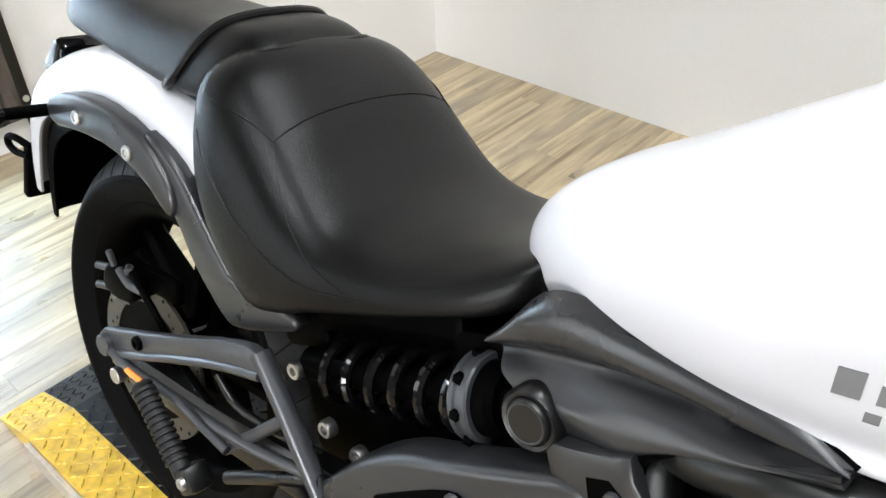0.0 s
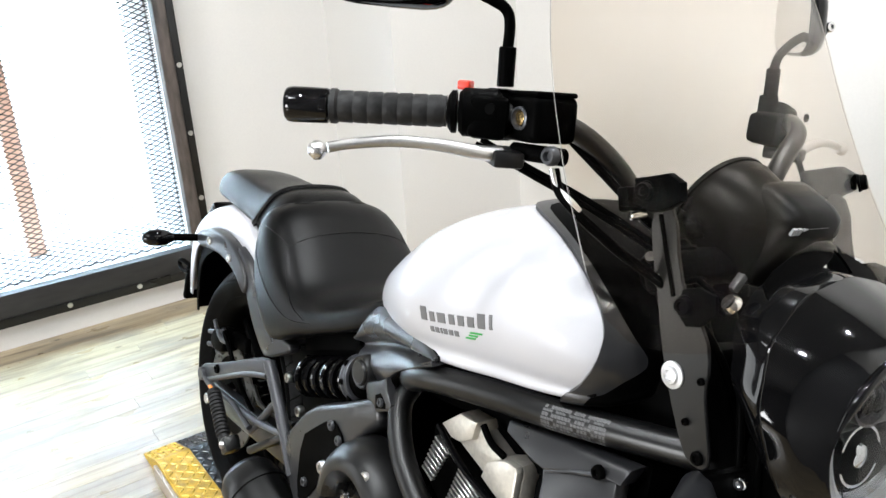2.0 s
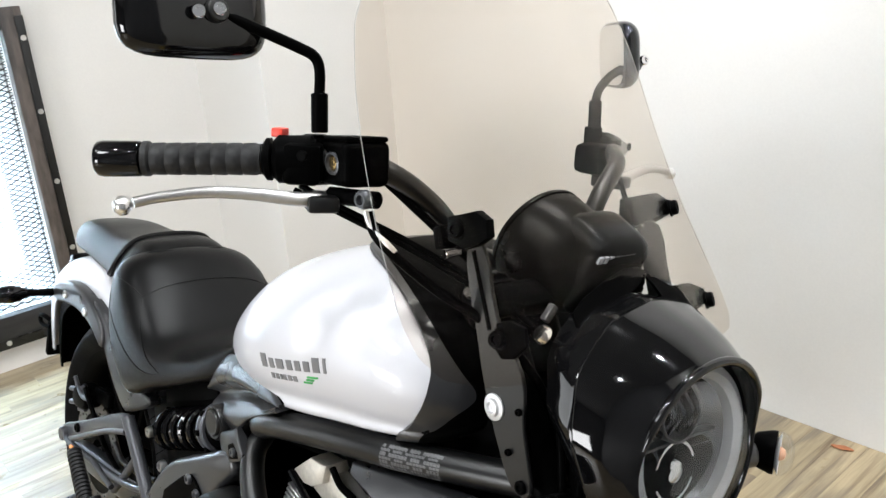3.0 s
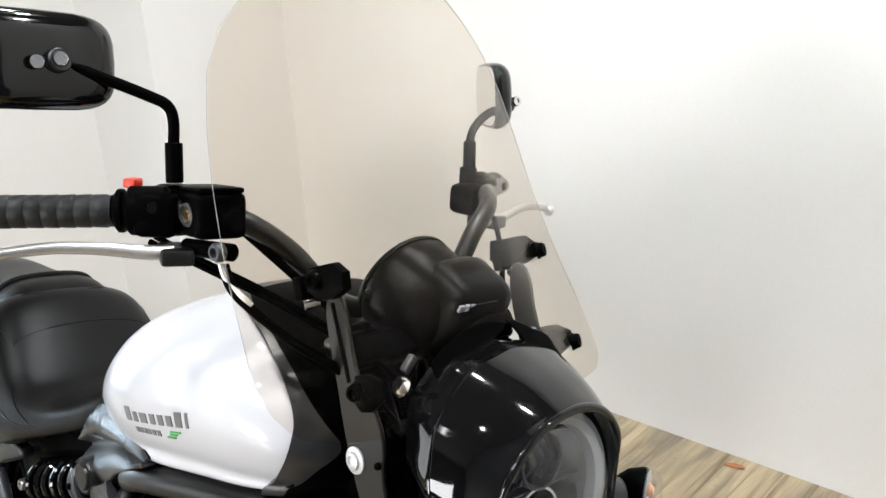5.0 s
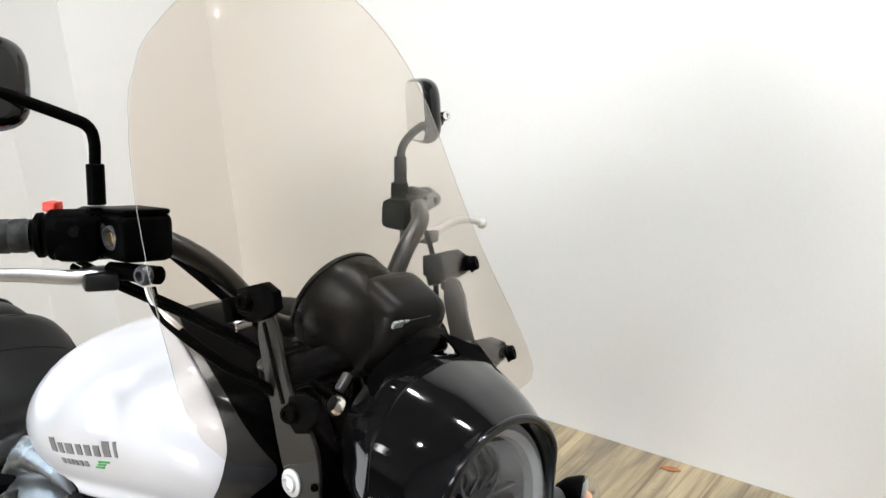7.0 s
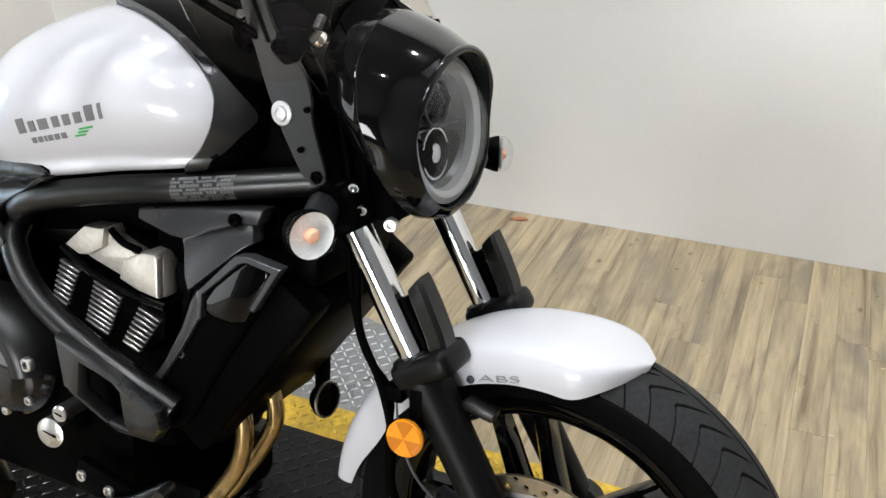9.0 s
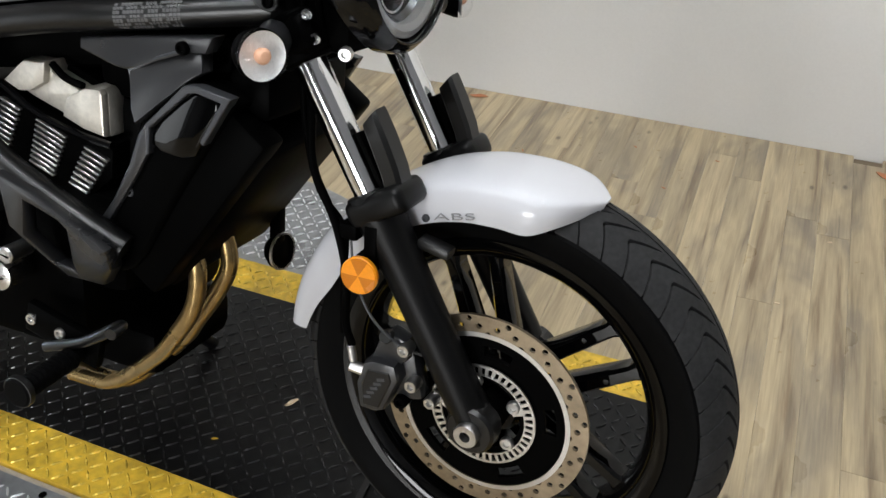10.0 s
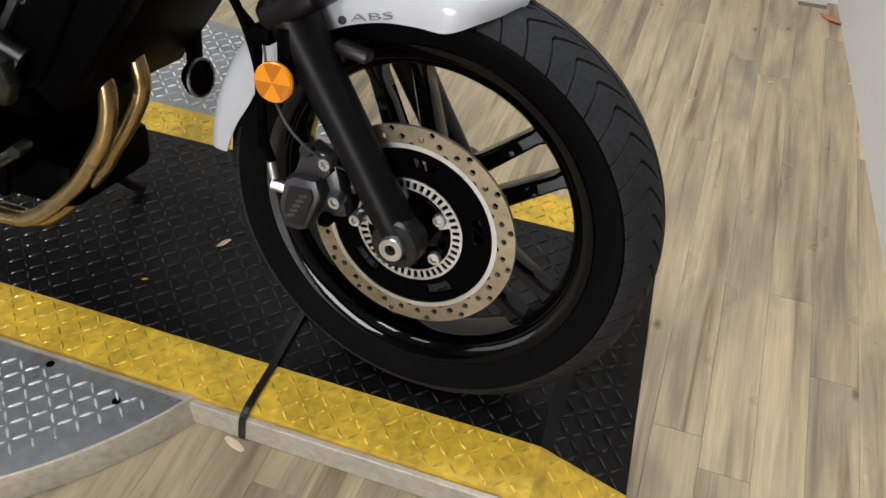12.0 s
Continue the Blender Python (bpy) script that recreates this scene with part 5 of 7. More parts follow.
# pillion peg carriers
ARM = [(-0.004, 0.388), (0.008, 0.404), (0.050, 0.420), (0.160, 0.468), (0.284, 0.527), (0.329, 0.540), (0.345, 0.528), (0.338, 0.506), (0.260, 0.484), (0.160, 0.438), (0.060, 0.390), (0.010, 0.368), (-0.006, 0.374)]
for sgn in (1, -1):
    b = slab(fresh(), ARM, -0.160, -0.176, 0.005, 2, 1)
    warp(b, lambda x, y, z: (x, y * sgn, z))
    arm = bp("peg_carrier", b, GREYCAST, "satin grey cast peg carrier")
    edge = [(0.012, 0.376), (0.060, 0.388), (0.160, 0.436), (0.260, 0.482), (0.340, 0.510)]
    part("lower_flange", tube(fresh(), [(x, -0.174 * sgn, z) for x, z in edge], 0.0062, 10, 4), GREYCAST, arm, "raised lower flange")
    part("bolt", bolt(fresh(), (0.100, -0.175 * sgn, 0.428), (0, -sgn, 0), 0.010, 0.007), MATTE, arm, "black bolt")
    part("tip_boss", rod(fresh(), (0.022, -0.158 * sgn, 0.386), (0.022, -0.186 * sgn, 0.386), 0.015), GREYCAST, arm, "rounded grey tip")
    for pts, r, tone, lab in (([(0.332, -0.168, 0.535), (0.373, -0.168, 0.488), (0.438, -0.170, 0.414), (0.478, -0.172, 0.370)], 0.0120, GREYCAST, "grey post"),
                         ([(0.269, -0.166, 0.360), (0.318, -0.166, 0.410), (0.374, -0.166, 0.469)], 0.0080, GREYCAST, "grey brace"),
                         ([(0.026, -0.178, 0.384), (0.078, -0.178, 0.378), (0.157, -0.176, 0.384), (0.307, -0.172, 0.398), (0.425, -0.168, 0.424)], 0.0070, GREYCAST, "slim grey stay"),
                         ([(0.200, -0.184, 0.398), (0.245, -0.182, 0.388), (0.290, -0.180, 0.378)], 0.0062, GREYCAST, "short grey stay"),
                         ([(0.230, -0.150, 0.440), (0.269, -0.150, 0.416), (0.352, -0.150, 0.424), (0.420, -0.150, 0.440)], 0.0050, FRAMEB, "dark hose"),
                         ([(0.274, -0.166, 0.318), (0.350, -0.166, 0.370), (0.440, -0.168, 0.428)], 0.0085, FRAMEB, "dark lower stay")):
        part("brace", tube(fresh(), [(x, y * sgn, z) for x, y, z in pts], r, 14, 4), tone, arm, lab)
    strip = slab(fresh(), [(0.078, 0.382), (0.090, 0.370), (0.142, 0.370), (0.146, 0.380)], -0.180, -0.186, 0.001, 1)
    warp(strip, lambda x, y, z: (x, y * sgn, z))
    part("spring_plate", strip, GREYCAST, arm, "grey plate")
    part("reflex_strip", tube(fresh(), [(0.086, -0.1865 * sgn, 0.383), (0.142, -0.1865 * sgn, 0.383)], 0.0042, 8, 3), ORANGE, arm, "orange strip")
    top, low = Vector((0.142, -0.200 * sgn, 0.400)), Vector((0.246, -0.210 * sgn, 0.330))
    prof = [(0, 0), (0.012, 0), (0.014, 0.004)]
    h, n = (low - top).length, 12
    for k in range(n):
        z = 0.008 + (h - 0.022) * k / n
        prof += [(0.0115, z), (0.0145, z + 0.0012), (0.0145, z + 0.0052), (0.0115, z + 0.0064)]
    prof += [(0.012, h - 0.010), (0.012, h), (0, h)]
    peg = part("pillion_peg", lathe(fresh(), prof, top, low - top, 20), GRIPR, arm, "black ribbed rubber footpeg folded up")
    part("peg_end", box(fresh(), (0.258, -0.204 * sgn, 0.330), (0.034, 0.034, 0.034), 0.006, Matrix.Rotation(radians(-40), 4, "Y")), FRAMEB, peg, "black peg joint")
    part("hinge", bolt(fresh(), (0.262, -0.221 * sgn, 0.334), (0, -sgn, 0), 0.008, 0.006), ALU, peg, "bright hinge bolt")

# laid-down shock absorber
SA, SB = Vector((0.352, -0.112, 0.508)), Vector((0.662, -0.112, 0.628))
sd = (SB - SA).normalized()
shock = bp("shock_absorber", rod(fresh(), SA, SB, 0.019), MATTE, "black shock absorber laid flat")
coil = []
side_v, up_v = sd.cross(Vector((0, 1, 0))).normalized(), Vector((0, 1, 0))
for k in range(6 * 16 + 1):
    a = 2 * math.pi * k / 16
    coil.append(tuple(SA + sd * (0.035 + 0.205 * k / 96) + 0.034 * (math.cos(a) * side_v + math.sin(a) * up_v)))
part("coil_spring", tube(fresh(), coil, 0.0062, 8, 1), GLOSS, shock, "gloss black coil spring")
part("preload_collar", lathe(fresh(), [(0.020, 0), (0.036, 0), (0.036, 0.034), (0.030, 0.040), (0.020, 0.040)], SA + sd * 0.243, sd, 36, closed=True), MATTE, shock, "black preload collar")
ring = part("preload_ring", lathe(fresh(), [(0.034, 0), (0.0410, 0), (0.0430, 0.002), (0.0430, 0.007), (0.0405, 0.009), (0.0405, 0.013), (0.0430, 0.015), (0.0430, 0.021), (0.0410, 0.023), (0.034, 0.023)], SA + sd * 0.240, sd, 40, closed=True), GREYCAST, shock, "grey notched preload ring")
# Black blocks on the ring stand for the shaded notches.
for k in range(8):
    a = 2 * math.pi * k / 8
    part("notch", box(fresh(), SA + sd * 0.251 + 0.0420 * (math.cos(a) * side_v + math.sin(a) * up_v), (0.009, 0.010, 0.008), 0.001), MATTE, ring, "dark block for the notch's shade")
CAPAT = ((0.668, -0.166, 0.651), (0, -1, 0), 40)
cap = part("end_cap", lathe(fresh(), [(0, 0.010), (0.0185, 0.010), (0.0205, 0.008), (0.021, 0.005), (0.021, -0.05), (0, -0.05)], *CAPAT), FRAMEB, shock, "black round end cap")
part("cap_ring", lathe(fresh(), [(0.0215, 0.006), (0.0250, 0.007), (0.0280, 0.003), (0.0280, -0.05), (0.0215, -0.05)], *CAPAT, closed=True), FRAMEB, cap, "black rubber ring round the cap")
part("cap_groove", lathe(fresh(), [(0.0165, 0.0102), (0.0174, 0.0104), (0.0174, 0.0098), (0.0165, 0.0098)], *CAPAT, closed=True), GREYCAST, cap, "thin grey groove")
for x, z in ((0.350, 0.505), (0.405, 0.458), (0.455, 0.452), (0.655, 0.575)):
    part("bolt", bolt(fresh(), (x, -0.126, z), (0, -1, 0), 0.011, 0.012), ALU, shock, "bright bolt")
tray = bp("battery_box", box(fresh(), (0.50, 0, 0.60), (0.46, 0.20, 0.05), 0.01, Matrix.Rotation(radians(-21), 4, "Y")), MATTE, "black inner tray under the saddle")
part("lower_case", box(fresh(), (0.45, 0, 0.46), (0.30, 0.16, 0.14), 0.02, Matrix.Rotation(radians(-21), 4, "Y")), MATTE, tray, "black lower case")
# Added block: keeps the gap under the saddle as dark as its shade.
part("gap_filler", box(fresh(), (0.44, 0, 0.596), (0.22, 0.20, 0.075), 0.012, Matrix.Rotation(radians(-15), 4, "Y")), MATTE, tray, "black block added to darken the gap under the saddle")
for s in (1, -1):
    b = fresh()
    rows = [[(x, s * (y + w * p), z + h * q) for p, q in ((-1, -0.7), (-0.7, -1), (0.7, -1), (1, -0.7), (1, 0.7), (0.7, 1), (-0.7, 1), (-1, 0.7))] for x, y, z, w, h in ((0.62, -0.115, 0.40, 0.02, 0.045), (0.42, -0.118, 0.365, 0.02, 0.035), (0.2, -0.120, 0.332, 0.016, 0.028), (-0.01, -0.122, 0.312, 0.014, 0.026), (-0.05, -0.122, 0.310, 0.012, 0.018))]
    skin(b, np.array(rows), closed=True, ends=True)
    bp("swingarm", b, FRAMEB, "black box-section swingarm arm")
b = fresh()
rod(b, (0, -0.16, 0.312), (0, 0.16, 0.312), 0.012)
bp("rear_axle", b, ALU, "bright rear axle")
b = slab(fresh(), [(-0.066, 0.420), (-0.060, 0.456), (-0.034, 0.472), (0.006, 0.470), (0.022, 0.448), (0.010, 0.424), (-0.030, 0.412)], -0.134, -0.092, 0.008, 3, 1)
box(b, (0.040, -0.100, 0.458), (0.08, 0.016, 0.036), 0.006, Matrix.Rotation(radians(-6), 4, "Y"))
rcal = bp("rear_caliper", b, MATTE, "black rear brake caliper")
part("bleed_screw", rod(fresh(), (-0.030, -0.132, 0.468), (-0.036, -0.136, 0.490), 0.0045), GREYCAST, rcal, "grey bleed screw")
for x, z in ((-0.058, 0.450), (-0.060, 0.418), (-0.004, 0.420)):
    part("slide_pin", rod(fresh(), (x, -0.124, z), (x - 0.026, -0.128, z - 0.006), 0.0055), GREYCAST, rcal)
part("mount_ear", tube(fresh(), [(-0.010, -0.136, 0.472), (0.018, -0.138, 0.462), (0.050, -0.138, 0.466)], 0.006, 10, 4), GREYCAST, rcal, "grey mounting ear")
part("brake_hose", tube(fresh(), [(0.010, -0.132, 0.478), (0.045, -0.138, 0.470), (0.085, -0.138, 0.440), (0.13, -0.130, 0.385), (0.22, -0.125, 0.345), (0.34, -0.125, 0.33)], 0.0052, 10, 6), MATTE, rcal, "black brake hose")
part("banjo", rod(fresh(), (0.002, -0.128, 0.478), (0.016, -0.138, 0.480), 0.0055), GREYCAST, rcal, "bright hose end")

# exhaust
for pts, lab in (([(1.045, -0.085, 0.520), (1.100, -0.092, 0.492), (1.126, -0.098, 0.440), (1.133, -0.100, 0.397), (1.121, -0.100, 0.345), (1.090, -0.100, 0.294), (1.050, -0.098, 0.243), (0.955, -0.090, 0.165), (0.86, -0.080, 0.145)], ""),
                 ([(1.060, -0.030, 0.530), (1.120, -0.045, 0.495), (1.144, -0.050, 0.452), (1.151, -0.050, 0.404), (1.126, -0.050, 0.350), (1.094, -0.050, 0.301), (1.058, -0.050, 0.249), (0.95, -0.05, 0.145), (0.85, -0.05, 0.135)], "")):
    bp("exhaust_header", tube(fresh(), pts, 0.0130, 20, 7), GOLD, "heat-tinted golden exhaust header")
prof = [(0, 0), (0.030, 0), (0.046, 0.006), (0.056, 0.022), (0.060, 0.06), (0.062, 0.28), (0.055, 0.34), (0.035, 0.38), (0, 0.38)]
muf = bp("muffler", lathe(fresh(), prof, (0.335, -0.205, 0.310), (0.94, 0.10, -0.33), 40), FRAMEB, "satin black muffler")
part("muffler_band", lathe(fresh(), [(0.060, 0.055), (0.063, 0.056), (0.0635, 0.066), (0.060, 0.067)], (0.335, -0.205, 0.310), (0.94, 0.10, -0.33), 40, closed=True), FRAMEB, muf, "thin black band")

# radiator, its shroud and cowls
b = fresh()
box(b, (1.174, -0.015, 0.518), (0.050, 0.24, 0.28), 0.010, Matrix.Rotation(radians(36), 4, "Y"))
rad = bp("radiator", b, MATTE, "black radiator")
for s in (-1, 1):
    part("side_tank", box(fresh(), (1.165, 0.120 * s - 0.026, 0.545), (0.090, 0.050, 0.30), 0.008, Matrix.Rotation(radians(36), 4, "Y")), MATTE, rad, "black radiator side tank")
tuck = {1: 0.0, -1: 0.045}
part("top_tank", box(fresh(), (1.246, -0.040, 0.690), (0.060, 0.20, 0.060), 0.012), MATTE, rad, "black radiator top tank")
WING = [(1.024, 0.733), (1.116, 0.746), (1.210, 0.757), (1.206, 0.738), (1.172, 0.736), (1.136, 0.722), (1.101, 0.705), (1.079, 0.706), (1.028, 0.720)]
FOLD = [(1.100, 0.707), (1.138, 0.724), (1.172, 0.738), (1.198, 0.738), (1.204, 0.716), (1.186, 0.704), (1.124, 0.647), (1.114, 0.662)]
for s in (1, -1):
    b = slab(fresh(), WING, -0.150, -0.178, 0.003, 2)
    warp(b, lambda x, y, z: (x, s * (y + tuck[s] + 0.55 * max(0.0, z - 0.722)), z))
    shroud = bp("radiator_shroud", b, SATIN, "satin charcoal folded radiator shroud", smooth=30)
    b = slab(fresh(), FOLD, -0.140, -0.164, 0.003, 2)
    warp(b, lambda x, y, z: (x, s * (y + tuck[s] - 0.40 * max(0.0, 0.738 - z)), z))
    part("lower_fold", b, SATIN, shroud, "recessed lower face")
    # The fold catches light; a lighter grey tube stands in for that.
    part("fold_highlight", tube(fresh(), [(x, s * (y + tuck[s]), z) for x, y, z in ((1.178, -0.172, 0.738), (1.140, -0.174, 0.724), (1.101, -0.175, 0.704), (1.112, -0.180, 0.672), (1.123, -0.186, 0.646))], 0.0028, 8, 1), GREYCAST, shroud, "grey line for the lit fold")
    part("screw", bolt(fresh(), (1.178, s * (tuck[s] - 0.171), 0.742), (0, -s, 0), 0.0085, 0.007), MATTE, shroud, "black socket screw")
COWL = [(1.112, 0.640), (1.128, 0.662), (1.160, 0.698), (1.200, 0.704), (1.256, 0.692), (1.238, 0.662), (1.195, 0.600), (1.145, 0.520), (1.100, 0.440), (1.060, 0.420), (1.035, 0.440), (1.060, 0.500), (1.085, 0.570)]
CAP = [(1.134, 0.612), (1.138, 0.642), (1.195, 0.694), (1.208, 0.697), (1.243, 0.690), (1.212, 0.640), (1.196, 0.608)]
RIMC = [(1.130, 0.606), (1.132, 0.646), (1.190, 0.702), (1.208, 0.705), (1.256, 0.697), (1.216, 0.634), (1.211, 0.638), (1.242, 0.690), (1.208, 0.6965), (1.196, 0.6935), (1.138, 0.642), (1.135, 0.608)]
EDGE = [(1.128, 0.646), (1.116, 0.628), (1.101, 0.590), (1.070, 0.534), (1.048, 0.504), (1.062, 0.502), (1.086, 0.536), (1.112, 0.576), (1.133, 0.612)]
for s in (1, -1):
    b = plate_between(COWL, -0.120, -0.180, 0.010, 1)
    cowl = bp("radiator_cowl", warp(b, lambda x, y, z: (x, s * (y + tuck[s]), z)), MATTE, "black radiator side cowl", smooth=35)
    b = slab(fresh(), CAP, -0.170, -0.186, 0.005, 3, 1)
    part("gloss_cap", warp(b, lambda x, y, z: (x, s * (y + tuck[s] + 0.12 * max(0.0, z - 0.668)), z)), GLOSSW, cowl, "gloss black cap")
    b = slab(fresh(), RIMC, -0.172, -0.191, 0.0012, 1)
    part("edge_trim", warp(b, lambda x, y, z: (x, s * (y + tuck[s]), z)), GREYCAST, cowl, "grey raised rim", smooth=30)
    b = slab(fresh(), EDGE, -0.165, -0.187, 0.004, 2)
    part("edge_moulding", warp(b, lambda x, y, z: (x, s * (y + tuck[s]), z)), SATIN, cowl, "satin charcoal edge moulding")
    part("bolt", bolt(fresh(), (1.092, s * (tuck[s] - 0.176), 0.546), (0, -s, 0), 0.007, 0.005), GREYCAST, cowl, "grey bolt")
b = fresh()
box(b, (1.155, 0, 0.800), (0.18, 0.20, 0.13), 0.02, Matrix.Rotation(radians(-20), 4, "Y"))
box(b, (1.10, 0, 0.70), (0.22, 0.24, 0.12), 0.03)
bp("air_duct", b, MATTE, "black plastic duct behind the fork")

# forward foot controls
for sgn in (1,):
    b = fresh()
    box(b, (0.985, -0.205 * sgn, 0.318), (0.13, 0.016, 0.050), 0.005, Matrix.Rotation(radians(14), 4, "Y"))
    fc = bp("foot_control", b, MATTE, "black forward footpeg bracket")
    n, prof = 9, [(0, 0), (0.012, 0), (0.012, 0.010)]
    for k in range(n):
        z = 0.014 + 0.009 * k
        prof += [(0.0135, z), (0.0160, z + 0.001), (0.0160, z + 0.0055), (0.0135, z + 0.0065)]
    prof += [(0.0185, 0.098), (0.0215, 0.100), (0.0215, 0.108), (0.0185, 0.111), (0, 0.111)]
    part("footpeg", lathe(fresh(), prof, (1.015, -0.215 * sgn, 0.300), (0.02, -sgn, -0.02), 24), RUBBER, fc, "black rubber footpeg")
    part("peg_ring", lathe(fresh(), [(0.019, 0.099), (0.0225, 0.100), (0.0225, 0.108), (0.019, 0.109)], (1.015, -0.215 * sgn, 0.300), (0.02, -sgn, -0.02), 28, closed=True), FRAMEB, fc, "black peg end ring")
    part("pedal", tube(fresh(), [(0.965, -0.222 * sgn, 0.300), (1.04, -0.226 * sgn, 0.332), (1.110, -0.232 * sgn, 0.380), (1.120, -0.262 * sgn, 0.384)], 0.008, 10, 5), FRAMEB, fc, "black pedal arm")
    for x, z in ((0.935, 0.332), (0.985, 0.322)):
        part("bolt", bolt(fresh(), (x, -0.212 * sgn, z), (0, -sgn, 0), 0.009, 0.006), ALU, fc, "bright bolt")
part("side_stand", tube(fresh(), [(0.86, 0.11, 0.20), (0.885, 0.17, 0.12), (0.91, 0.235, 0.056)], 0.012, 12, 4), FRAMEB, bike, "black side stand")

HORN = ((1.156, 0.085, 0.378), (1.0, -0.12, 0.10), 36)
horn = bp("horn", lathe(fresh(), [(0, -0.02), (0.02, -0.02), (0.029, -0.008), (0.031, 0.0), (0.030, 0.004), (0.027, 0.003), (0.024, -0.002), (0.010, 0.001), (0, 0.002)], *HORN), MATTE, "black round horn")
part("horn_rim", lathe(fresh(), [(0.0280, 0.0035), (0.0308, 0.0035), (0.0315, 0.0005), (0.0280, 0.0005)], *HORN, closed=True), ALU, horn, "bright rolled rim")
part("horn_bracket", box(fresh(), (1.145, 0.09, 0.44), (0.02, 0.02, 0.12), 0.004), MATTE, horn, "black bracket")


# ---- headlamp, windshield and instruments (they turn with the bar) ----
LC, LR = Vector((1.386, 0, 0.857)), 0.094
LN = Vector((0.996, 0, 0.09)).normalized()
LU = Vector((-0.09, 0, 0.996)).normalized()


def lamp_at(a, r, d, squash=1.0):
    """Round the lamp's axis: a from the top, clockwise; d forward of the rim's plane."""
    return LC + LN * d + LU * (r * math.cos(a) * squash) + Vector((0, -r * math.sin(a), 0))


def cowl_back(a):
    """The cowl's slanted rear edge."""
    deg = abs((math.degrees(a) + 180) % 360 - 180)
    s = -1 if math.sin(a) > 0 else 1
    x = np.interp(deg, (0, 30, 60, 90, 120, 150, 180), (1.262, 1.266, 1.276, 1.294, 1.330, 1.356, 1.366))
    y = np.interp(deg, (0, 30, 60, 90, 120, 150, 180), (0.0, 0.068, 0.112, 0.124, 0.108, 0.064, 0.0))
    z = np.interp(deg, (0, 30, 60, 90, 120, 150, 180), (0.996, 0.984, 0.950, 0.896, 0.826, 0.778, 0.764))
    return Vector((float(x), s * float(y), float(z)))


N = 28
rows = []
for t, bulge in ((0.0, 0.0), (0.2, 0.010), (0.40, 0.0165), (0.43, 0.0170), (0.70, 0.0125), (0.9, 0.005), (1.0, 0.0)):
    row = []
    for k in range(N):
        a = 2 * math.pi * k / N
        p = cowl_back(a).lerp(lamp_at(a, LR + 0.009, 0.006 + 0.016 * max(0, math.cos(a))), t)
        out = (p - LC - LN * ((p - LC).dot(LN))).normalized()
        row.append(tuple(p + out * bulge))
    rows.append(row)
rows.append([tuple(lamp_at(2 * math.pi * k / N, LR + 0.004, 0.010 + 0.016 * max(0, math.cos(2 * math.pi * k / N)))) for k in range(N)])
rows.append([tuple(lamp_at(2 * math.pi * k / N, LR + 0.001, 0.0)) for k in range(N)])
rows.append([tuple(lamp_at(2 * math.pi * k / N, LR + 0.000, -0.03)) for k in range(N)])
headlamp = bp("headlamp", skin(fresh(), resample(rows, 4, 3, closed=True), closed=True), GLOSS, "gloss black headlamp cowl", steer=True, smooth=40)
# a thin lip where the cowl's rear panel ends, and the brow over the lens
part("cowl_crease", tube(fresh(), [tuple(cowl_back(radians(a)).lerp(lamp_at(radians(a), LR + 0.009, 0.01), 0.42) + (lamp_at(radians(a), 1, 0) - LC).normalized() * 0.0160) for a in range(-120, 121, 15)], 0.0016, 8, 4), GLOSS, headlamp, "raised crease")
part("brow", tube(fresh(), [tuple(lamp_at(radians(a), LR + 0.006, 0.008 + 0.018 * max(0, math.cos(radians(a))))) for a in range(-75, 76, 15)], [0.002] + [0.005] * 9 + [0.002], 10, 4), GLOSS, headlamp, "gloss black brow over the lens")
bez = lathe(fresh(), [(LR - 0.002, 0.000), (LR - 0.010, 0.003), (LR - 0.018, -0.002), (LR - 0.020, -0.014), (LR - 0.004, -0.02)], LC, LN, 56, closed=True)
part("light_ring", bez, LAMPRING, headlamp, "pale frosted ring inside the lens")
part("reflector_bowl", lathe(fresh(), [(LR - 0.019, -0.012), (LR - 0.024, -0.020), (0.055, -0.040), (0.03, -0.052), (0, -0.055)], LC, LN, 48), BOWL, headlamp, "grey reflector bowl")
g = lathe(fresh(), [(0, 0.036), (0.03, 0.034), (0.055, 0.028), (0.075, 0.018), (LR - 0.002, 0.001), (LR - 0.002, -0.002), (0.074, 0.015), (0.054, 0.025), (0.03, 0.031), (0, 0.033)], LC, LN, 48)
lens = part("lens", g, LENS, headlamp, "clear domed lens")
lens.visible_shadow = False
# high beam: four upright dark fins in a cup; low beam: a round cup with a bright cap
part("high_beam_cup", lathe(fresh(), [(0.030, 0.012), (0.033, 0.012), (0.033, -0.012), (0.030, -0.012)], LC + LU * 0.036 - LN * 0.026, LN, 32, closed=True), GREYCAST, headlamp, "grey ring round the high beam")
for k in range(4):
    y = 0.024 - 0.016 * k
    b = tube(fresh(), [tuple(LC + LU * (0.036 + h) + Vector((0, y - 0.004 * abs(h) / 0.02, 0)) - LN * (0.022 - 0.010 * (1 - abs(h) / 0.022))) for h in (-0.022, -0.011, 0, 0.011, 0.022)], 0.0034, 8, 4)
    part("high_beam_fin", b, GLOSS, headlamp, "dark curved high-beam fin")
b = lathe(fresh(), [(0, 0.024), (0.012, 0.021), (0.019, 0.012), (0.0215, 0.0), (0.0215, -0.018), (0, -0.018)], LC - LU * 0.030 - LN * 0.040, LN, 28)
part("low_beam_cap", b, REFLECT, headlamp, "bright low-beam bulb cap")
part("low_beam_cup", lathe(fresh(), [(0.031, 0.010), (0.034, 0.010), (0.034, -0.012), (0.031, -0.012)], LC - LU * 0.030 - LN * 0.030, LN, 32, closed=True), REFLECT, headlamp, "bright ring round the low beam")
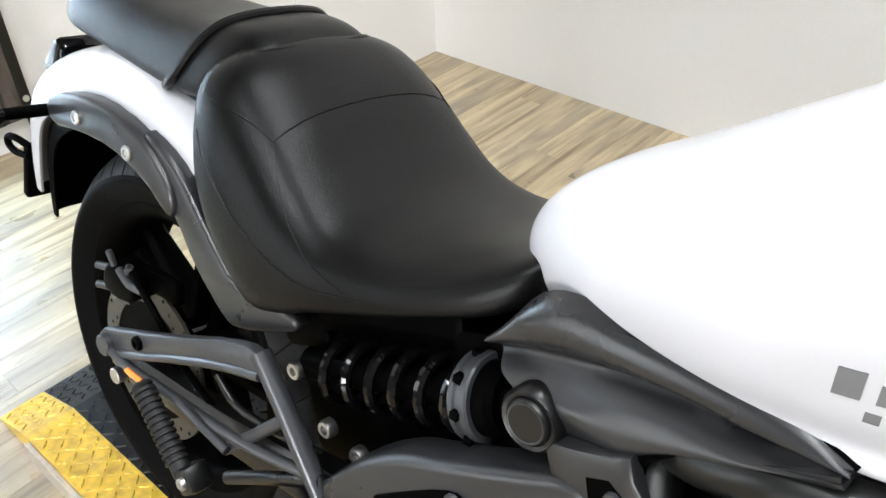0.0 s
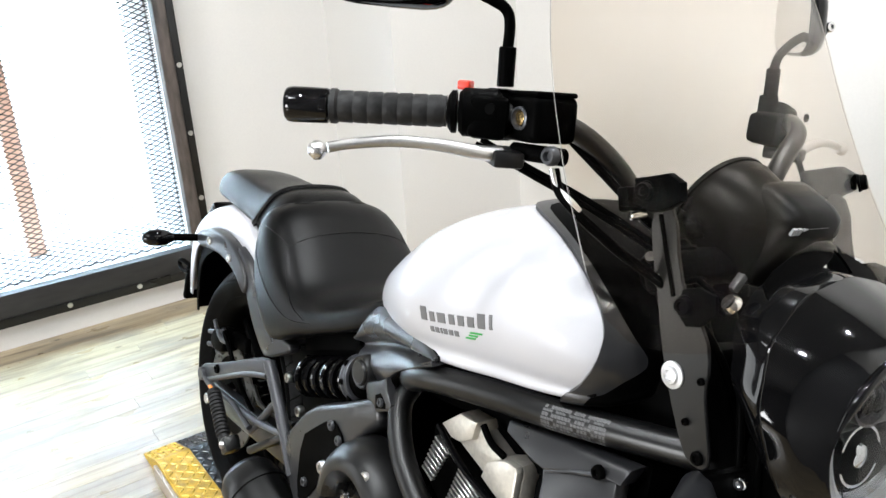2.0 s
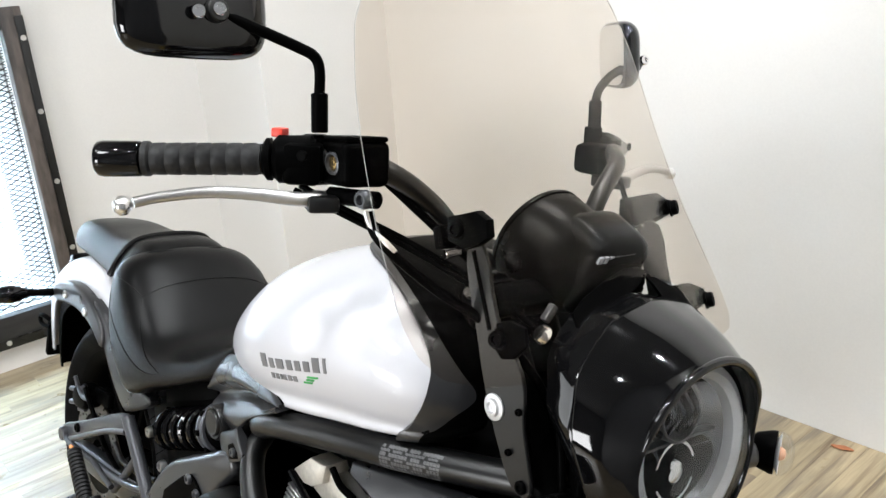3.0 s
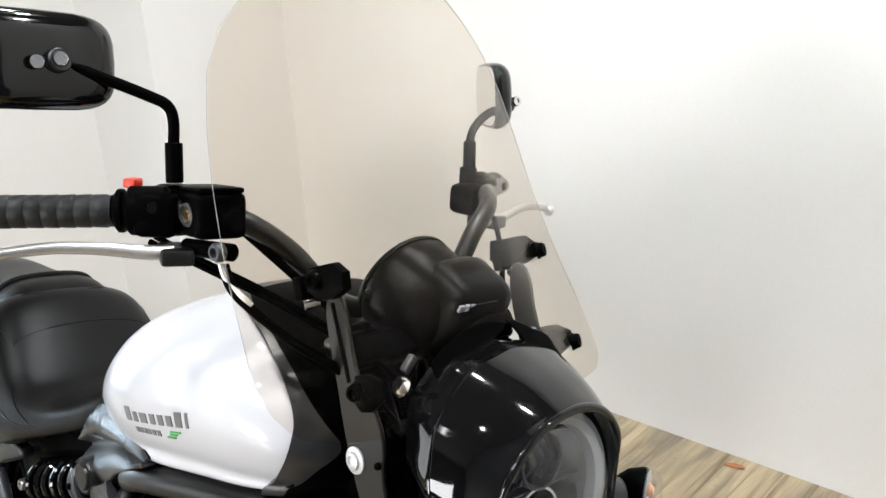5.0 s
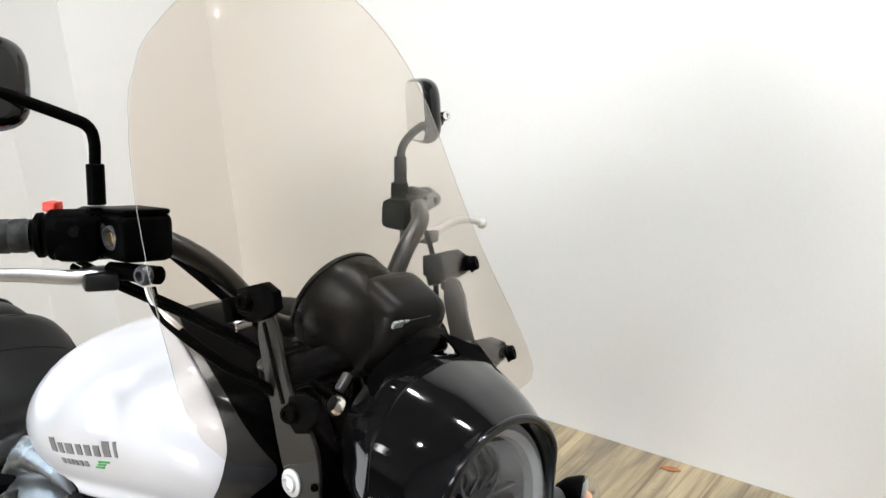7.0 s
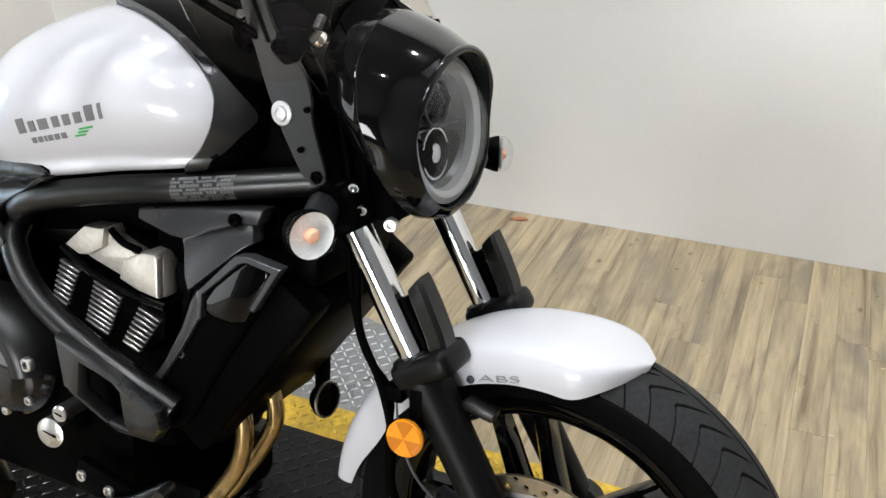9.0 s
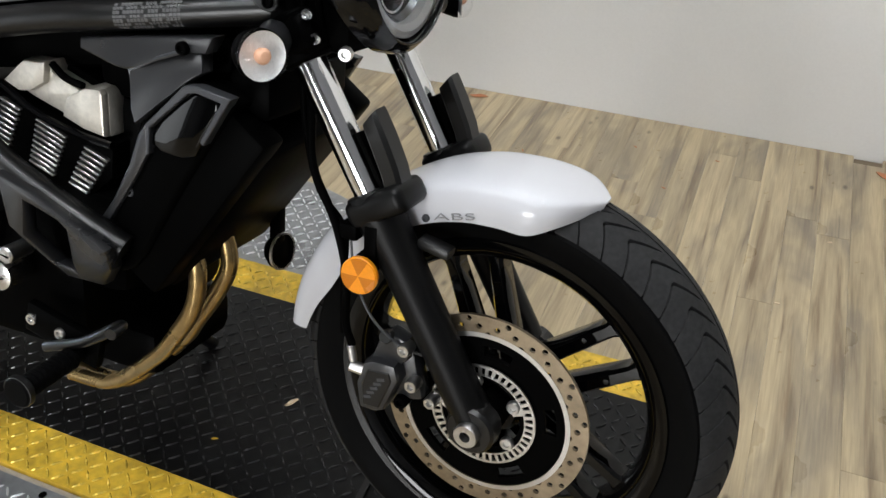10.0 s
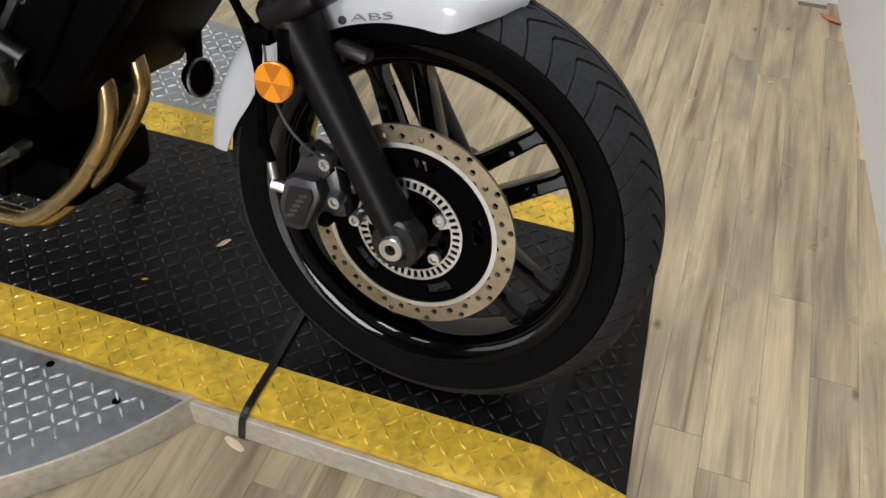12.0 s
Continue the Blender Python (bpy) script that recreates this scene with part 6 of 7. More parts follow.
part("divider", box(fresh(), LC - LN * 0.026 + LU * 0.003, (0.012, 0.140, 0.004), 0.002), GREYCAST, headlamp, "grey divider")
b = fresh()
box(b, (1.335, 0, 0.80), (0.07, 0.20, 0.10), 0.02)
box(b, (1.30, 0, 0.90), (0.06, 0.16, 0.12), 0.02)
part("lamp_backing", b, MATTE, headlamp, "black lamp carrier")
for s in (-1, 1):
    part("cowl_clip", box(fresh(), (1.262, 0.100 * s, 0.984), (0.009, 0.009, 0.020), 0.002, Matrix.Rotation(radians(40 * s), 4, "X")), GREYCAST, headlamp, "grey clip")


# windshield
def shield_x(y, z):
    return float(np.interp(z, (0.92, 0.966, 1.068, 1.16, 1.255, 1.36, 1.46), (1.345, 1.311, 1.236, 1.180, 1.131, 1.068, 1.004))) - 1.3 * y * y


YS = [0, 0.03, 0.06, 0.09, 0.105, 0.12, 0.13, 0.14, 0.16, 0.18, 0.20, 0.212, 0.222, 0.230, 0.236, 0.241, 0.245, 0.2485, 0.2515, 0.254]


def shield_top(y):
    return float(np.interp(y, (0, 0.06, 0.11, 0.15, 0.175, 0.200, 0.222, 0.234, 0.241, 0.247, 0.251, 0.254), (1.428, 1.416, 1.394, 1.366, 1.342, 1.312, 1.266, 1.213, 1.150, 1.090, 1.030, 0.990)))


def shield_low(y):
    return float(np.interp(y, (0, 0.06, 0.09, 0.105, 0.12, 0.13, 0.14, 0.2, 0.235, 0.25, 0.255), (1.017, 1.009, 1.000, 0.988, 0.958, 0.940, 0.934, 0.930, 0.936, 0.955, 0.985)))


cols = []
for y in [-v for v in YS[:0:-1]] + YS:
    lo, hi = shield_low(abs(y)), shield_top(abs(y))
    cols.append([(shield_x(y, lo + (hi - lo) * t), y, lo + (hi - lo) * t) for t in np.linspace(0, 1, 22)])
shield = bp("windshield", shell(fresh(), np.array(cols), 0.004), SHIELD, "clear faintly smoked plastic windshield", steer=True, smooth=60)
shield.visible_shadow = False
ALLY = [-v for v in YS[:0:-1]] + YS
rimpts = [(shield_x(y, shield_top(abs(y))) - 0.002, y, shield_top(abs(y))) for y in ALLY]
# A thin pale tube draws the bright line along the sheet's edge.
part("edge_highlight", tube(fresh(), rimpts, 0.0004, 6, 2), mat("sheet_edge_highlight", (0.30, 0.29, 0.275), 0.5, spec=0.2), shield, "pale line for the sheet edge's highlight")
UP_Y, UP_Z = (-0.085, -0.066, -0.029, 0.010, 0.034, 0.060, 0.085, 0.108, 0.120, 0.128), (0.985, 0.997, 1.011, 1.020, 1.019, 1.004, 0.993, 0.983, 0.953, 0.930)
LOW_Y, LOW_Z = (-0.085, -0.05, 0.010, 0.030, 0.038, 0.050, 0.060, 0.078, 0.095, 0.108, 0.128), (0.972, 0.985, 0.998, 1.005, 1.012, 0.998, 0.978, 0.952, 0.962, 0.957, 0.926)
rows = []
for y in map(float, np.linspace(-0.085, 0.128, 41)):
    hi, lo = float(np.interp(y, UP_Y, UP_Z)), float(np.interp(y, LOW_Y, LOW_Z))
    rows.append([(shield_x(y, z) - 0.009, y, z) for z in (hi + (lo - hi) * u for u in (0, 0.33, 0.67, 1))])
part("lower_trim", shell(fresh(), np.array(rows, dtype=float), 0.003), MATTE, shield, "black collar over the headlamp")

BRK = [(1.184, 1.056), (1.209, 1.046), (1.226, 0.988), (1.247, 0.958), (1.274, 0.936), (1.284, 0.906), (1.283, 0.880), (1.293, 0.848), (1.305, 0.812), (1.297, 0.800), (1.276, 0.802), (1.262, 0.820), (1.237, 0.864), (1.215, 0.915), (1.204, 0.950), (1.188, 0.990), (1.176, 1.030)]
for s in (-1, 1):
    b = slab(fresh(), BRK, -0.1415, -0.1465, 0.0012, 1, 1)
    warp(b, lambda x, y, z: (x, -y * s, z))
    br = bp("shield_bracket", b, FRAMEB, "black steel windshield bracket", steer=True)
    # the upper tab folds forward to the sheet, with a rubber pad behind it
    up = slab(fresh(), [(1.158, 1.044), (1.156, 1.070), (1.176, 1.076), (1.200, 1.084), (1.218, 1.078), (1.222, 1.060), (1.206, 1.048), (1.186, 1.040)], 0.1465 * s, (0.158 if s < 0 else 0.168) * s, 0.002, 2)
    warp(up, lambda x, y, z: (x - (0.022 if s > 0 else 0.0), y, z))
    part("upper_clamp", up, MATTE, br, "black upper clamp")
    part("rubber_pad", box(fresh(), (1.150, 0.155 * s, 1.046), (0.016, 0.020, 0.026), 0.003, Matrix.Rotation(radians(-20), 4, "Y")), MATTE, br, "black rubber pad")
    low = slab(fresh(), [(1.236, 0.948), (1.238, 0.974), (1.258, 0.982), (1.280, 0.980), (1.284, 0.962), (1.268, 0.944), (1.250, 0.938)], 0.1465 * s, (0.152 if s < 0 else 0.166) * s, 0.002, 2)
    warp(low, lambda x, y, z: (x - (0.014 if s > 0 else 0.0), y, z))
    part("lower_clamp", low, MATTE, br, "black lower clamp")
    for x, z, q in ((1.176, 1.060, 0.158), (1.246, 0.959, 0.152)) if s < 0 else ((1.200, 1.068, 0.166), (1.270, 0.966, 0.164)):
        d = (0.25, s, 0.1) if s < 0 else (0.85, 0.45, 0.35)
        part("rubber_washer", lathe(fresh(), [(0, 0.003), (0.0105, 0.003), (0.0115, 0), (0, 0)], (x, q * s, z), d, 24), MATTE, br, "black rubber washer")
        part("shield_bolt", bolt(fresh(), Vector((x, q * s, z)) + Vector(d).normalized() * 0.003, d, 0.0095, 0.007), MATTE, br, "black socket bolt")
    part("bracket_bolt", lathe(fresh(), [(0, 0.004), (0.005, 0.004), (0.006, 0.007), (0.009, 0.006), (0.010, 0.003), (0.0145, 0.002), (0.0145, 0), (0, 0)], (1.241, 0.1465 * s, 0.882), (0, s, 0), 24), SILVER, br, "silver button bolt with washer")
    # The plate is uncut: a black strip draws the slot's dark inside.
    part("slot_rail", box(fresh(), (1.207, 0.1470 * s, 1.000), (0.005, 0.0015, 0.085), 0, Matrix.Rotation(radians(-24), 4, "Y")), MATTE, br, "dark strip for the slot's shade")
    for x, z, r in ((1.290, 0.812, 0.0075), (1.278, 0.890, 0.004), (1.268, 0.842, 0.004)):
        part("foot_bolt", bolt(fresh(), (x, 0.1465 * s, z), (0, s, 0), r, 0.004), MATTE, br, "black screw")
    part("clamp_screw", rod(fresh(), (1.172, 0.150 * s, 1.036), (1.166, 0.166 * s, 1.032), 0.0055), CHROME, br, "bright screw under the clamp")

# instrument pod: a round clock facing the rider, seen from its moulded back
GA, GC = Vector((-0.92, 0, 0.39)).normalized(), Vector((1.146, -0.004, 1.030))
prof = [(0, -0.096), (0.024, -0.093), (0.044, -0.084), (0.057, -0.068), (0.064, -0.046), (0.067, -0.020), (0.067, -0.002), (0.0655, 0.001), (0.0655, 0.006), (0.062, 0.009), (0.058, 0.006), (0, 0.005)]
pod = bp("instrument_pod", lathe(fresh(), prof, GC, GA, 48), PODB, "black round instrument pod", steer=True)
part("glass", lathe(fresh(), [(0, 0.0075), (0.057, 0.0075), (0.058, 0.0055), (0, 0.0055)], GC, GA, 36), GLOSS, pod, "dark display glass")
part("bezel", lathe(fresh(), [(0.060, 0.008), (0.0660, 0.008), (0.0672, 0.006), (0.0672, 0.002), (0.0655, 0.001)], GC, GA, 48, closed=True), PODB, pod, "black bezel")
b = box(fresh(), (1.214, 0.014, 1.016), (0.086, 0.096, 0.108), 0.026, Matrix.Rotation(radians(26), 4, "Y"), 4)
part("pod_back", b, PODB, pod, "black moulded back")
part("ridge", box(fresh(), (1.190, 0.010, 1.058), (0.066, 0.030, 0.034), 0.012, Matrix.Rotation(radians(40), 4, "Y"), 4), PODB, pod, "moulded ridge")
part("tab", box(fresh(), (1.166, -0.034, 1.072), (0.016, 0.010, 0.020), 0.002, Matrix.Rotation(radians(20), 4, "Y")), GREYCAST, pod, "small grey tab")
b = fresh()
for k in range(7):
    box(b, (1.2640, -0.031 + 0.0084 * k, 1.0335), (0.003, 0.0062, 0.008), 0, Matrix.Rotation(radians(26), 4, "Y"))
part("moulded_mark", b, TEXTL, pod, "grey moulded mark as plain bars", smooth=0)

# handlebar
BAR = [(1.125, 0.0, 1.002), (1.124, -0.055, 1.004), (1.120, -0.095, 1.022), (1.106, -0.142, 1.074), (1.090, -0.185, 1.106), (1.060, -0.215, 1.117), (1.025, -0.253, 1.116), (0.905, -0.415, 1.105)]
bar = bp("handlebar", tube(fresh(), [(x, -y, z) for x, y, z in BAR[:0:-1]] + BAR, 0.0125, 16, 8), FRAMEB, "black tubular handlebar", steer=True)
bd = Vector((0.895 - 1.000, -0.428 + 0.286, 1.104 - 1.114)).normalized()


def flip(v, s):
    return Vector((v[0] - (0.022 if s > 0 else 0.0), v[1] * -s, v[2]))


for s in (-1, 1):
    a0 = Vector((0.995, -0.295, 1.1135))
    prof = [(0, 0), (0.017, 0)]
    for k in range(7):
        z = 0.004 + 0.0165 * k
        prof += [(0.0168, z), (0.0180, z + 0.002), (0.0176, z + 0.0145), (0.0166, z + 0.016)]
    prof += [(0.0195, 0.122), (0.0195, 0.128), (0.016, 0.129), (0, 0.129)]
    d = Vector((bd.x, bd.y * -s, bd.z))
    part("grip", lathe(fresh(), prof, flip(a0, s), d, 24), GRIPR, bar, "black ribbed rubber grip")
    e0 = flip(a0 + bd * 0.131, s)
    part("bar_end", lathe(fresh(), [(0, 0), (0.0185, 0), (0.0195, 0.002), (0.0200, 0.040), (0.0190, 0.046), (0.017, 0.048), (0, 0.046)], e0, d, 28), GLOSS, bar, "gloss black bar-end weight")
    part("grip_flange", lathe(fresh(), [(0.012, 0), (0.0235, 0.001), (0.0235, 0.006), (0.018, 0.010), (0.012, 0.010)], flip(a0 - bd * 0.012, s), d, 28, closed=True), MATTE, bar, "grip flange")
    sw = fresh()
    rod(sw, flip(a0 - bd * 0.060, s), flip(a0 - bd * 0.014, s), 0.0265, seg=28, bevel=0.005)
    box(sw, flip(a0 - bd * 0.037 + Vector((0.010, 0.004, -0.003)), s), (0.040, 0.044, 0.046), 0.008, Matrix.Rotation(radians(-36 * -s), 4, "Z"))
    swb = part("switch_housing", sw, MATTE, bar, "black switch housing")
    part("switch_screw", rod(fresh(), flip(a0 - bd * 0.052 + Vector((0.028, -0.024, 0.008)), s), flip(a0 - bd * 0.052 + Vector((0.030, -0.027, 0.008)), s), 0.006), MATTE, swb, "recessed screw")
    if s < 0:
        part("stop_switch", box(fresh(), (0.996, -0.274, 1.143), (0.014, 0.018, 0.010), 0.002, Matrix.Rotation(radians(36), 4, "Z")), REDSW, swb, "red stop switch")
    m = fresh()
    if s < 0:
        box(m, (1.048, -0.214, 1.115), (0.096, 0.056, 0.050), 0.009, Matrix.Rotation(radians(-9), 4, "Z") @ Matrix.Rotation(radians(-5), 4, "Y"), 3)
        box(m, (1.012, -0.236, 1.114), (0.034, 0.040, 0.056), 0.009, Matrix.Rotation(radians(-9), 4, "Z"))
        mc = part("brake_reservoir", m, MATTE, bar, "black brake fluid reservoir")
        part("lid", box(fresh(), (1.048, -0.214, 1.1415), (0.090, 0.050, 0.006), 0.0028, Matrix.Rotation(radians(-9), 4, "Z") @ Matrix.Rotation(radians(-5), 4, "Y")), MATTE, mc, "black reservoir lid")
        part("sight_ring", lathe(fresh(), [(0.008, 0), (0.0125, 0.001), (0.0125, 0.005), (0.010, 0.006)], (1.064, -0.243, 1.117), (0.10, -1, -0.05), 24, closed=True), GREYCAST, mc, "grey sight ring")
        part("sight_glass", lathe(fresh(), [(0, 0.0035), (0.0065, 0.0035), (0.0085, 0.002), (0, 0.001)], (1.064, -0.243, 1.117), (0.10, -1, -0.05), 20), GOLD, mc, "amber fluid sight glass")
        part("piston_body", rod(fresh(), (1.050, -0.240, 1.080), (1.112, -0.218, 1.083), 0.0095), MATTE, mc, "black master cylinder")
        part("banjo_bolt", lathe(fresh(), [(0, 0.004), (0.0045, 0.004), (0.0055, 0.010), (0.008, 0.010), (0.0105, 0.006), (0.0105, 0), (0, 0)], (1.107, -0.230, 1.084), (0.2, -1, 0), 16), GREYCAST, mc, "bright banjo bolt")
        part("brake_hose", tube(fresh(), [(1.107, -0.226, 1.070), (1.118, -0.224, 1.048), (1.140, -0.210, 1.026), (1.175, -0.180, 0.995), (1.215, -0.130, 0.955), (1.255, -0.090, 0.89), (1.290, -0.085, 0.80), (1.320, -0.105, 0.70), (1.335, -0.122, 0.62), (1.372, -0.128, 0.555), (1.392, -0.132, 0.49), (1.392, -0.130, 0.42), (1.400, -0.126, 0.385)], 0.0056, 10, 6), MATTE, mc, "black brake hose")
        part("hose_ferrule", tube(fresh(), [(1.110, -0.232, 1.072), (1.113, -0.229, 1.060), (1.120, -0.225, 1.050), (1.132, -0.218, 1.040), (1.140, -0.212, 1.032)], [0.0026, 0.0034, 0.0026, 0.0036, 0.0028], 12, 4), ALU, mc, "bright hose ferrule")
    else:
        box(m, (1.020, 0.222, 1.106), (0.052, 0.044, 0.044), 0.010)
        rod(m, (0.998, 0.238, 1.095), (0.996, 0.238, 1.150), 0.013)
        rod(m, (1.030, 0.232, 1.100), (1.062, 0.220, 1.086), 0.009)
        pc = part("clutch_perch", m, MATTE, bar, "black clutch lever perch")
        part("cable_adjuster", rod(fresh(), (1.040, 0.228, 1.092), (1.066, 0.212, 1.080), 0.0075), ALU, pc, "bright cable adjuster")
    piv = fresh()
    box(piv, flip((1.050, -0.252, 1.073), s), (0.052, 0.034, 0.018), 0.004, Matrix.Rotation(radians(-20 * -s), 4, "Z"))
    part("lever_pivot", piv, FRAMEB, bar, "black lever pivot")
    lv = [(1.056, -0.250, 1.076), (1.052, -0.285, 1.078), (1.040, -0.325, 1.083), (1.026, -0.370, 1.085), (1.013, -0.415, 1.080), (1.008, -0.440, 1.075)]
    lever = part("lever", tube(fresh(), [flip(p, s) for p in lv], [0.0085, 0.0078, 0.0068, 0.0062, 0.0056, 0.0054], 14, 6), ALU, bar, "polished alloy lever")
    part("lever_ball", lathe(fresh(), [(0, -0.010), (0.006, -0.008), (0.0098, -0.002), (0.0098, 0.003), (0.006, 0.008), (0, 0.010)], flip((1.006, -0.450, 1.072), s), (0.1, s, 0), 20), ALU, lever, "polished lever ball")
    # mirror
    sleeve = rod(fresh(), flip((1.020, -0.238, 1.145), s), flip((1.017, -0.238, 1.188), s), 0.0095)
    bends = ((1.017, -0.238, 1.184), (1.016, -0.238, 1.212), (1.014, -0.244, 1.227), (1.009, -0.262, 1.236), (0.998, -0.315, 1.255), (0.990, -0.350, 1.266)) if s < 0 else ((1.017, -0.238, 1.184), (1.020, -0.240, 1.205), (1.032, -0.250, 1.226), (1.040, -0.272, 1.240), (1.040, -0.290, 1.248))
    stem = part("mirror_stem", tube(sleeve, [flip(p, s) for p in bends], 0.0062, 12, 5), MATTE, bar, "black mirror stem")
    yaw = 0 if s < 0 else 55
    M = Matrix.Translation((0.978, -0.366, 1.266) if s < 0 else (0.975, 0.300, 1.256)) @ Matrix.Rotation(radians(yaw), 4, "Z") @ Matrix.Rotation(radians(-6), 4, "Y")
    rows = []
    for x, sc in ((-0.010, 0.96), (-0.006, 1.0), (0.004, 0.99), (0.014, 0.86), (0.020, 0.60)):
        rows.append([tuple(M @ Vector((x, 0.080 * sc * math.copysign(abs(math.cos(a)) ** 0.45, math.cos(a)), 0.049 * sc * math.copysign(abs(math.sin(a)) ** 0.55, math.sin(a))))) for a in [2 * math.pi * k / 32 for k in range(32)]])
    hs = skin(fresh(), resample(rows, 3, 1, closed=True), closed=True, ends=True)
    part("mirror_housing", hs, GLOSS, stem, "gloss black mirror housing", smooth=50)
    b = fresh()
    vs = [b.verts.new(M @ Vector((-0.0108, 0.074 * math.copysign(abs(math.cos(a)) ** 0.45, math.cos(a)), 0.044 * math.copysign(abs(math.sin(a)) ** 0.55, math.sin(a))))) for a in [2 * math.pi * k / 32 for k in range(32)]]
    b.faces.new(vs)
    part("mirror_glass", b, MIRROR, stem, "mirror glass", smooth=0)
    joint = part("ball_joint", rod(fresh(), (0.990, -0.352, 1.264), (1.006, -0.350, 1.268), 0.012) if s < 0 else rod(rod(fresh(), (0.984, 0.296, 1.250), (1.024, 0.296, 1.248), 0.008), (1.016, 0.292, 1.238), (1.022, 0.292, 1.254), 0.009), FRAMEB, stem, "black ball joint")
    for dy, dz in ((0.0, 0.0), (-0.022, -0.004)) if s < 0 else ((0.0, 0.0),):
        part("joint_screw", bolt(fresh(), (1.005, -0.350 + dy, 1.268 + dz) if s < 0 else (1.027, 0.296, 1.250), (1, -0.3, 0.2), 0.0075, 0.006), CHROME, joint, "bright screw")

b = fresh()
for y in (-0.045, 0.045):
    box(b, (1.126, y, 0.990), (0.042, 0.030, 0.050), 0.008, Matrix.Rotation(radians(-RAKE), 4, "Y"))
bp("bar_clamp", b, FRAMEB, "black handlebar clamps", steer=True)
# control cables
for pts, r, lab in (([(1.010, -0.255, 1.085), (1.050, -0.225, 1.065), (1.110, -0.175, 1.035), (1.175, -0.125, 0.998), (1.235, -0.085, 0.955)], 0.0036, "black throttle cable"),
                    ([(1.010, -0.262, 1.080), (1.060, -0.222, 1.056), (1.120, -0.170, 1.024), (1.185, -0.120, 0.985), (1.240, -0.080, 0.940)], 0.0036, "black throttle cable"),
                    ([(1.050, 0.245, 1.080), (1.110, 0.200, 1.040), (1.180, 0.130, 0.99), (1.23, 0.085, 0.94)], 0.0040, "black clutch cable"),
                    ([(1.080, -0.190, 1.100), (1.120, -0.145, 1.050), (1.165, -0.110, 1.005), (1.21, -0.085, 0.96)], 0.0050, "black wiring sleeve")):
    bp("cable", tube(fresh(), pts, r, 10, 6), MATTE, lab, steer=True)
for pts in ([(1.290, -0.075, 0.965), (1.305, -0.090, 0.90), (1.325, -0.100, 0.83), (1.335, -0.105, 0.77)], [(1.270, -0.080, 0.955), (1.285, -0.095, 0.89), (1.305, -0.104, 0.82), (1.318, -0.108, 0.76)]):
    bp("cable", tube(fresh(), pts, 0.0045, 10, 5), MATTE, "black cable beside the headlamp", steer=True)
bp("fork_bolt", lathe(fresh(), [(0, 0.008), (0.008, 0.008), (0.011, 0.004), (0.011, 0), (0, 0)], (1.275, -0.118, 0.966), (-0.2, -0.8, 0.5), 20), CHROME, "bright bolt head", steer=True)
bp("key_tag", box(fresh(), (1.135, -0.055, 0.958), (0.008, 0.004, 0.040), 0.001, Matrix.Rotation(radians(-25), 4, "Y")), GOLD, "brass key in the lock", steer=True)
bp("cable_guide", rod(fresh(), (1.165, -0.118, 0.978), (1.178, -0.140, 0.990), 0.006), FRAMEB, "black cable guide", steer=True)

# front indicators
for s in (-1, 1):
    b = fresh()
    rod(b, (1.285, 0.125 * s, 0.768), (1.334, 0.215 * s, 0.777), 0.022, 0.017)
    sg = bp("front_indicator", b, SATIN, "black indicator stalk", steer=True)
    ax = (0.90, 0.44 * s, 0.02)
    c0 = Vector((1.345, 0.238 * s, 0.778))
    part("indicator_body", lathe(fresh(), [(0, -0.034), (0.012, -0.030), (0.022, -0.018), (0.0275, 0.0), (0.0275, 0.005), (0, 0.004)], c0, ax, 28), MATTE, sg, "black indicator shell")
    cl = part("indicator_lens", lathe(fresh(), [(0.0275, 0.004), (0.0275, 0.012), (0.024, 0.020), (0.014, 0.026), (0, 0.028)], c0, ax, 28), LENS, sg, "clear indicator lens")
    cl.visible_shadow = False
    part("indicator_bowl", lathe(fresh(), [(0.0262, 0.010), (0.018, 0.005), (0, 0.0045)], c0, ax, 28), mat("silver_lens_back", (0.8, 0.8, 0.8), 0.35, metal=0.3, fine=300, bump=0.5) if s < 0 else bpy.data.materials["silver_lens_back"], sg, "silvery faceted lens back")
    part("indicator_bulb", lathe(fresh(), [(0, 0.018), (0.006, 0.016), (0.009, 0.011), (0.008, 0.005), (0, 0.005)], c0, ax, 16), AMBERIN, sg, "orange bulb")

# front brake caliper and its lines
b = fresh()
merge(b, slab(fresh(), [(1.410, 0.330), (1.420, 0.366), (1.434, 0.374), (1.466, 0.376), (1.473, 0.354), (1.452, 0.300), (1.440, 0.294), (1.416, 0.294)], -0.132, -0.086, 0.007, 2))
merge(b, slab(fresh(), [(1.424, 0.366), (1.436, 0.404), (1.450, 0.416), (1.474, 0.408), (1.480, 0.384), (1.464, 0.366)], -0.118, -0.090, 0.006, 2))
box(b, (1.466, -0.094, 0.352), (0.050, 0.030, 0.080), 0.008, Matrix.Rotation(radians(-14), 4, "Y"))
cal = bp("front_caliper", b, SATIN, "satin black front brake caliper", steer=True)
part("pad_face", slab(fresh(), [(1.420, 0.334), (1.428, 0.360), (1.460, 0.364), (1.464, 0.352), (1.447, 0.304), (1.422, 0.302)], -0.129, -0.1335, 0.0015, 1), FRAMEB, cal, "raised cast face")
part("bleed_nipple", rod(fresh(), (1.448, -0.112, 0.408), (1.448, -0.126, 0.412), 0.009), FRAMEB, cal, "black boss")
b = fresh()
for k in range(5):
    box(b, (1.430 + 0.0048 * k, -0.1338, 0.318 + 0.0082 * k), (0.012, 0.0012, 0.0046), 0, Matrix.Rotation(radians(-18), 4, "Y"))
part("cast_mark", b, GREYCAST, cal, "dull grey cast mark", smooth=0)
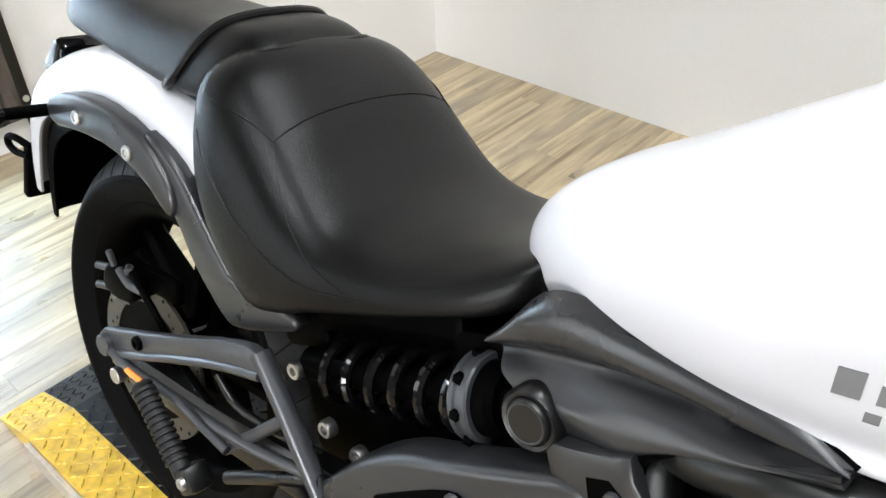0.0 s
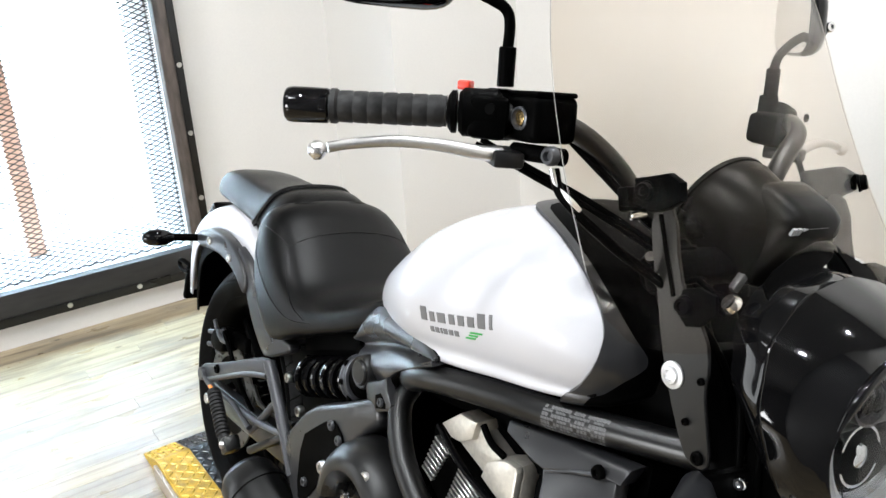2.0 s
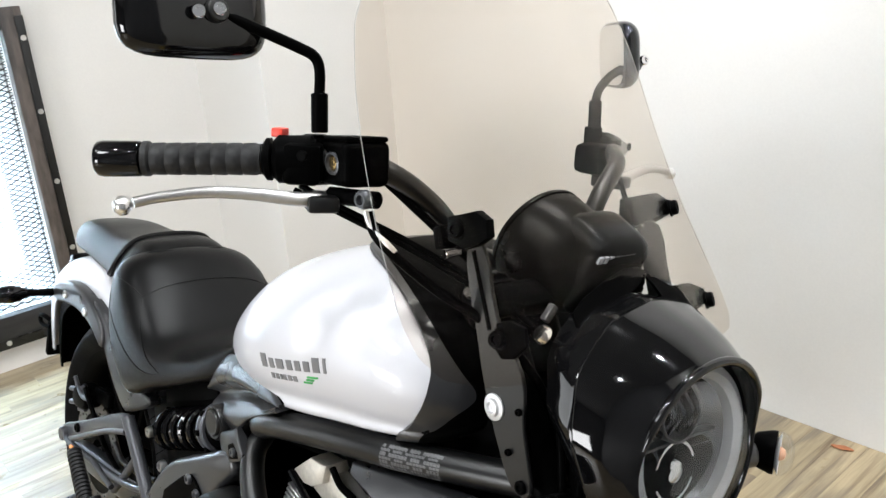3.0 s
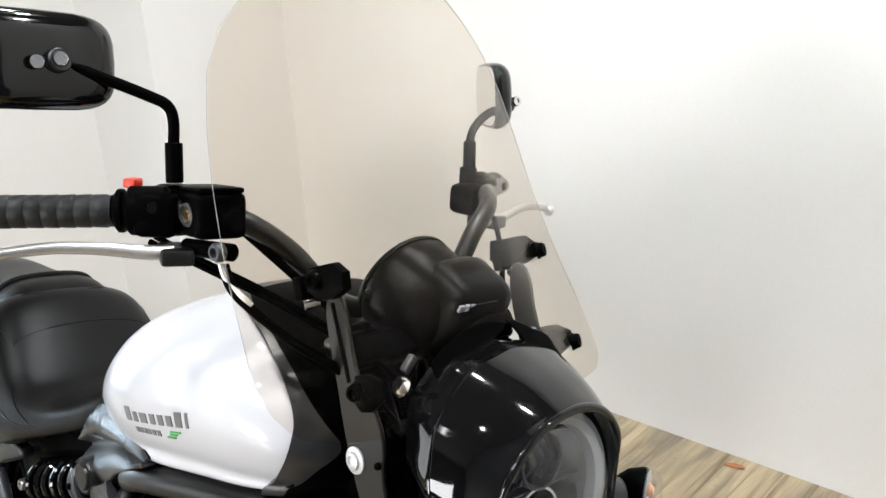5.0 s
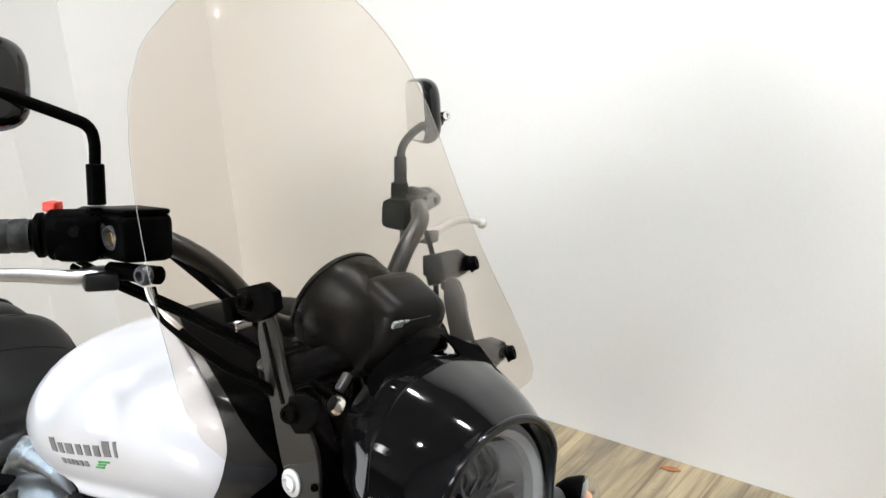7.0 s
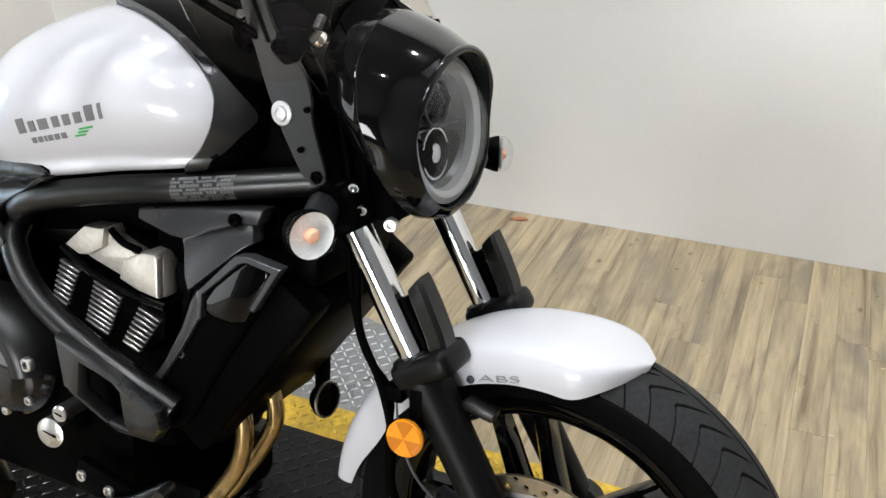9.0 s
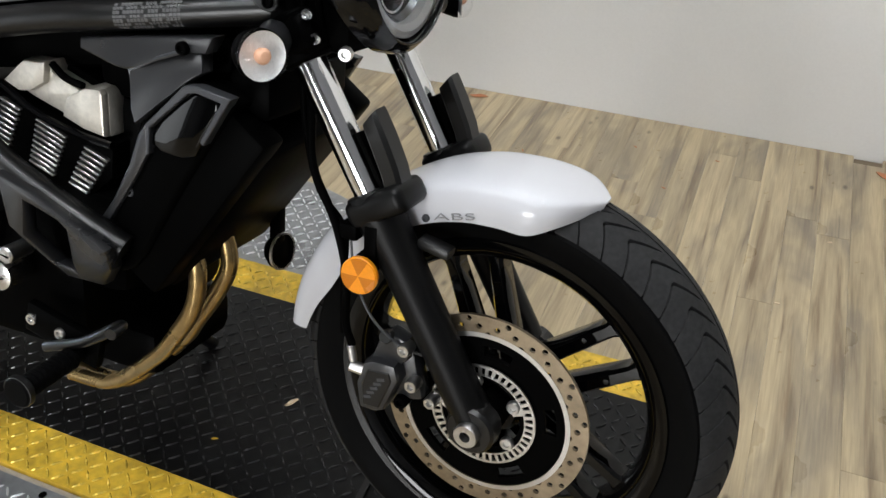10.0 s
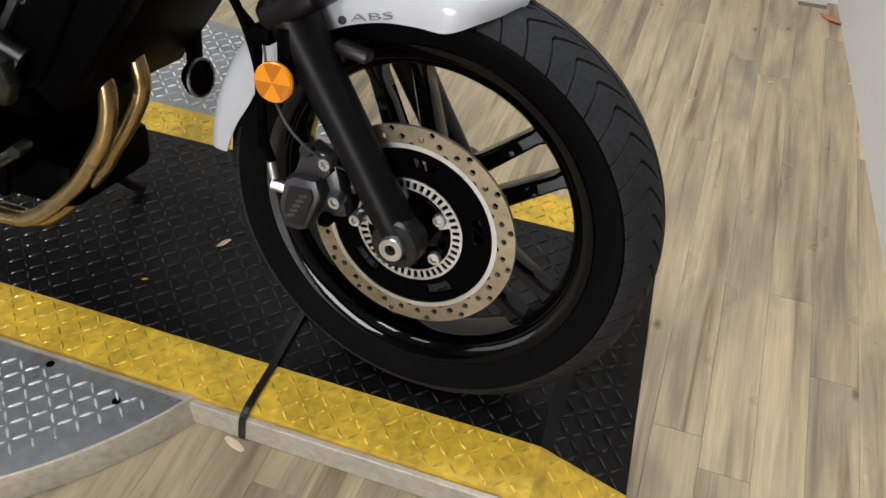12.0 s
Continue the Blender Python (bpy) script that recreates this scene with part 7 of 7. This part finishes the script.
for x, y, z, r, mm in ((1.487, -0.117, 0.347, 0.0095, ALU), (1.474, -0.118, 0.398, 0.0095, ALU), (1.470, -0.112, 0.312, 0.010, MATTE), (1.508, -0.100, 0.318, 0.009, ALU)):
    part("caliper_bolt", lathe(fresh(), [(0, 0.002), (r * 0.45, 0.002), (r * 0.5, 0.007), (r * 0.85, 0.007), (r, 0.004), (r, -0.012), (0, -0.012)], (x, y, z), (0, -1, 0), 20), mm, cal, "caliper bolt")
part("banjo", rod(fresh(), (1.398, -0.126, 0.352), (1.418, -0.122, 0.348), 0.008), ALU, cal, "bright hose fitting")
part("ferrule", rod(fresh(), (1.399, -0.128, 0.385), (1.404, -0.128, 0.362), 0.0055), ALU, cal, "bright hose ferrule")
part("sensor_lead", tube(fresh(), [(1.388, -0.118, 0.545), (1.402, -0.128, 0.490), (1.430, -0.132, 0.440), (1.466, -0.120, 0.404), (1.500, -0.095, 0.380)], 0.0017, 8, 6), GREYCAST, cal, "thin grey sensor lead")
part("hose_clip", box(fresh(), (1.392, -0.122, 0.548), (0.026, 0.022, 0.022), 0.004), MATTE, cal, "black hose clip")
part("second_hose", tube(fresh(), [(1.305, -0.100, 0.74), (1.318, -0.112, 0.66), (1.345, -0.122, 0.59), (1.382, -0.122, 0.545), (1.384, -0.126, 0.48), (1.386, -0.126, 0.40)], 0.0045, 10, 6), MATTE, cal, "black hose")
for x, y, z in ((1.330, -0.126, 0.802), (1.338, -0.122, 0.775)):
    bp("bright_bolt", bolt(fresh(), (x, y, z), (0.2, -1, 0), 0.007, 0.006), CHROME, "small bright bolt", steer=True)



# print on the tank: plain bars in the print's colours, laid on the skin
def on_tank(x, z, lift):
    """The tank's right skin at a place seen from the side."""
    row = np.array([[np.interp(x, TGRID[:, j, 0], TGRID[:, j, c]) for c in range(3)] for j in range(16, 50)])
    y = float(np.interp(z, row[:, 2], row[:, 1]))
    y2 = float(np.interp(z + 0.004, row[:, 2], row[:, 1]))
    n = Vector((0, -0.004, y2 - y)).normalized()
    return Vector((x, y, z)) + n * lift


def tank_bar(b, x0, x1, z0, z1, slope, lean=0.0):
    sheets = []
    for lift in (0.0009, -0.001):
        sheets.append([[b.verts.new(on_tank(x0 + (x1 - x0) * u / 3 + lean * (z1 - z0) * v / 4, z0 + (z1 - z0) * v / 4 + slope * (x0 + (x1 - x0) * u / 3 - 0.868), lift)) for u in range(4)] for v in range(5)])
    for s in sheets:
        for v in range(4):
            for u in range(3):
                b.faces.new((s[v][u], s[v][u + 1], s[v + 1][u + 1], s[v + 1][u]))
    a, c = sheets
    for u in range(3):
        for v in (0, 4):
            b.faces.new((a[v][u], a[v][u + 1], c[v][u + 1], c[v][u]))
    for v in range(4):
        for u in (0, 3):
            b.faces.new((a[v][u], a[v + 1][u], c[v + 1][u], c[v][u]))


b = fresh()
x = 0.866
for k, w in enumerate((0.0190, 0.0150, 0.0220, 0.0150, 0.0150, 0.0150, 0.0165, 0.0065)):
    tall = 0.0205 if k in (0, 6, 7) else 0.0148
    tank_bar(b, x, x + w * 0.78, 0.8145, 0.8135 + tall, 0.255)
    x += w + 0.0036
part("maker_print", b, TEXTD, tank, "grey maker's mark as plain bars", smooth=0)
b = fresh()
x = 0.885
for w in (0.0105, 0.0105, 0.0055, 0.0105, 0.0105, 0.0105):
    tank_bar(b, x, x + w * 0.8, 0.7995, 0.8070, 0.245)
    x += w + 0.0016
part("model_print", b, TEXTD, tank, "small dark model mark as plain bars", smooth=0)
b = fresh()
for x0, x1, z0, z1 in ((0.962, 0.980, 0.7990, 0.8015), (0.969, 0.985, 0.8030, 0.8055), (0.972, 0.994, 0.8070, 0.8095)):
    tank_bar(b, x0, x1, z0, z1, 0.245, 0.4)
part("green_mark", b, TEXTG, tank, "green slanted mark", smooth=0)


# ---- loose things on the floor ----
band = [(1.349, 0.075, 0.006), (1.352, 0.0, 0.005), (1.354, -0.049, 0.0045), (1.355, -0.110, 0.0045), (1.356, -0.150, 0.003), (1.353, -0.160, -0.012), (1.346, -0.163, -0.055)]
path = spline(band, 5)
rows = []
for k, p in enumerate(path):
    up = np.array((0, 0, 1.0)) if p[2] > 0.002 else np.array((0, -1.0, 0.2))
    rows.append([tuple(p + np.array((u, 0, 0)) + up * h) for u, h in ((-0.006, 0.0), (-0.0055, 0.0022), (0.0055, 0.0022), (0.006, 0.0))])
strap = part("strap", skin(fresh(), np.array(rows), closed=True, ends=True), FRAMEB, smooth=30)
tagged(strap, "thin black tie strap lying over the platform's edge", "strap")


def scrap(name, x, y, z, size, material, label, category, turn=0):
    b = fresh()
    rows = [[(u * size, v * size * 0.32 * (1 - 0.5 * u * u), 0.12 * size * math.sin(3 * u + v) * 0.5 + 0.06 * size) for v in (-1, -0.3, 0.4, 1)] for u in (-1, -0.5, 0.1, 0.6, 1)]
    shell(b, np.array(rows, dtype=float), 0.0012)
    ob = part(name, b, material, m=pose(x, y, z, 0, 0, turn))
    return tagged(ob, label, category)


scrap("leaf", 0.955, 1.640, FLOOR_Z + 0.003, 0.030, TAN, "dry reddish-brown leaf by the wall", "leaf", 10)
scrap("leaf", 2.185, 1.590, FLOOR_Z + 0.003, 0.035, TAN, "dry reddish-brown leaf by the wall", "leaf", -40)
scrap("litter", 1.136, 0.163, 0.002, 0.014, PALE, "pale scrap on the black tread plate", "litter", 60)
scrap("litter", 1.055, 0.035, 0.002, 0.006, YELLOW, "tiny yellow scrap on the black tread plate", "litter", 20)
scrap("litter", 1.340, -0.176, FLOOR_Z + 0.002, 0.020, PALE, "pale torn scrap beside the platform", "litter", -20)
for x, y in ((1.50, 1.50), (1.62, 1.30), (2.235, 1.262), (1.735, 1.506), (1.2, 1.35), (1.95, 0.9), (0.1, 1.4), (-0.3, 1.2), (2.05, 1.2)):
    scrap("crumb", x, y, FLOOR_Z + 0.0015, 0.006, TAN if x < 1.9 else PALE, "small crumb of dirt on the plank floor", "crumb", x * 100)

# ---- floor planks, each its own piece ----
PW, PL = 0.078, 1.20


def plank_mesh(length):
    b = box(fresh(), (0, 0, -0.005), (PW - 0.0004, length - 0.0004, 0.010), 0.0003, seg=1)
    me = bpy.data.meshes.new("plank")
    b.to_mesh(me)
    b.free()
    me.materials.append(WOOD)
    return me


pm = plank_mesh(PL)
rng = random.Random(7)
rest = fresh()
for i in range(-20, 32):
    shift = rng.uniform(0, PL)
    for j in range(-6, 3):
        x, y0, y1 = i * PW + 0.03, j * PL + shift - PL / 2, j * PL + shift + PL / 2
        cut = min(y1, BACK_Y - 0.001)
        if cut - y0 < 0.05 or y1 < -5.4 or x > 2.48:
            continue
        if y1 < -1.0:
            box(rest, (x, (y0 + cut) / 2, FLOOR_Z - 0.005), (PW - 0.0004, cut - y0 - 0.0004, 0.010))
            continue
        ob = new("plank", pm if cut == y1 else plank_mesh(cut - y0))
        ob.parent = floor
        ob.location = (x, (y0 + cut) / 2, FLOOR_Z)
part("plank_field", rest, WOOD, floor, "further laminate planks", smooth=0)["kind"] = "stuff"
